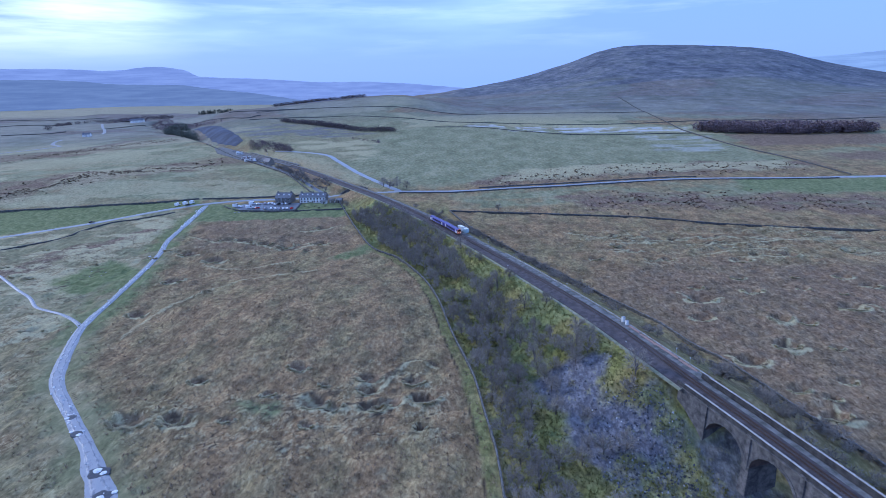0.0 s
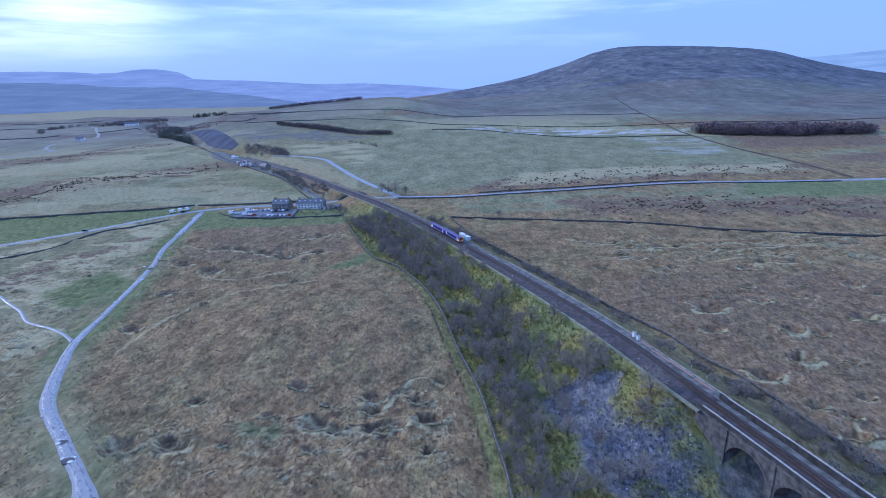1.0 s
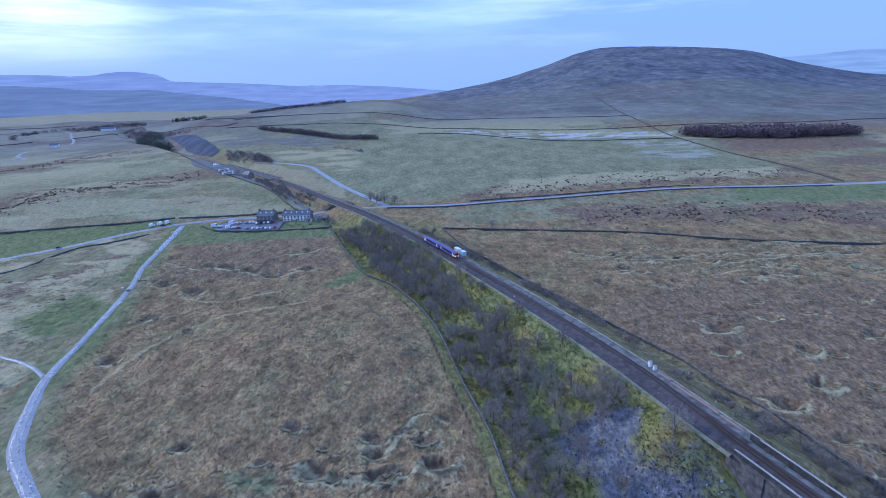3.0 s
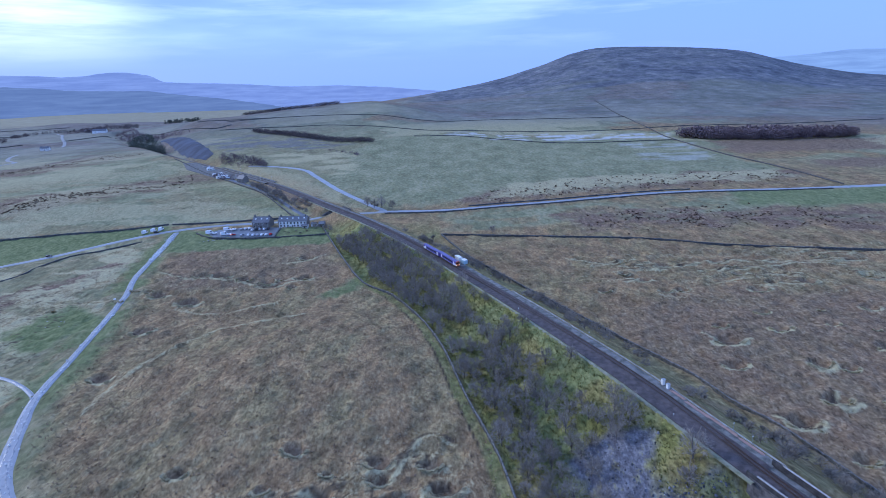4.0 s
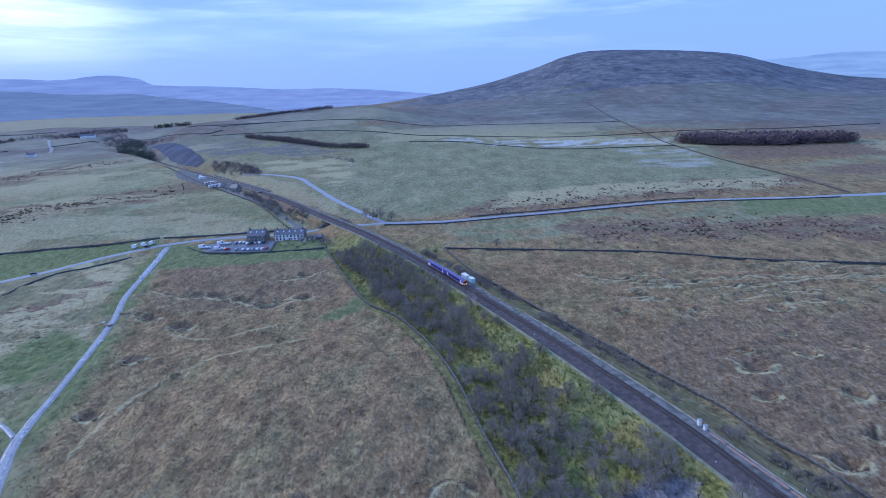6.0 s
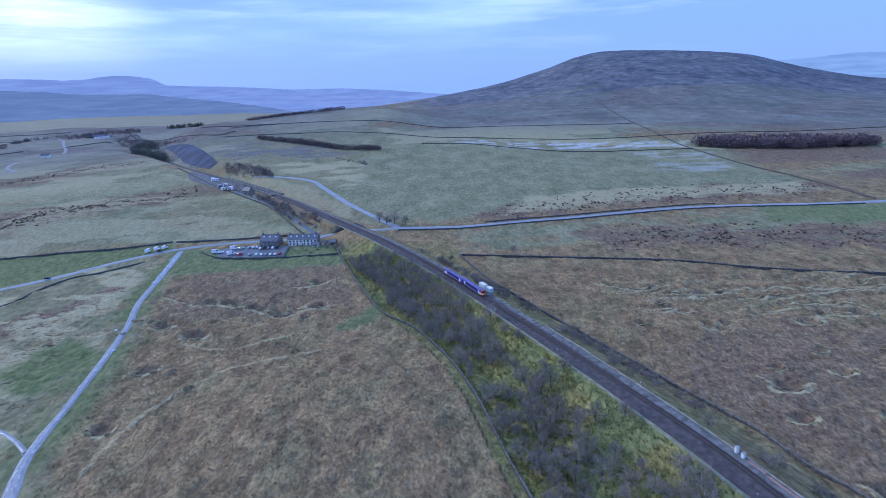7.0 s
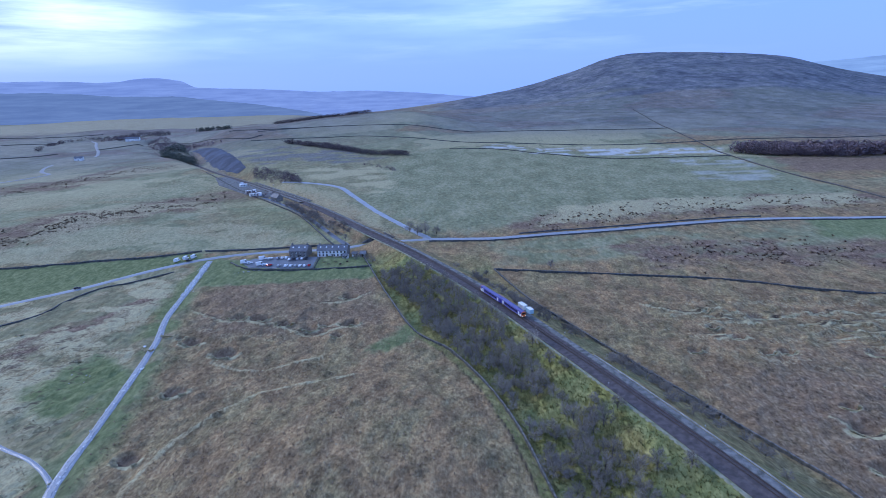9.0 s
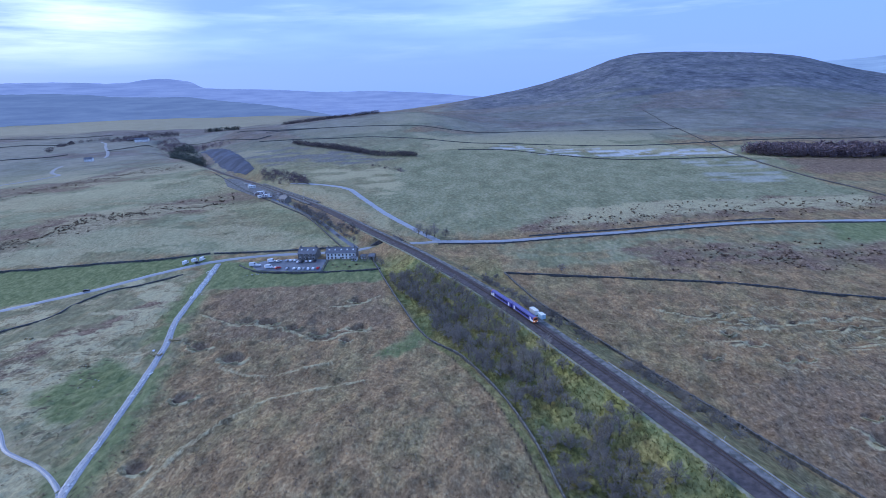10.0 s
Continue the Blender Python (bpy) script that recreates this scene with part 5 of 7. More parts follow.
for name, o0, o1 in (("parapet", FACE_L - 0.08, FACE_L + 0.42), ("parapet", FACE_R - 0.42, FACE_R + 0.08)):
    ob = swept(name, [(o0, -0.9), (o0, 0.72 if o0 < 0 else 1.07), (o1, 0.72 if o0 < 0 else 1.07), (o1, -0.9)], 24, AB + 9, 4, M_PARAPET, viaduct)
    ob.location = -VO
for o in (FACE_L - 0.25, FACE_R + 0.25):
    ob = swept("string_course", [(o - 0.2, -0.95), (o - 0.2, -0.55), (o + 0.2, -0.55), (o + 0.2, -0.95)], 24, AB + 9, 4, M_STONE, viaduct)
    ob.location = -VO
ob = swept("deck", [(FACE_L, -0.95), (FACE_L, -0.45), (-3.4, -0.4), (-3.1, -0.22), (0.1, -0.22), (0.5, -0.45), (1.5, -0.5)], 24, AB + 9, 4, M_BALLAST, viaduct)
ob.location = -VO
ob = swept("walkway", [(0.9, -0.7), (0.9, -0.42), (2.4, -0.4), (2.4, -0.7), (FACE_R, -0.75)], 24, AB + 9, 4, M_CESS, viaduct)
ob.location = -VO
bm = box(bmesh.new(), -0.27, 0.27, -0.71, 0.71, 0, 0.2, 0.03)
cope_mesh = bpy.data.meshes.new("coping_stone")
bm.to_mesh(cope_mesh)
bm.free()
cope_mesh.materials.append(M_COPE)
for o in (FACE_L + 0.17, FACE_R - 0.17):
    y = 30.0
    while y < AB + 8.5:
        p = track_at(y, o, 0.72) - VO
        c = new("coping_stone", cope_mesh)
        c.parent = viaduct
        c.matrix_local = pose(p.x, p.y, p.z + random.uniform(-0.02, 0.03) + (0.0 if o < 0 else 0.35), 0, 0, track_turn(y) + random.uniform(-0.8, 0.8))
        y += 1.45 / math.hypot(1, float(track_slope(y)))

# ---------------------------------------------------------------- lineside
bm = box(bmesh.new(), -1.3, 1.3, -0.13, 0.13, -0.26, -0.165, 0.015)
sleeper_mesh = bpy.data.meshes.new("sleeper")
bm.to_mesh(sleeper_mesh)
bm.free()
sleeper_mesh.materials.append(M_SLEEPER)
y, made, rest_v, rest_f = 74.0, 0, [], []
while y < 520:
    if made < 300:
        s = new("sleeper", sleeper_mesh)
        s.parent = rails
        s.matrix_local = pose(*track_at(y, rail_off(y)), 0, 0, track_turn(y))
    else:
        m = pose(*track_at(y, rail_off(y)), 0, 0, track_turn(y))
        b0 = len(rest_v)
        rest_v += [m @ Vector((sx * 1.3, sy * 0.13, z)) for z in (-0.26, -0.165) for sx, sy in ((-1, -1), (1, -1), (1, 1), (-1, 1))]
        rest_f += [(b0 + 4, b0 + 5, b0 + 6, b0 + 7), (b0, b0 + 1, b0 + 5, b0 + 4), (b0 + 1, b0 + 2, b0 + 6, b0 + 5), (b0 + 2, b0 + 3, b0 + 7, b0 + 6), (b0 + 3, b0, b0 + 4, b0 + 7)]
    made += 1
    y += 0.7 / math.hypot(1, float(track_slope(y)))
tagged(mesh_object("sleepers", rest_v, rest_f, M_SLEEPER, rails), "far sleepers", kind="stuff")
M_CONCRETE = material("pale_concrete", (0.42, 0.42, 0.41), 0.85, colour2=(0.2, 0.2, 0.19), scale=0.4, bump=0.01)
tagged(swept("cable_trough", [(5.9, -0.95), (5.9, -0.4), (6.2, -0.4), (6.2, -0.95)], 122, 262, 3, M_CONCRETE), "pale concrete cable trough along the track", "cable trough")


def cabinet(y, off, w, d, h, label):
    p = track_at(y, off, -0.8)
    t = thing("equipment_cabinet", label, "cabinet", pose(*p, 0, 0, track_turn(y)), group="lineside cabinets")
    part("plinth", box(bmesh.new(), -w / 2 - 0.05, w / 2 + 0.05, -d / 2 - 0.05, d / 2 + 0.05, 0, 0.25), M_CONCRETE, t)
    b = part("housing", box(bmesh.new(), -w / 2, w / 2, -d / 2, d / 2, 0.25, h, 0.04), M_WHITE, t)
    part("lid", box(bmesh.new(), -w / 2 - 0.08, w / 2 + 0.08, -d / 2 - 0.08, d / 2 + 0.08, h, h + 0.1, 0.03), M_STEELGREY, t)
    part("door", box(bmesh.new(), -w / 2 + 0.06, w / 2 - 0.06, -d / 2 - 0.03, -d / 2, 0.35, h - 0.1), M_WHITE, b)


cabinet(164.8, 5.2, 1.1, 0.9, 2.3, "white lineside equipment cabinet beside the railway track")
cabinet(162.4, 5.0, 1.0, 0.9, 1.9, "shorter white lineside equipment cabinet beside the railway track")

M_CYAN = material("pale_blue_paint", (0.45, 0.62, 0.7), 0.5, colour2=(0.4, 0.55, 0.62), scale=0.8)
for y, ln, mat, lab in ((322.5, 6.0, M_WHITE, "white steel site container beside the railway track"), (315.5, 4.2, M_CYAN, "pale blue and white site container beside the railway track")):
    c = thing("site_container", lab, "container", pose(*track_at(y, 6.0, -0.6), 0, 0, track_turn(y)), group="site containers")
    part("body", box(bmesh.new(), -1.2, 1.2, -ln / 2, ln / 2, 0.15, 2.5, 0.05), mat, c)
    part("roof", box(bmesh.new(), -1.25, 1.25, -ln / 2 - 0.05, ln / 2 + 0.05, 2.5, 2.62), M_WHITE, c)
    for sx in (-1, 1):
        bm = bmesh.new()
        for k in range(int(ln / 0.5)):
            box(bm, sx * 1.2 - 0.04, sx * 1.2 + 0.04, -ln / 2 + 0.2 + k * 0.5, -ln / 2 + 0.42 + k * 0.5, 0.3, 2.35)
        part("side_panel", bm, mat, c, "corrugated side")
    for sy in (-1, 1):
        part("skid", box(bmesh.new(), -1.1, 1.1, sy * ln * 0.35 - 0.1, sy * ln * 0.35 + 0.1, 0, 0.15), M_DARKWOOD, c)


def marker_post(y, off, h):
    p = track_at(y, off, -1.0)
    t = thing("lineside_post", "slim pale lineside post beside the railway track", "post", pose(*p, 0, 0, track_turn(y)), group="lineside posts")
    bm = bmesh.new()
    tube(bm, (0, 0, 0), (0, 0, h), 0.07, 0.05, 6)
    part("shaft", bm, M_STEELGREY, t)
    part("plate", box(bmesh.new(), -0.2, 0.2, -0.03, 0.03, h - 0.45, h, 0.01), M_WHITE, t)


for y, off, h in ((139, 7.0, 2.4), (133, 7.2, 2.0), (150, -4.4, 1.4), (205, 6.9, 1.6), (240, -4.6, 1.5), (286, 6.8, 1.8), (352, 6.6, 1.8)):
    marker_post(y, off, h)


M_PINKSTEEL = material("pinkish_rusty_steel", (0.45, 0.3, 0.26), 0.7, colour2=(0.3, 0.2, 0.18), scale=0.8)
for y, off, ln in ((150, 4.4, 9), (141, 4.7, 11), (131, 4.5, 8), (158, 4.8, 6), (342, 5.0, 7)):
    t = thing("rail_stack", "stack of rusty spare rails lying beside the track", "rail stack", pose(*track_at(y, off, -0.5), 0, 0, track_turn(y)), group="spare rails")
    for k in range(4):
        part("spare_rail", box(bmesh.new(), -0.42 + 0.24 * k, -0.28 + 0.24 * k, -ln / 2 + random.uniform(-0.4, 0.4), ln / 2 + random.uniform(-0.4, 0.4), 0.1, 0.26, 0.01), M_PINKSTEEL, t)
    for sy in (-0.3, 0.3):
        part("bearer", box(bmesh.new(), -0.6, 0.6, sy * ln - 0.1, sy * ln + 0.1, -0.05, 0.1), M_DARKWOOD, t)

# ---------------------------------------------------------------- the train
M_LIVERY = material("purple_blue_livery", (0.045, 0.04, 0.27), 0.35, colour2=(0.032, 0.03, 0.2), scale=0.4, spec=0.5)
M_LILAC = material("pale_lilac_livery", (0.3, 0.32, 0.55), 0.35, colour2=(0.25, 0.27, 0.48), scale=0.4, spec=0.5)
M_ORANGE = material("warning_orange", (0.75, 0.2, 0.06), 0.45, colour2=(0.6, 0.15, 0.05), scale=0.8)
M_ROOFGREY = material("train_roof_violet", (0.15, 0.15, 0.36), 0.6, colour2=(0.11, 0.11, 0.28), scale=0.3)
M_UNDER = material("underframe_grime", (0.05, 0.045, 0.04), 0.9, colour2=(0.03, 0.027, 0.024), scale=1.0)
M_LAMP = bpy.data.materials.new("headlight_glow")
M_LAMP.use_nodes = True
M_LAMP.node_tree.nodes["Principled BSDF"].inputs["Emission Color"].default_value = (1, 0.85, 0.7, 1)
M_LAMP.node_tree.nodes["Principled BSDF"].inputs["Emission Strength"].default_value = 3.0


def body_shell(bm, y0, y1, w=2.72, inset=0.0):
    h = w / 2 - inset
    prism(bm, [(-h + 0.06, 1.0), (h - 0.06, 1.0), (h, 2.0), (h - 0.02, 2.9), (h - 0.2, 3.4), (h - 0.55, 3.68), (0.35, 3.78), (-0.35, 3.78), (-h + 0.55, 3.68), (-h + 0.2, 3.4), (-h + 0.02, 2.9), (-h, 2.0)], y0, y1)
    return bm


def carriage(train, yc, cab):
    """cab: -1 puts the driver's end towards smaller y, +1 the other way."""
    p = track_at(yc, rail_off(yc))
    inv = train.matrix_world.inverted() @ pose(*p, 0, 0, track_turn(yc))
    c = part("carriage", body_shell(bmesh.new(), -11.3, 11.3), M_LIVERY, train, "purple-blue carriage body with white doors")
    c.matrix_local = inv
    part("roof", prism(bmesh.new(), [(-1.1, 3.5), (1.1, 3.5), (0.8, 3.72), (0.35, 3.84), (-0.35, 3.84), (-0.8, 3.72)], -11.0, 11.0), M_ROOFGREY, c)
    for k in range(3):
        part("roof_vent", box(bmesh.new(), -0.45, 0.45, -7 + 6.5 * k - 0.8, -7 + 6.5 * k + 0.8, 3.8, 3.98, 0.05), M_ROOFGREY, c)
    for sx in (-1, 1):
        for k in range(8):
            y0 = -6.9 + k * 1.75
            part("window", box(bmesh.new(), sx * 1.36 - 0.02, sx * 1.36 + 0.02, y0, y0 + 1.4, 2.15, 2.95, 0.01), M_GLASS, c)
        for yd in (-8.6, 8.4):
            part("door", box(bmesh.new(), sx * 1.37 - 0.03, sx * 1.37 + 0.03, yd - 0.65, yd + 0.65, 1.05, 3.1, 0.02), M_WHITE, c, "white sliding door")
        part("stripe", box(bmesh.new(), sx * 1.365 - 0.02, sx * 1.365 + 0.02, -7.6, 7.4, 1.1, 1.35), M_LILAC, c, "pale lilac stripe")
    ye = cab * 11.3
    lo, hi = sorted((ye, ye + cab * 0.35))
    end = part("cab_front", body_shell(bmesh.new(), lo, hi, inset=0.1), M_ORANGE, c, "orange-red warning cab front")
    q = ye + cab * 0.36
    lo, hi = sorted((q, q + cab * 0.04))
    part("windscreen", box(bmesh.new(), -1.05, 1.05, lo, hi, 2.35, 3.25, 0.01), M_GLASS, c)
    for sx in (-0.85, 0.85):
        part("headlight", box(bmesh.new(), sx - 0.15, sx + 0.15, lo, hi, 1.35, 1.6, 0.01), M_LAMP, c)
    lo, hi = sorted((cab * 9.6, cab * 11.28))
    for sx in (-1, 1):
        part("cab_side", box(bmesh.new(), sx * 1.37 - 0.025, sx * 1.37 + 0.025, lo, hi, 1.1, 2.3, 0.01), M_WHITE, c, "white cab side panel")
    part("underframe", box(bmesh.new(), -1.2, 1.2, -9.5, 9.5, 0.55, 1.02, 0.05), M_UNDER, c)
    for yb in (-8.0, 8.0):
        bm = bmesh.new()
        box(bm, -1.1, 1.1, yb - 1.5, yb + 1.5, 0.35, 0.75, 0.05)
        for yw in (yb - 1.25, yb + 1.25):
            for sx in (-0.75, 0.75):
                tube(bm, (sx - 0.07, yw, 0.42), (sx + 0.07, yw, 0.42), 0.42, 0.42, 12)
        part("bogie", bm, M_UNDER, c)


TRAIN_Y = 310.0
train = thing("train", "two-carriage purple-blue diesel train with orange cab front on the track", "train", pose(*track_at(TRAIN_Y + 21), 0, 0, 0))
carriage(train, TRAIN_Y + 10.6, -1)
carriage(train, TRAIN_Y + 31.7, 1)
p = track_at(TRAIN_Y + 21.1, rail_off(TRAIN_Y + 21.1))
g = part("gangway", box(bmesh.new(), -0.7, 0.7, -0.5, 0.5, 1.0, 3.3, 0.05), M_UNDER, train)
g.matrix_local = train.matrix_world.inverted() @ pose(*p, 0, 0, track_turn(TRAIN_Y + 21))

# ---------------------------------------------------------------- road bridge under the railway
bridge = thing("railway_bridge", "dark stone railway bridge over the country road", "bridge", pose(*track_at(BRIDGE_Y)[:2], -11.2, 0, 0, track_turn(BRIDGE_Y)))
part("deck", box(bmesh.new(), -5.2, 8.2, -7.0, 7.0, 6.9, 8.0), M_STONE, bridge)
for sy in (-1, 1):
    part("abutment", box(bmesh.new(), -5.4, 8.4, sy * 6.0 - 1.6, sy * 6.0 + 1.6, -1.5, 6.95), M_STONE, bridge)
for o in (-5.2, 8.0):
    part("parapet", box(bmesh.new(), o - 0.25, o + 0.25, -9.0, 9.0, 7.6, 8.9, 0.05), M_STONE, bridge)
    for sy in (-1, 1):
        bm = bmesh.new()
        s = -1 if o < 0 else 1
        v = [bm.verts.new(q) for q in ((o, sy * 5, -1), (o, sy * 5, 8), (o + s * 9, sy * 9, 2.5), (o + s * 9, sy * 9, -1), (o, sy * 6, -1), (o, sy * 6, 8), (o + s * 9, sy * 10, 2.5), (o + s * 9, sy * 10, -1))]
        for f in ((0, 1, 2, 3), (4, 7, 6, 5), (1, 5, 6, 2), (0, 4, 5, 1), (2, 6, 7, 3)):
            bm.faces.new([v[i] for i in f])
        part("wing_wall", bm, M_STONE, bridge)


# ---------------------------------------------------------------- bare trees and scrub
def twig_mesh(rng, height, spread, limbs, twigs, width):
    """Limbs that fork into fine bare twigs, for the crown; returned as one mesh."""
    vs, fs = [], []

    def blade(p, q, w):
        d = (q - p)
        s = d.cross(Vector((rng.uniform(-1, 1), rng.uniform(-1, 1), rng.uniform(-1, 1))))
        s = s.normalized() * w if s.length > 1e-6 else Vector((w, 0, 0))
        b = len(vs)
        vs.extend((p - s, p + s, q + s * 0.35, q - s * 0.35))
        fs.append((b, b + 1, b + 2, b + 3))

    heart = Vector((0, 0, height * 0.55))
    for i in range(limbs):
        # limb tips spread over a rounded crown
        a, u = rng.uniform(0, 6.2832), rng.uniform(-0.45, 1.0)
        ring = math.sqrt(max(0.0, 1 - u * u)) * spread * rng.uniform(0.7, 1.05)
        tip = Vector((math.cos(a) * ring, math.sin(a) * ring, height * (0.55 + 0.4 * u)))
        p0 = Vector((0, 0, height * rng.uniform(0.12, 0.4)))
        blade(p0, p0.lerp(tip, 0.75), width * 1.6)
        out = (tip - heart).normalized()
        for j in range(twigs):
            q = p0.lerp(tip, rng.uniform(0.55, 1.0)) + Vector((rng.gauss(0, 0.22), rng.gauss(0, 0.22), rng.gauss(0, 0.2))) * spread * 0.5
            d = (out + Vector((rng.uniform(-1, 1), rng.uniform(-1, 1), rng.uniform(-0.4, 1.1)))).normalized()
            e = q + d * height * rng.uniform(0.1, 0.2)
            blade(q, e, width)
            for _ in range(3):
                f = q.lerp(e, rng.uniform(0.3, 1.0))
                blade(f, f + (out * 0.5 + Vector((rng.uniform(-1, 1), rng.uniform(-1, 1), rng.uniform(-0.5, 1.1)))) * height * 0.09, width * 0.7)
    me = bpy.data.meshes.new("crown")
    me.from_pydata([tuple(v) for v in vs], [], fs)
    me.materials.append(M_TWIG)
    return me


def trunk_mesh(rng, height):
    bm = bmesh.new()
    for _ in range(rng.choice((1, 2, 3))):
        a = rng.uniform(0, 6.28)
        mid = Vector((math.cos(a) * 0.15, math.sin(a) * 0.15, height * 0.3))
        top = Vector((math.cos(a) * height * 0.1, math.sin(a) * height * 0.1, height * 0.75))
        tube(bm, (0, 0, -0.4), mid, 0.11 * height / 5, 0.08 * height / 5)
        tube(bm, mid, top, 0.08 * height / 5, 0.03)
    me = bpy.data.meshes.new("trunk")
    bm.to_mesh(me)
    bm.free()
    me.materials.append(M_BARK)
    return me


rng = random.Random(4)
TREES = []
for k in range(7):
    h = 5.6 + 0.4 * k
    t = thing("bare_tree", "bare grey scrub tree with fine twigs on the railway bank", "tree", pose(0, 0, -500), group="scrub trees")
    for nm, me in (("trunk", trunk_mesh(rng, h)), ("crown", twig_mesh(rng, h, h * 0.42, 28, 9, 0.055))):
        o = new(nm, me)
        o.parent = t
    TREES.append(t)
BUSHES = []
for k in range(3):
    h = 1.9 + 0.4 * k
    t = thing("bare_bush", "low bare grey bush with dense twigs on rough grass", "bush", pose(0, 0, -500), group="scrub bushes")
    o = new("crown", twig_mesh(rng, h, h * 0.7, 22, 8, 0.05))
    o.parent = t
    o = new("stem", trunk_mesh(rng, h * 0.8))
    o.parent = t
    BUSHES.append(t)
used = set()


def plant(kinds, x, y, size, label=""):
    src = kinds[rng.randrange(len(kinds))]
    m = pose(x, y, gz(x, y) - 0.05, rng.uniform(-4, 4), rng.uniform(-4, 4), rng.uniform(0, 360))
    if src.name not in used:
        used.add(src.name)
        ob = src
        ob.matrix_world = m @ Matrix.Scale(size, 4)
    else:
        keep = src.scale.copy()
        src.scale = (size, size, size)
        ob = copy_thing(src, m)
        src.scale = keep
    if label:
        ob["label"] = label
    return ob


placed = []
tries = 0
while len(placed) < 285 and tries < 20000:
    tries += 1
    y = 84 + 330 * rng.random() ** 1.1
    x0 = float(np.interp(y, [p[1] for p in WALL_LEFT[::-1]], [p[0] for p in WALL_LEFT[::-1]]))
    edge = float(track_x(y)) - 8
    x = rng.uniform(x0 + 2.5, edge - 3)
    across = (x - x0) / max(edge - x0, 1)
    clump = float(fbm(np.array([x / 15]), np.array([y / 15]), 41, 3)[0])
    want = 0.8 + 1.9 * (clump - 0.5) * 2
    if y > 385:
        want *= 0.3
    elif y > 300:
        want *= float(smooth(0.12, 0.35, across))
    elif y > 168:
        want *= 1 - float(smooth(0.56, 0.72, across)) * 0.93
    else:
        want *= 1.0 if x < x0 + 17 or (46 < x < 67 and y > 147) else 0.05
    if rng.random() > want or any((x - a) ** 2 + (y - b) ** 2 < 14 for a, b in placed):
        continue
    placed.append((x, y))
    plant(TREES, x, y, rng.uniform(0.7, 1.15))
# scrub on the far side of the line
n = 0
while n < 190:
    y = 76 + 340 * rng.random() ** 1.25
    x1 = float(np.interp(y, [p[1] for p in WALL_RAIL[::-1]], [p[0] for p in WALL_RAIL[::-1]]))
    a0 = float(track_x(y)) + 8.5
    if x1 - a0 < 3:
        n += 1
        continue
    x = rng.uniform(a0 + 1, x1 - 1)
    if float(fbm(np.array([x / 15]), np.array([y / 15]), 47, 3)[0]) < 0.46 and y > 128:
        continue
    n += 1
    if rng.random() < 0.12:
        plant(TREES, x, y, rng.uniform(0.5, 0.85))
    else:
        plant(BUSHES, x, y, rng.uniform(1.0, 1.9))
for x, y, s in ((-48, 508, 1.6), (-41, 511, 1.5), (-55, 516, 1.3), (-31, 505, 1.2), (52, 268 + 150, 1.0), (150, 96, 1.0), (-83, 447, 0.8), (-78, 440, 0.7), (-92, 450, 0.8)):
    plant(TREES, x, y, s)
for _ in range(70):
    y = rng.uniform(515, 640)
    x = float(track_x(y)) - rng.uniform(9, 34)
    plant(BUSHES, x, y, rng.uniform(1.0, 1.8), "bare brown scrub on the bank below the station")


M_DARKWOODS = material("dark_bare_woods", (0.16, 0.125, 0.12), 0.95, colour2=(0.085, 0.07, 0.07), scale=0.05)


for k in range(16):
    y = 500 + 8.2 * k
    x = float(np.interp(y, [p[1] for p in ROAD_STATION], [p[0] for p in ROAD_STATION])) + 4.5 + rng.uniform(-0.6, 0.6)
    plant(TREES, x, y, rng.uniform(0.55, 0.8), "small bare roadside tree beside the station lane")


# ---------------------------------------------------------------- far woods: many crowns in one mesh each
def wood(name, label, pts, count, low, high, mat, fat=0.3, spiky=True, twigs=60):
    xs, ys = [p[0] for p in pts], [p[1] for p in pts]
    got, spots = 0, []
    while got < count:
        x, y = rng.uniform(min(xs), max(xs)), rng.uniform(min(ys), max(ys))
        inside = False
        for i in range(len(pts)):
            (x0, y0), (x1, y1) = pts[i], pts[(i + 1) % len(pts)]
            if (y0 > y) != (y1 > y) and x < (x1 - x0) * (y - y0) / (y1 - y0) + x0:
                inside = not inside
        if not inside:
            continue
        got += 1
        spots.append((x, y))
    gen = np.random.RandomState(count)
    c = np.array([(x, y, z) for (x, y), z in zip(spots, gzs(spots))])
    n = len(c)
    h = gen.uniform(low, high, n)
    quads = np.zeros((n, twigs + 1, 4, 3))
    for k in range(twigs + 1):
        if k == 0:
            # the trunk
            p, q = c - [0, 0, 0.5], c + np.stack([0 * h, 0 * h, 0.7 * h], -1)
            wide = 0.02 * h
        else:
            # a spray of twigs on a rounded or pointed crown
            u = gen.rand(n)
            a = gen.rand(n) * 6.283
            girth = (1.0 - 0.9 * u) if spiky else np.sqrt(np.clip(1 - (1.6 * u - 0.7) ** 2, 0.05, 1))
            rad = fat * h * girth * np.sqrt(gen.rand(n))
            p = c + np.stack([np.cos(a) * rad, np.sin(a) * rad, h * (0.12 + 0.8 * u)], -1)
            d = np.stack([np.cos(a) + 0.6 * gen.randn(n), np.sin(a) + 0.6 * gen.randn(n), (0.2 if spiky else 0.4) + 0.5 * gen.randn(n)], -1)
            q = p + d * (h * (0.07 + 0.07 * gen.rand(n)))[:, None]
            wide = h * (0.024 + 0.03 * gen.rand(n))
        side = np.cross(q - p, gen.randn(n, 3))
        side = side / np.maximum(np.linalg.norm(side, axis=1), 1e-6)[:, None] * wide[:, None]
        quads[:, k] = np.stack([p - side, p + side, q + 0.4 * side, q - 0.4 * side], 1)
    return tagged(fast_mesh(name, quads.reshape(-1, 3), np.arange(n * (twigs + 1) * 4).reshape(-1, 4), mat), label, "wood", kind="stuff")


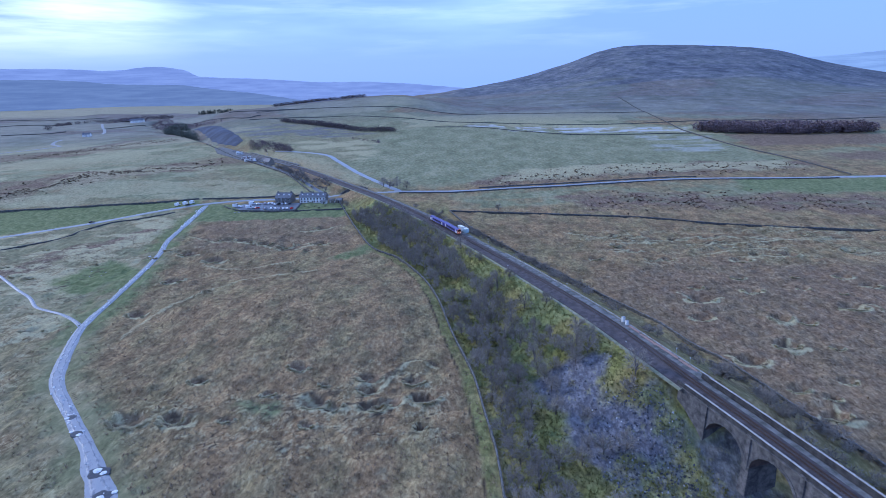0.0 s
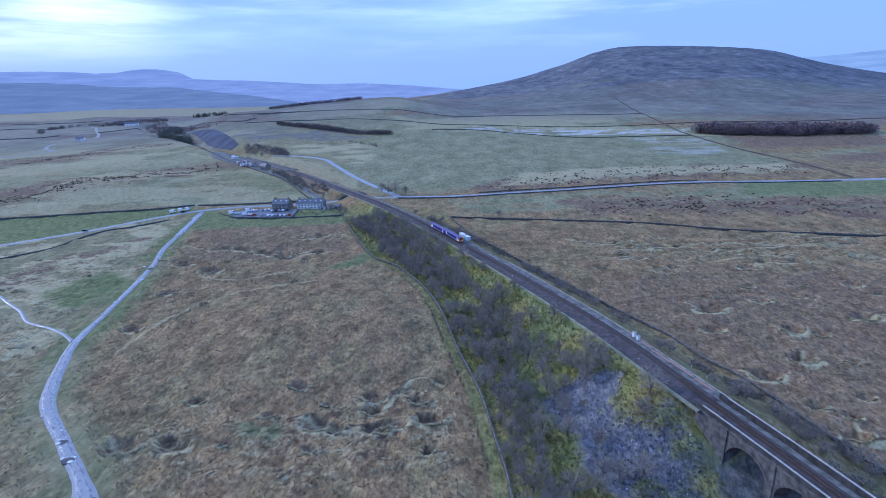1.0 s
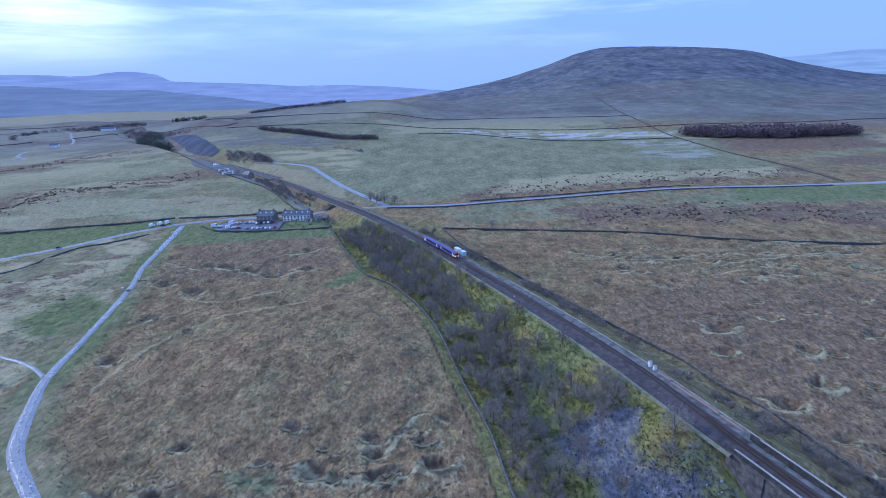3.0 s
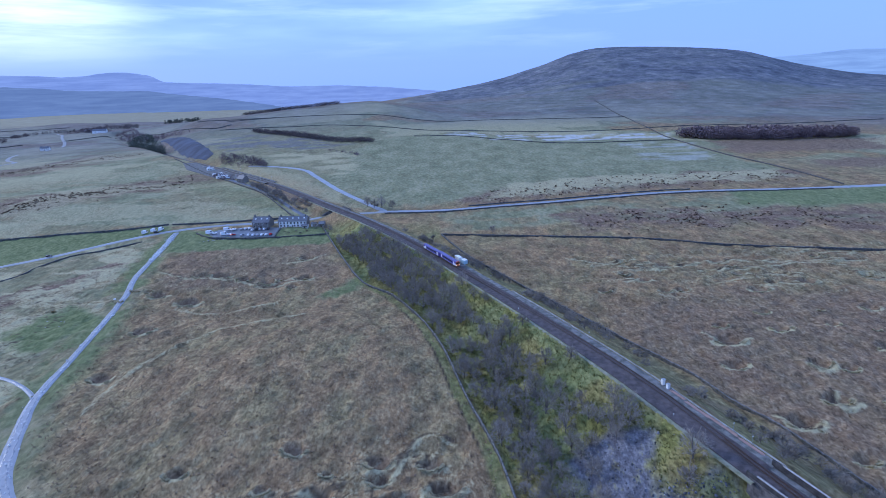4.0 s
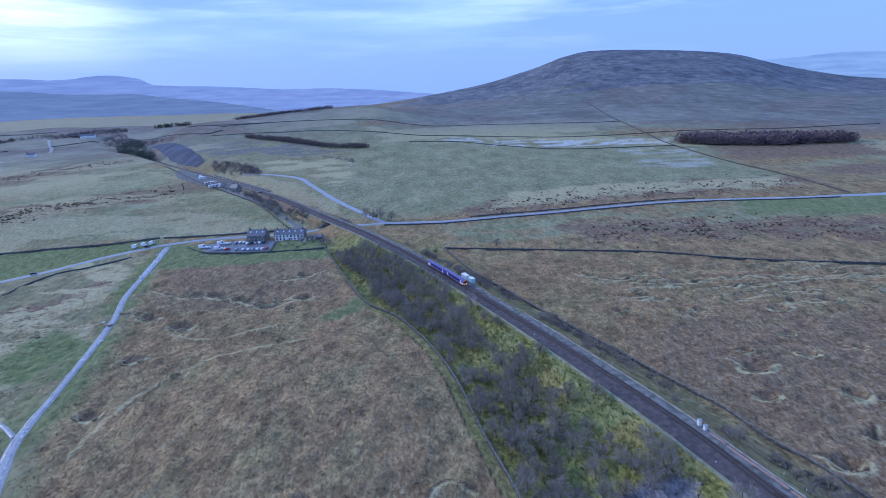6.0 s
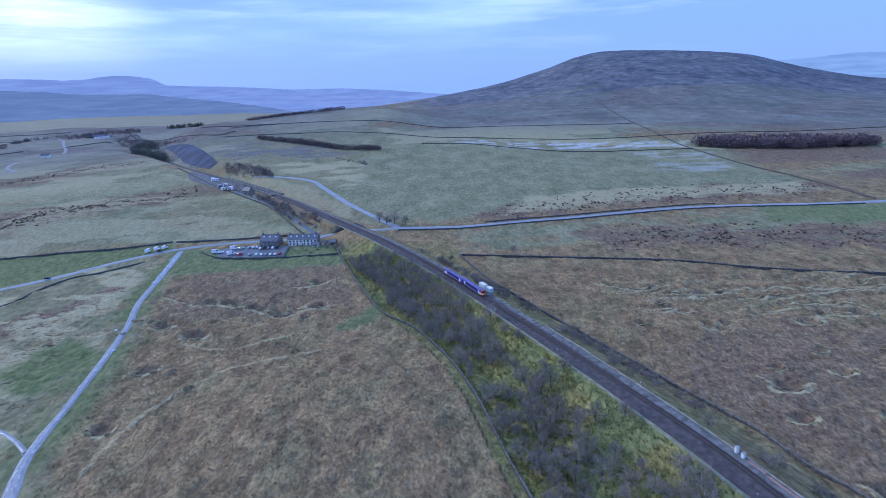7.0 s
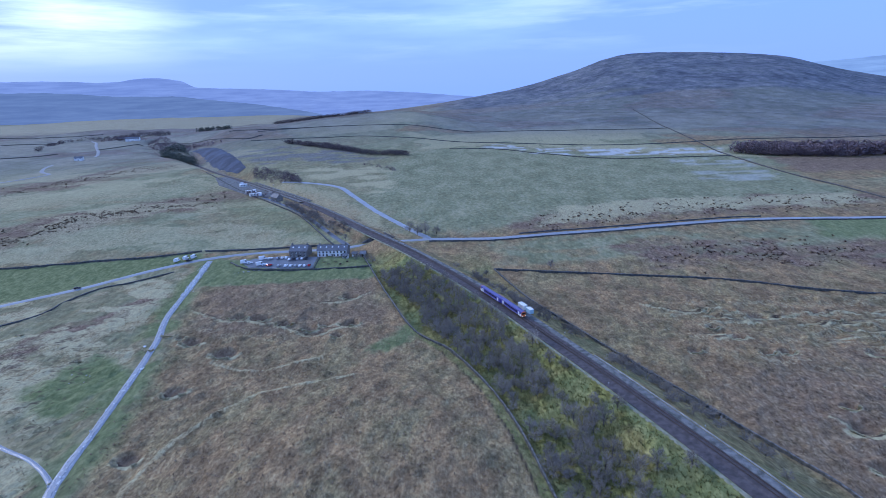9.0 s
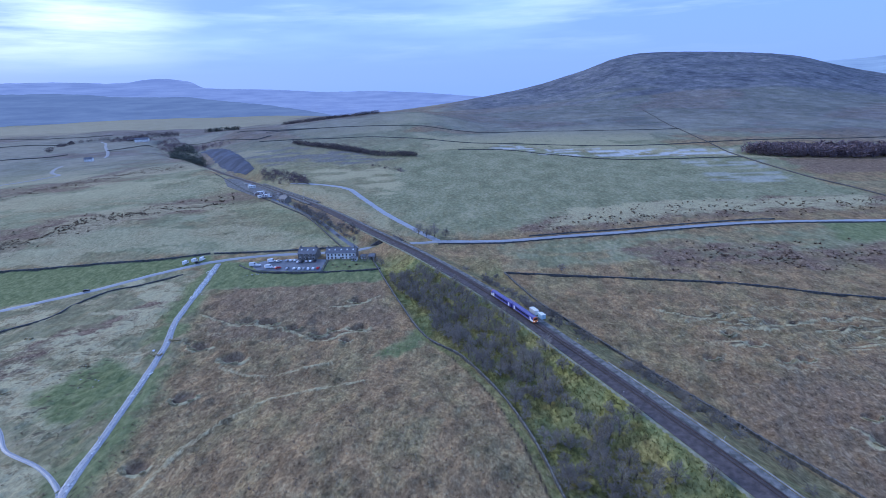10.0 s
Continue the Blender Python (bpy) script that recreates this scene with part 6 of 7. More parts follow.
wood("plantation_wood", "bare reddish-brown larch plantation below the fell", [(396, 868), (425, 838), (520, 806), (628, 800), (640, 806), (625, 836), (575, 856), (500, 876), (420, 888)], 620, 6, 17, M_LARCH, 0.4, False, 90)
wood("quarry_wood", "dark row of trees along the quarry edge", [(-342, 1112), (-338, 1122), (-260, 1068), (-140, 966), (-86, 944), (-88, 930), (-150, 948), (-265, 1048)], 520, 4, 8, M_DARKWOODS, 0.8, False)
wood("station_wood", "dark conifers beside the railway", [(-680, 1290), (-640, 1300), (-500, 1080), (-480, 1040), (-520, 1040), (-600, 1150)], 130, 8, 16, M_CONIFER, 0.42, False)
wood("line_wood", "bare trees along the distant railway", [(-880, 1600), (-820, 1600), (-640, 1330), (-500, 1190), (-420, 1180), (-560, 1180), (-700, 1320)], 260, 5, 10, M_LARCH, 0.4, False)
wood("scrub_wood", "bare brown scrub beside the station", [(-320, 868), (-271, 832), (-226, 786), (-208, 742), (-250, 760), (-295, 815)], 170, 3, 7, M_LARCH, 0.5, False)
wood("crest_wood", "dark distant tree line on the crest", [(-460, 1430), (-455, 1450), (-330, 1490), (-225, 1515), (-225, 1498), (-330, 1470)], 340, 4, 9, M_DARKWOODS, 0.8, False)
wood("hedge_wood", "dark shrubs on the pasture above the road", [(-150, 865), (-140, 870), (-100, 830), (-80, 800), (-95, 805), (-130, 840)], 40, 2, 4, M_LARCH, 0.6, False)
wood("farm_wood", "dark trees around the distant farm", [(-1080, 1690), (-900, 1600), (-880, 1620), (-1000, 1720)], 60, 8, 14, M_LARCH, 0.45, False)
wood("dale_wood", "dark row of trees along the dale ridge", [(-1099, 1500), (-1230, 1752), (-1205, 1850), (-1130, 1885), (-1020, 1835), (-1025, 1815), (-1145, 1862), (-1190, 1820), (-1212, 1750), (-1090, 1510)], 130, 5, 10, M_DARKWOODS, 0.5, False)
wood("hamlet_wood", "bare trees round the distant hamlet", [(-1120, 1850), (-1110, 1990), (-1060, 2020), (-960, 1930), (-920, 1780), (-1000, 1800)], 120, 6, 13, M_DARKWOODS, 0.45, False)
wood("knoll_wood", "dark conifers on the distant knoll", [(-790, 1700), (-785, 1720), (-720, 1700), (-660, 1690), (-665, 1672), (-720, 1676)], 70, 8, 14, M_CONIFER, 0.3)
wood("lone_wood", "lone bare tree clump in the dale", [(-1034, 1376), (-1020, 1376), (-1020, 1392), (-1034, 1392)], 7, 9, 13, M_DARKWOODS, 0.5, False)
wood("yard_wood", "bare trees round the station house", [(-270, 700), (-240, 690), (-215, 668), (-235, 665), (-262, 685)], 14, 4, 8, M_LARCH, 0.45, False)


# ---------------------------------------------------------------- houses
def house(name, label, x0, x1, y0, y1, turn, eaves, ridge, wall_mat, windows, chimneys=(), skylights=0, door=True, front_mat=None):
    """A gabled house whose ridge runs along its length; the front looks towards -y before turning."""
    cx2, cy2 = (x0 + x1) / 2, (y0 + y1) / 2
    hx, hy = (x1 - x0) / 2, (y1 - y0) / 2
    z = min(gz(x0, y0), gz(x1, y0), gz(x0, y1), gz(x1, y1))
    h = thing(name, label, "house", pose(cx2, cy2, z - 0.1, 0, 0, turn))
    fw = part("front_wall", box(bmesh.new(), -hx, hx, -hy, -hy + 0.4, 0, eaves), front_mat or wall_mat, h)
    part("back_wall", box(bmesh.new(), -hx, hx, hy - 0.4, hy, 0, eaves), wall_mat, h)
    for sx in (-1, 1):
        bm = bmesh.new()
        o = [(-hy, 0), (hy, 0), (hy, eaves), (0, ridge - 0.12), (-hy, eaves)]
        xs = sorted((sx * hx, sx * (hx - 0.4)))
        va = [bm.verts.new((xs[0] - (0.003 if sx < 0 else 0), y, zz)) for y, zz in o]
        vb = [bm.verts.new((xs[1] + (0.003 if sx > 0 else 0), y, zz)) for y, zz in o]
        bm.faces.new(va)
        bm.faces.new(vb[::-1])
        for i in range(5):
            bm.faces.new((va[i], vb[i], vb[(i + 1) % 5], va[(i + 1) % 5]))
        part("gable_wall", bm, wall_mat, h)
    over = 0.35
    rise = (ridge - eaves) / hy
    for sy in (-1, 1):
        bm = bmesh.new()
        yo, zo = sy * (hy + over), eaves - over * rise
        q = [(-hx - 0.3, yo, zo), (hx + 0.3, yo, zo), (hx + 0.3, 0, ridge), (-hx - 0.3, 0, ridge)]
        va = [bm.verts.new(p) for p in q]
        vb = [bm.verts.new((p[0], p[1], p[2] + 0.18)) for p in q]
        bm.faces.new(va)
        bm.faces.new(vb[::-1])
        for i in range(4):
            bm.faces.new((va[i], vb[i], vb[(i + 1) % 4], va[(i + 1) % 4]))
        roof = part("roof", bm, M_SLATE, h, "slate roof slope")
        if sy < 0:
            for k in range(skylights):
                xc = -hx + (k + 0.5) * 2 * hx / skylights
                yc = -hy * 0.42
                zc = eaves + (hy + yc) * rise + 0.2
                s = part("skylight", box(bmesh.new(), -0.5, 0.5, -0.65, 0.65, -0.05, 0.1, 0.02), M_WHITE, roof, "pale roof window")
                s.matrix_local = pose(xc, yc, zc, math.degrees(math.atan(rise)))
    part("ridge_tiles", box(bmesh.new(), -hx - 0.3, hx + 0.3, -0.18, 0.18, ridge + 0.08, ridge + 0.26, 0.05), M_HOUSESTONE, h)
    for xc in chimneys:
        c = part("chimney", box(bmesh.new(), xc - 0.6, xc + 0.6, -0.45, 0.45, ridge - 0.9, ridge + 1.3, 0.04), M_HOUSESTONE, h)
        for dx in (-0.3, 0.3):
            bm = bmesh.new()
            tube(bm, (xc + dx, 0, ridge + 1.3), (xc + dx, 0, ridge + 1.75), 0.16, 0.13, 8)
            part("chimney_pot", bm, M_ARCHBRICK, c)
    for xc, zc in windows:
        w = part("window", box(bmesh.new(), xc - 0.6, xc + 0.6, -hy - 0.06, -hy + 0.02, zc, zc + 1.3), M_DARKWOOD if front_mat is M_RENDER or wall_mat is M_RENDER else M_WHITE, h, "framed sash window")
        part("pane", box(bmesh.new(), xc - 0.48, xc + 0.48, -hy - 0.09, -hy - 0.05, zc + 0.12, zc + 1.18), M_GLASS, w)
        part("sill", box(bmesh.new(), xc - 0.7, xc + 0.7, -hy - 0.2, -hy, zc - 0.14, zc - 0.02), M_COPE, w)
    if door:
        d = part("door", box(bmesh.new(), -0.5, 0.5, -hy - 0.07, -hy + 0.02, 0.1, 2.15), M_DARKWOOD, h)
        part("door_handle", box(bmesh.new(), 0.3, 0.38, -hy - 0.13, -hy - 0.07, 1.05, 1.15), M_STEELGREY, d)
    return h


house("inn", "long white-fronted country inn with a slate roof beside the road", -124, -100, 457.5, 467, -3, 5.4, 8.6, M_HOUSESTONE,
      [(-10 + 2.9 * k, 3.3) for k in range(8)] + [(-10 + 2.9 * k, 1.0) for k in range(8) if k != 3], (-10.5, 0, 10.5), 5, front_mat=M_RENDER)
house("house", "grey stone bunkhouse with a broad slate roof", -146, -131.5, 458.5, 470, -6, 5.2, 8.8, M_HOUSESTONE, [(-5.4 + 3.6 * k, 3.2) for k in range(4)] + [(-5.4 + 3.6 * k, 0.9) for k in range(4)], (-6.2, 6.2), 3)
house("shed", "small pale-roofed shed beside the inn", -96.5, -92, 456.5, 461, -3, 2.4, 3.4, M_WHITE, [(1.2, 0.9)])
house("shed", "low grey stone outhouse beside the inn", -90, -85.5, 455, 462, -3, 2.8, 4.0, M_HOUSESTONE, [(1.2, 0.9)])
house("lean_to", "low white porch extension against the inn front", -103.5, -98.8, 452.8, 457.2, -3, 2.5, 3.3, M_WHITE, [(1.2, 0.9), (-1.4, 0.9)])
house("station_house", "grey stone station house with steep gables", -222, -210, 652, 660, -38, 4.6, 8.2, M_HOUSESTONE, [(-3.6, 1.0), (3.6, 1.0), (-3.6, 3.1), (3.6, 3.1)], (-4.5, 4.5))
house("station_shelter", "small stone waiting shelter on the platform", -243, -236, 706, 710, -37, 2.8, 4.2, M_HOUSESTONE, [(2.0, 0.9)])
house("farmhouse", "distant white farmhouse in the valley", -772, -756, 1136, 1144, 10, 5.0, 8.0, M_RENDER, [(-4, 3), (0, 3), (4, 3)], (-6,))
house("farmhouse", "distant grey stone farm among trees", -932, -896, 1594, 1606, 12, 7.0, 12.0, M_RENDER, [(-9, 3), (-3, 3), (3, 3), (9, 3)], (-12, 12))
house("barn", "distant long grey stone barn among trees", -990, -960, 1655, 1668, 8, 5.0, 9.0, M_HOUSESTONE, [], door=False)

# yard of the inn and garden wall
def slab(name, label, pts, mat, lift, category):
    n = len(pts)
    cxx, cyy = sum(p[0] for p in pts) / n, sum(p[1] for p in pts) / n
    vs, fs = [[cxx, cyy, lift]], []
    ring = []
    for i in range(n):
        (x0, y0), (x1, y1) = pts[i], pts[(i + 1) % n]
        k = max(1, int(math.hypot(x1 - x0, y1 - y0) / 3))
        ring += [(x0 + (x1 - x0) * j / k, y0 + (y1 - y0) * j / k) for j in range(k)]
    m = len(ring)
    for f, dz in ((0.5, 0), (1.0, 0), (1.02, -0.5)):
        for x, y in ring:
            u, v = cxx + (x - cxx) * f, cyy + (y - cyy) * f
            vs.append([u, v, lift + dz])
    for v, g in zip(vs, gzs(vs)):
        v[2] += g
    for i in range(m):
        j = (i + 1) % m
        fs.append((0, 1 + i, 1 + j))
        for r in range(2):
            a = 1 + r * m
            fs.append((a + i, a + m + i, a + m + j, a + j))
    return tagged(mesh_object(name, vs, fs, mat), label, category, kind="structure")


slab("pavement_yard", "wet grey tarmac yard in front of the inn", [(-186, 455), (-150, 462), (-124, 458), (-122.5, 433), (-150, 434), (-172, 438)], M_YARD, 0.18, "car park")
slab("pavement_station", "pale gravel yard below the station", [(-345, 800), (-318, 800), (-262, 735), (-226, 690), (-232, 672), (-262, 690), (-320, 750)], M_CESS, 0.6, "yard")
ribbon("quarry_floor", [(-545, 1185), (-500, 1135), (-455, 1065), (-410, 990), (-370, 930), (-340, 885)], [9, 15, 17, 16, 12, 6], M_QUARRY, 0.5, "wet blue-grey bare quarry floor", "quarry floor", 9)
stone_wall([(-190, 449), (-172, 434.5), (-150, 430.5), (-122, 429), (-90, 431), (-78, 434)], "dark dry stone wall round the inn yard", 1.2)
stone_wall([(-121, 431), (-122, 456)], "dark stone wall between the yard and the inn garden", 1.1)
stone_wall([(-222, 478), (-180, 480), (-150, 483), (-120, 487)], "dark dry stone wall behind the road", 1.3)
stone_wall([(-118, 488), (-170, 580), (-205, 625), (-240, 668), (-300, 740), (-380, 850)], "dark dry stone wall along the station pasture", 1.5)
stone_wall([(-37, 489.5), (17, 487), (68, 495), (120, 502), (176, 512), (233, 519.5), (288, 520), (339, 516), (392, 514)], "dark dry stone wall along the moor road", 1.1)
stone_wall([(40, 503.5), (68, 508), (120, 515), (176, 525), (233, 533), (262, 534)], "dark dry stone wall on the upper side of the moor road", 1.1)
stone_wall([(-20, 990), (60, 970), (200, 862), (384, 838)], "dark dry stone wall below the limestone pavement", 1.3)
stone_wall([(-420, 1160), (-200, 1140), (40, 1060), (230, 985), (397, 980)], "dark dry stone wall above the limestone pavement", 1.3)
stone_wall([(392, 985), (560, 990), (820, 985)], "dark dry stone wall above the plantation", 1.3)
stone_wall([(-450, 1290), (-250, 1270), (60, 1230), (300, 1190), (420, 1180)], "dark distant dry stone wall on the fell side", 1.3)

for pts in ([(-1347, 1620), (-1280, 1664), (-1189, 1657)],
            [(-1014, 1218), (-935, 1247), (-915, 1292)],
            [(-863, 1357), (-837, 1485), (-734, 1490)],
            [(-727, 1476), (-473, 1210), (-418, 1230)],
            [(-541, 1357), (-415, 1302), (-332, 1280)],
            [(-1566, 1886), (-1416, 1948), (-1243, 1993)]):
    stone_wall(pts, "dark distant dry stone wall in the dale pastures", 1.7)

# platforms
for o0, o1 in ((-6.0, -2.6), (5.6, 9.0)):
    ob = swept("platform", [(o0, -0.9), (o0, 0.5), (o1, 0.55), (o1, -0.9)], 650, 800, 5, M_CESS)
    tagged(ob, "pale gravel station platform beside the track", "platform", kind="structure")


# ---------------------------------------------------------------- parked vehicles
def vehicle(kind, label, paint, high=1.45, length=4.2):
    c = thing(kind, label, "car" if kind == "car" else "van", pose(0, 0, -500), group="parked vehicles")
    hl = length / 2
    bm = bmesh.new()
    if kind == "car":
        prism(bm, [(-hl, 0.3), (hl, 0.3), (hl, 0.75), (hl - 0.2, 0.9), (hl - 1.15, 0.95), (-hl + 0.1, 1.0), (-hl, 0.7)], -0.86, 0.86)
        cab = prism(bmesh.new(), [(-hl + 0.15, 0.96), (hl - 1.2, 0.94), (hl - 1.9, high), (-hl + 0.6, high)], -0.76, 0.76)
        glass = prism(bmesh.new(), [(-hl + 0.3, 1.02), (hl - 1.38, 1.0), (hl - 1.95, high - 0.08), (-hl + 0.68, high - 0.08)], -0.775, 0.775)
    else:
        prism(bm, [(-hl, 0.35), (hl, 0.35), (hl, 1.05), (hl - 0.75, 1.3), (hl - 1.25, high - 0.1), (hl - 1.6, high), (-hl, high)], -0.95, 0.95)
        cab = box(bmesh.new(), -hl + 0.3, hl - 1.8, -0.7, 0.7, high, high + 0.14, 0.03)
        glass = prism(bmesh.new(), [(hl - 2.2, 1.3), (hl - 0.95, 1.3), (hl - 1.33, high - 0.3), (hl - 2.2, high - 0.3)], -0.965, 0.965)
    body = part("body", bm, paint, c)
    part("cabin" if kind == "car" else "roof", cab, paint, c)
    part("window", glass, M_GLASS, c)
    for sx in (-1, 1):
        for sy in (-1, 1):
            bm = bmesh.new()
            tube(bm, (sx * (hl - 0.8), sy * 0.72, 0.32), (sx * (hl - 0.8), sy * 0.9, 0.32), 0.32, 0.32, 10)
            w = part("wheel", bm, M_TYRE, c)
            bm = bmesh.new()
            tube(bm, (sx * (hl - 0.8), sy * 0.9, 0.32), (sx * (hl - 0.8), sy * 0.91, 0.32), 0.18, 0.16, 8)
            part("rim", bm, M_STEELGREY, w)
    for sy in (-0.6, 0.6):
        part("headlight", box(bmesh.new(), hl - 0.03, hl + 0.02, sy - 0.15, sy + 0.15, 0.62, 0.76), M_WHITE, c)
        part("tail_light", box(bmesh.new(), -hl - 0.02, -hl + 0.03, sy - 0.12, sy + 0.12, 0.66, 0.8), M_ORANGE, c)
    return c


M_PAINT_W = material("white_car_paint", (0.9, 0.9, 0.9), 0.25, colour2=(0.85, 0.85, 0.85), scale=0.5, spec=0.5)
M_PAINT_S = material("silver_car_paint", (0.5, 0.51, 0.53), 0.25, 0.3, colour2=(0.45, 0.46, 0.48), scale=0.5, spec=0.5)
M_PAINT_R = material("red_car_paint", (0.55, 0.02, 0.025), 0.25, colour2=(0.45, 0.02, 0.02), scale=0.5, spec=0.5)
M_PAINT_D = material("dark_car_paint", (0.03, 0.032, 0.04), 0.25, colour2=(0.02, 0.022, 0.03), scale=0.5, spec=0.5)
FLEET = {
    "w": vehicle("car", "white parked car on the inn's wet tarmac yard", M_PAINT_W),
    "s": vehicle("car", "silver parked car on the inn's wet tarmac yard", M_PAINT_S),
    "r": vehicle("car", "bright red parked car on the inn's wet tarmac yard", M_PAINT_R),
    "d": vehicle("car", "dark parked car on the inn's wet tarmac yard", M_PAINT_D),
    "v": vehicle("camper_van", "white camper van parked beside the road", M_PAINT_W, 2.7, 5.8),
}
parked = set()


def park(key, x, y, turn, label="", lift=0.3):
    src = FLEET[key]
    m = pose(x, y, gz(x, y) + lift, 0, 0, turn)
    if key in parked:
        ob = copy_thing(src, m)
    else:
        parked.add(key)
        src.matrix_world = m
        ob = src
    if label:
        ob["label"] = label
    return ob


for key, x, y, turn in (("v", -178.5, 447.5, 25), ("w", -174, 446.5, 30), ("v", -164.5, 442, 35), ("w", -160.8, 441.5, 35), ("r", -156.8, 440.2, 40), ("s", -149, 438.5, 80), ("w", -143.5, 438, 85),
                        ("w", -139.6, 437.5, 88), ("s", -136, 437.2, 88), ("w", -132.6, 437, 90), ("w", -129, 437, 90), ("r", -125.6, 437.4, 90), ("v", -166.5, 455, 30), ("w", -160.8, 455.5, 40),
                        ("s", -154.8, 456, 85), ("w", -151.5, 456.4, 88), ("w", -148.3, 456.5, 88), ("w", -144.8, 452.5, 88), ("d", -141.6, 453, 90), ("s", -138.4, 453.2, 90), ("w", -135.2, 453.4, 90), ("d", -131.8, 453.6, 90)):
    park(key, x, y, turn, "white camper van parked on the inn's yard" if key == "v" else "")
for x, y, turn in ((-235.5, 456.5, 80), (-230.5, 461, 82), (-225.5, 464, 85)):
    park("v", x, y, turn, "white camper van parked on the road verge", 0.05)
park("d", -281, 403.5, 40, "dark car standing on the country road", 0.2)
park("d", -226, 456.5, 28, "dark car parked beside the country road", 0.2)
for key, x, y, turn in (("v", -243, 682, 50), ("w", -248, 688, 50), ("v", -253, 693, 40), ("v", -259, 701, 50), ("s", -264, 706, 45), ("w", -286, 742, 50), ("v", -290, 750, 50), ("s", -300, 760, 50)):
    park(key, x, y, turn, "pale vehicle parked in the station yard", 0.3)
for x, y, ln in ((-250, 684, 14), (-262, 702, 12), (-284, 738, 9)):
    c = thing("portable_cabin", "white portable cabin in the station yard", "cabin", pose(x, y, gz(x, y) + 0.2, 0, 0, 38), group="station cabins")
    part("body", box(bmesh.new(), -ln / 2, ln / 2, -1.9, 1.9, 0.2, 3.0, 0.05), M_WHITE, c)
    part("roof", box(bmesh.new(), -ln / 2 - 0.15, ln / 2 + 0.15, -2.05, 2.05, 3.0, 3.2, 0.04), M_WHITE, c)
    for k in range(4):
        xc = -ln / 2 + (k + 0.5) * ln / 4
        part("window", box(bmesh.new(), xc - 0.5, xc + 0.5, -1.93, -1.88, 1.3, 2.3), M_GLASS, c)
    part("skirt", box(bmesh.new(), -ln / 2 + 0.1, ln / 2 - 0.1, -1.8, 1.8, 0.0, 0.22), M_DARKWOOD, c)

for y in (662, 690, 718, 746, 774):
    for off in (-5.4, 8.4):
        t = thing("platform_lamp", "slim grey lamp post on the station platform", "lamp post", pose(*track_at(y, off, 0.5), 0, 0, track_turn(y)), group="platform lamps")
        bm = bmesh.new()
        tube(bm, (0, 0, 0), (0, 0, 4.2), 0.09, 0.05, 6)
        part("pole", bm, M_STEELGREY, t)
        part("lantern", box(bmesh.new(), -0.2, 0.2, -0.2, 0.2, 4.2, 4.55, 0.04), M_WHITE, t)

# garden furniture and stones by the inn
for k in range(5):
    x, y = -116 + 4.5 * k, 445 - (k % 2) * 5
    t = thing("picnic_table", "dark timber picnic table on the inn's lawn", "picnic table", pose(x, y, gz(x, y), 0, 0, 20 * k), group="picnic tables")
    part("tabletop", box(bmesh.new(), -0.9, 0.9, -0.4, 0.4, 0.7, 0.76), M_DARKWOOD, t)
    for sy in (-1, 1):
        part("bench", box(bmesh.new(), -0.9, 0.9, sy * 0.8 - 0.14, sy * 0.8 + 0.14, 0.42, 0.47), M_DARKWOOD, t)
    for sx in (-0.65, 0.65):
        part("leg", box(bmesh.new(), sx - 0.05, sx + 0.05, -0.8, 0.8, 0.0, 0.42), M_DARKWOOD, t)

# pale stones laid on the grass
M_BOULDER = material("pale_limestone_boulder", (0.5, 0.5, 0.48), 0.9, colour2=(0.3, 0.3, 0.28), scale=0.8, bump=0.08)


M_SLABSTONE = material("bleached_limestone_slab", (0.85, 0.85, 0.84), 0.8, colour2=(0.6, 0.6, 0.59), scale=0.8, bump=0.04)


def boulder(x, y, r, label, sq=0.6, mat=M_BOULDER):
    bm = bmesh.new()
    bmesh.ops.create_icosphere(bm, subdivisions=2, radius=r)
    for v in bm.verts:
        v.co *= 1 + 0.35 * (noise.noise(v.co / r * 1.6 + Vector((x, y, 0))))
        v.co.z *= sq
    me = bpy.data.meshes.new("boulder")
    bm.to_mesh(me)
    bm.free()
    me.materials.append(mat)
    ob = new("boulder", me)
    ob.matrix_world = pose(x, y, gz(x, y) + r * 0.2, 0, 0, rng.uniform(0, 360))
    tagged(ob, label, "boulder", "boulders")


for k in range(9):
    boulder(-183 + 2.6 * k + rng.uniform(-0.6, 0.6), 424 + 0.9 * k + rng.uniform(-1, 1), rng.uniform(0.35, 0.75), "pale limestone boulder lying on green turf")
for x, y in ((-183, 311), (-171, 286)):
    boulder(x, y, 0.8, "white limestone boulder beside the gravel track", 0.6, M_SLABSTONE)
for k in range(10):
    boulder(-194 + rng.uniform(-9, 9), 277 + rng.uniform(-5, 5), rng.uniform(0.25, 0.5), "small pale limestone boulder lying on green turf")
for x, y, r in ((-78.5, 93, 1.4), (-76, 95.5, 1.0), (-81, 92, 0.9), (-86, 104, 1.5), (-83.8, 103, 1.1), (-103, 121, 1.0), (-106.5, 122.5, 0.8), (-113, 130, 0.9)):
    boulder(x, y, r * 0.8, "flat pale limestone slab lying in the gravel track", 0.25, M_SLABSTONE)
M_PUDDLE = material("dark_wet_pothole", (0.075, 0.075, 0.08), 0.3, colour2=(0.035, 0.035, 0.04), scale=0.9, bump=0.03, bump_scale=3, spec=0.4)
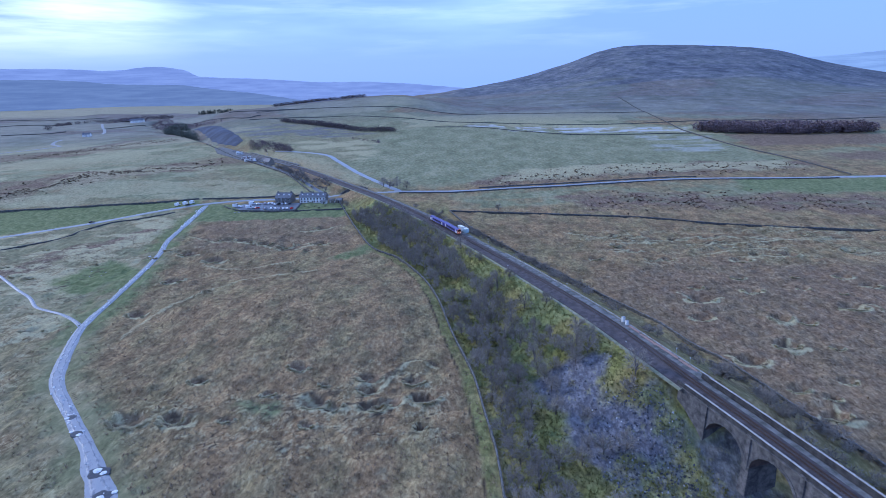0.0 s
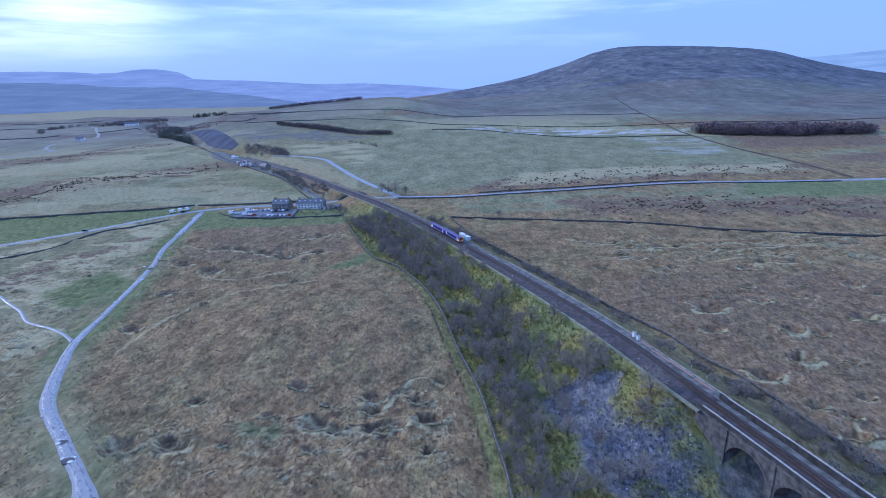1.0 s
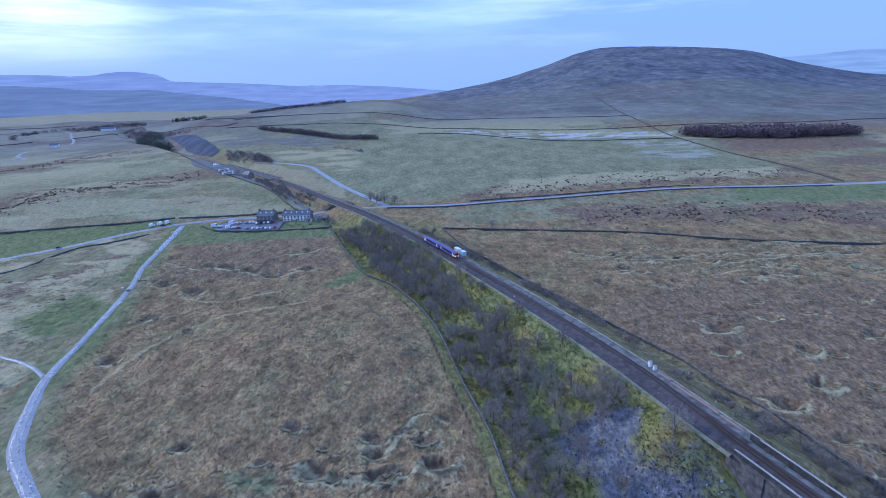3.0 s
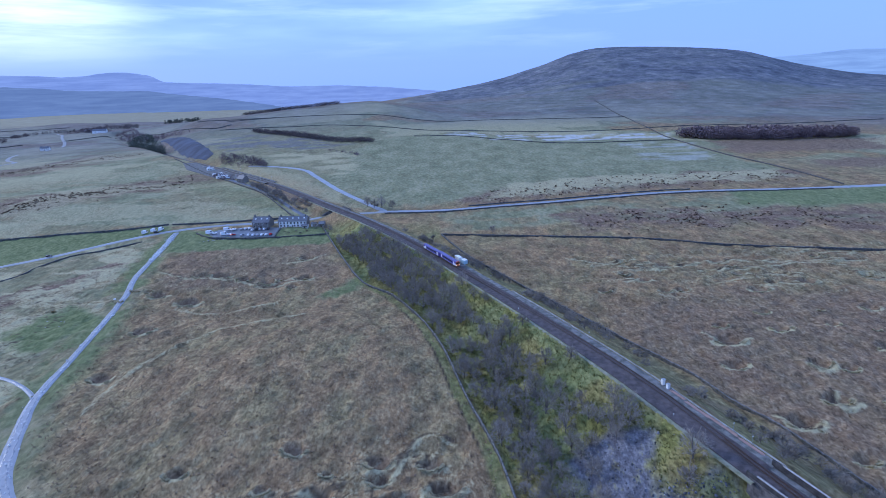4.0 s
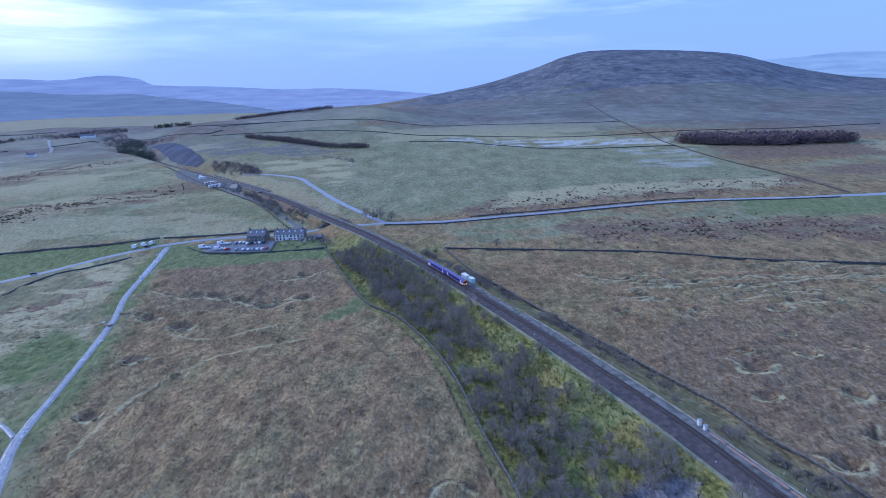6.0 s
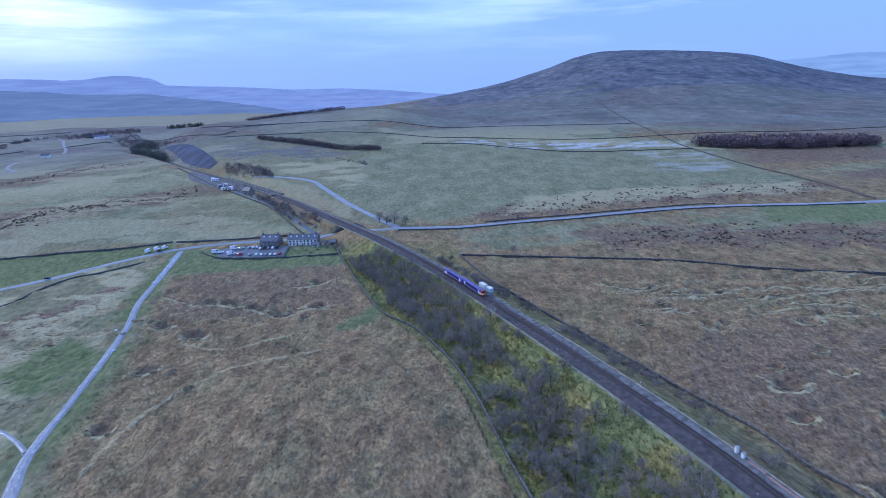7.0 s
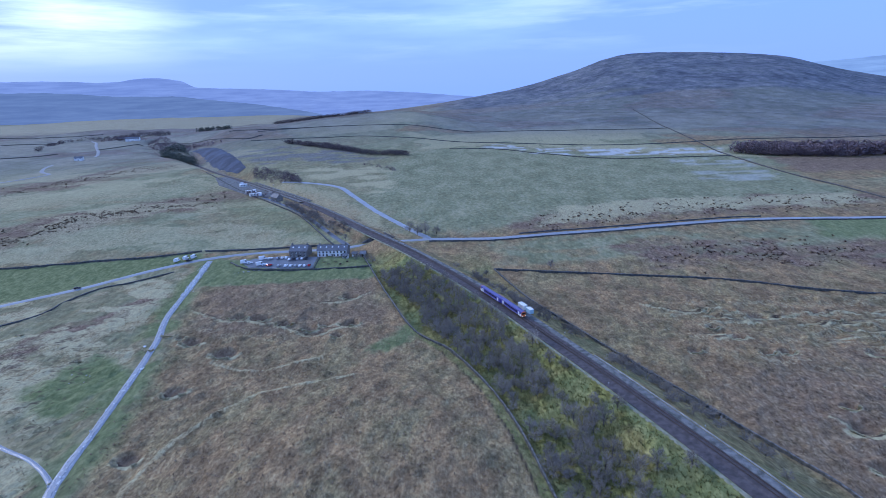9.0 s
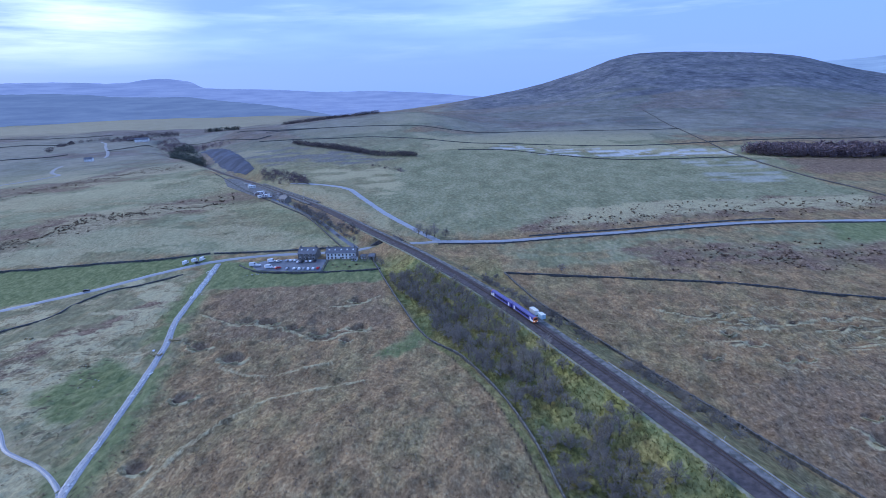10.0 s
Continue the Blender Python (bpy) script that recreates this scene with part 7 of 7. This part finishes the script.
for x, y, r in ((-78, 94, 2.7), (-85.3, 103.2, 3.0), (-104, 121.5, 2.0), (-112, 130.5, 1.7)):
    # a wet hollow with a ragged rim
    vs = [(0, 0, 0.17)]
    for k in range(20):
        a = 6.2832 * k / 20
        q = r * (0.75 + 0.5 * float(vnoise(3 + 2 * math.cos(a) + x, 3 + 2 * math.sin(a) + y, 5)))
        vs += [(math.cos(a) * q, math.sin(a) * q * 0.8, 0.155), (math.cos(a) * q * 1.04, math.sin(a) * q * 0.83, 0.0)]
    fs = [(0, 1 + 2 * k, 1 + 2 * ((k + 1) % 20)) for k in range(20)] + [(1 + 2 * k, 2 + 2 * k, 2 + 2 * ((k + 1) % 20), 1 + 2 * ((k + 1) % 20)) for k in range(20)]
    hole = mesh_object("pothole", vs, fs, M_PUDDLE)
    hole.matrix_world = pose(x, y, gz(x, y), 0, 0, 0)
    tagged(hole, "dark wet pothole in the pale gravel track", "pothole", "potholes")

# ---------------------------------------------------------------- distant fells, far beyond the land
def far_range(name, label, table, dist, colour, glow, foot, rough_amp, depth=700):
    """A range of hills about dist metres off: heights by direction, with a face that leans back."""
    az = np.linspace(table[0][0], table[-1][0], 260)
    el = np.interp(az, [t[0] for t in table], [t[1] for t in table])
    el = np.convolve(np.pad(el, 1, "edge"), np.ones(3) / 3, "valid")
    vs, fs = [], []
    rows = 9
    for i in range(len(az)):
        a = math.radians(az[i])
        top = 108 + dist * el[i] + (float(fbm(np.array([az[i] * 2.0]), np.array([0.5]), 15, 4)[0]) - 0.5) * rough_amp
        for k in range(rows):
            u = k / (rows - 1)
            r = dist - depth * (1 - u) + (float(vnoise(np.array([az[i] * 0.9]), np.array([k * 0.8]), 3)[0]) - 0.5) * 200 * (1 - u)
            z = foot + (top - foot) * u ** 1.25
            vs.append((r * math.sin(a), 25 + r * math.cos(a), z))
        if i:
            for k in range(rows - 1):
                b = (i - 1) * rows + k
                fs.append((b, b + rows, b + rows + 1, b + 1))
    m = bpy.data.materials.new(name + "_hazy_blue")
    m.use_nodes = True
    nn, ll = m.node_tree.nodes, m.node_tree.links
    bs = nn["Principled BSDF"]
    bs.inputs["Roughness"].default_value = 1.0
    bs.inputs["Specular IOR Level"].default_value = 0.0
    co = nn.new("ShaderNodeTexCoord")
    mp = nn.new("ShaderNodeMapping")
    mp.inputs["Scale"].default_value = (0.004, 0.004, 0.05)
    tx = nn.new("ShaderNodeTexNoise")
    tx.inputs["Scale"].default_value, tx.inputs["Detail"].default_value, tx.inputs["Roughness"].default_value = 1.0, 8, 0.62
    # aerial haze is painted on: the hills give off a blue glow of their own
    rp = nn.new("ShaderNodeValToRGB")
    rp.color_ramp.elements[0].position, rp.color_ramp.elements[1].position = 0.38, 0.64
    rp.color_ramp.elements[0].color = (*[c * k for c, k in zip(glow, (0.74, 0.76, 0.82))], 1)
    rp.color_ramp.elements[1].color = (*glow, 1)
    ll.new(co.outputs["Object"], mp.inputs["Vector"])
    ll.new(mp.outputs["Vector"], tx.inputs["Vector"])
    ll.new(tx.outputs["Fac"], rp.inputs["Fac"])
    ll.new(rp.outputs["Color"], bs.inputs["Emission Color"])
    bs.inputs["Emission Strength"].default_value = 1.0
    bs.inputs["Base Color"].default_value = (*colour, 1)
    return tagged(mesh_object(name, vs, fs, m, smooth=True), label, "hills", kind="structure")


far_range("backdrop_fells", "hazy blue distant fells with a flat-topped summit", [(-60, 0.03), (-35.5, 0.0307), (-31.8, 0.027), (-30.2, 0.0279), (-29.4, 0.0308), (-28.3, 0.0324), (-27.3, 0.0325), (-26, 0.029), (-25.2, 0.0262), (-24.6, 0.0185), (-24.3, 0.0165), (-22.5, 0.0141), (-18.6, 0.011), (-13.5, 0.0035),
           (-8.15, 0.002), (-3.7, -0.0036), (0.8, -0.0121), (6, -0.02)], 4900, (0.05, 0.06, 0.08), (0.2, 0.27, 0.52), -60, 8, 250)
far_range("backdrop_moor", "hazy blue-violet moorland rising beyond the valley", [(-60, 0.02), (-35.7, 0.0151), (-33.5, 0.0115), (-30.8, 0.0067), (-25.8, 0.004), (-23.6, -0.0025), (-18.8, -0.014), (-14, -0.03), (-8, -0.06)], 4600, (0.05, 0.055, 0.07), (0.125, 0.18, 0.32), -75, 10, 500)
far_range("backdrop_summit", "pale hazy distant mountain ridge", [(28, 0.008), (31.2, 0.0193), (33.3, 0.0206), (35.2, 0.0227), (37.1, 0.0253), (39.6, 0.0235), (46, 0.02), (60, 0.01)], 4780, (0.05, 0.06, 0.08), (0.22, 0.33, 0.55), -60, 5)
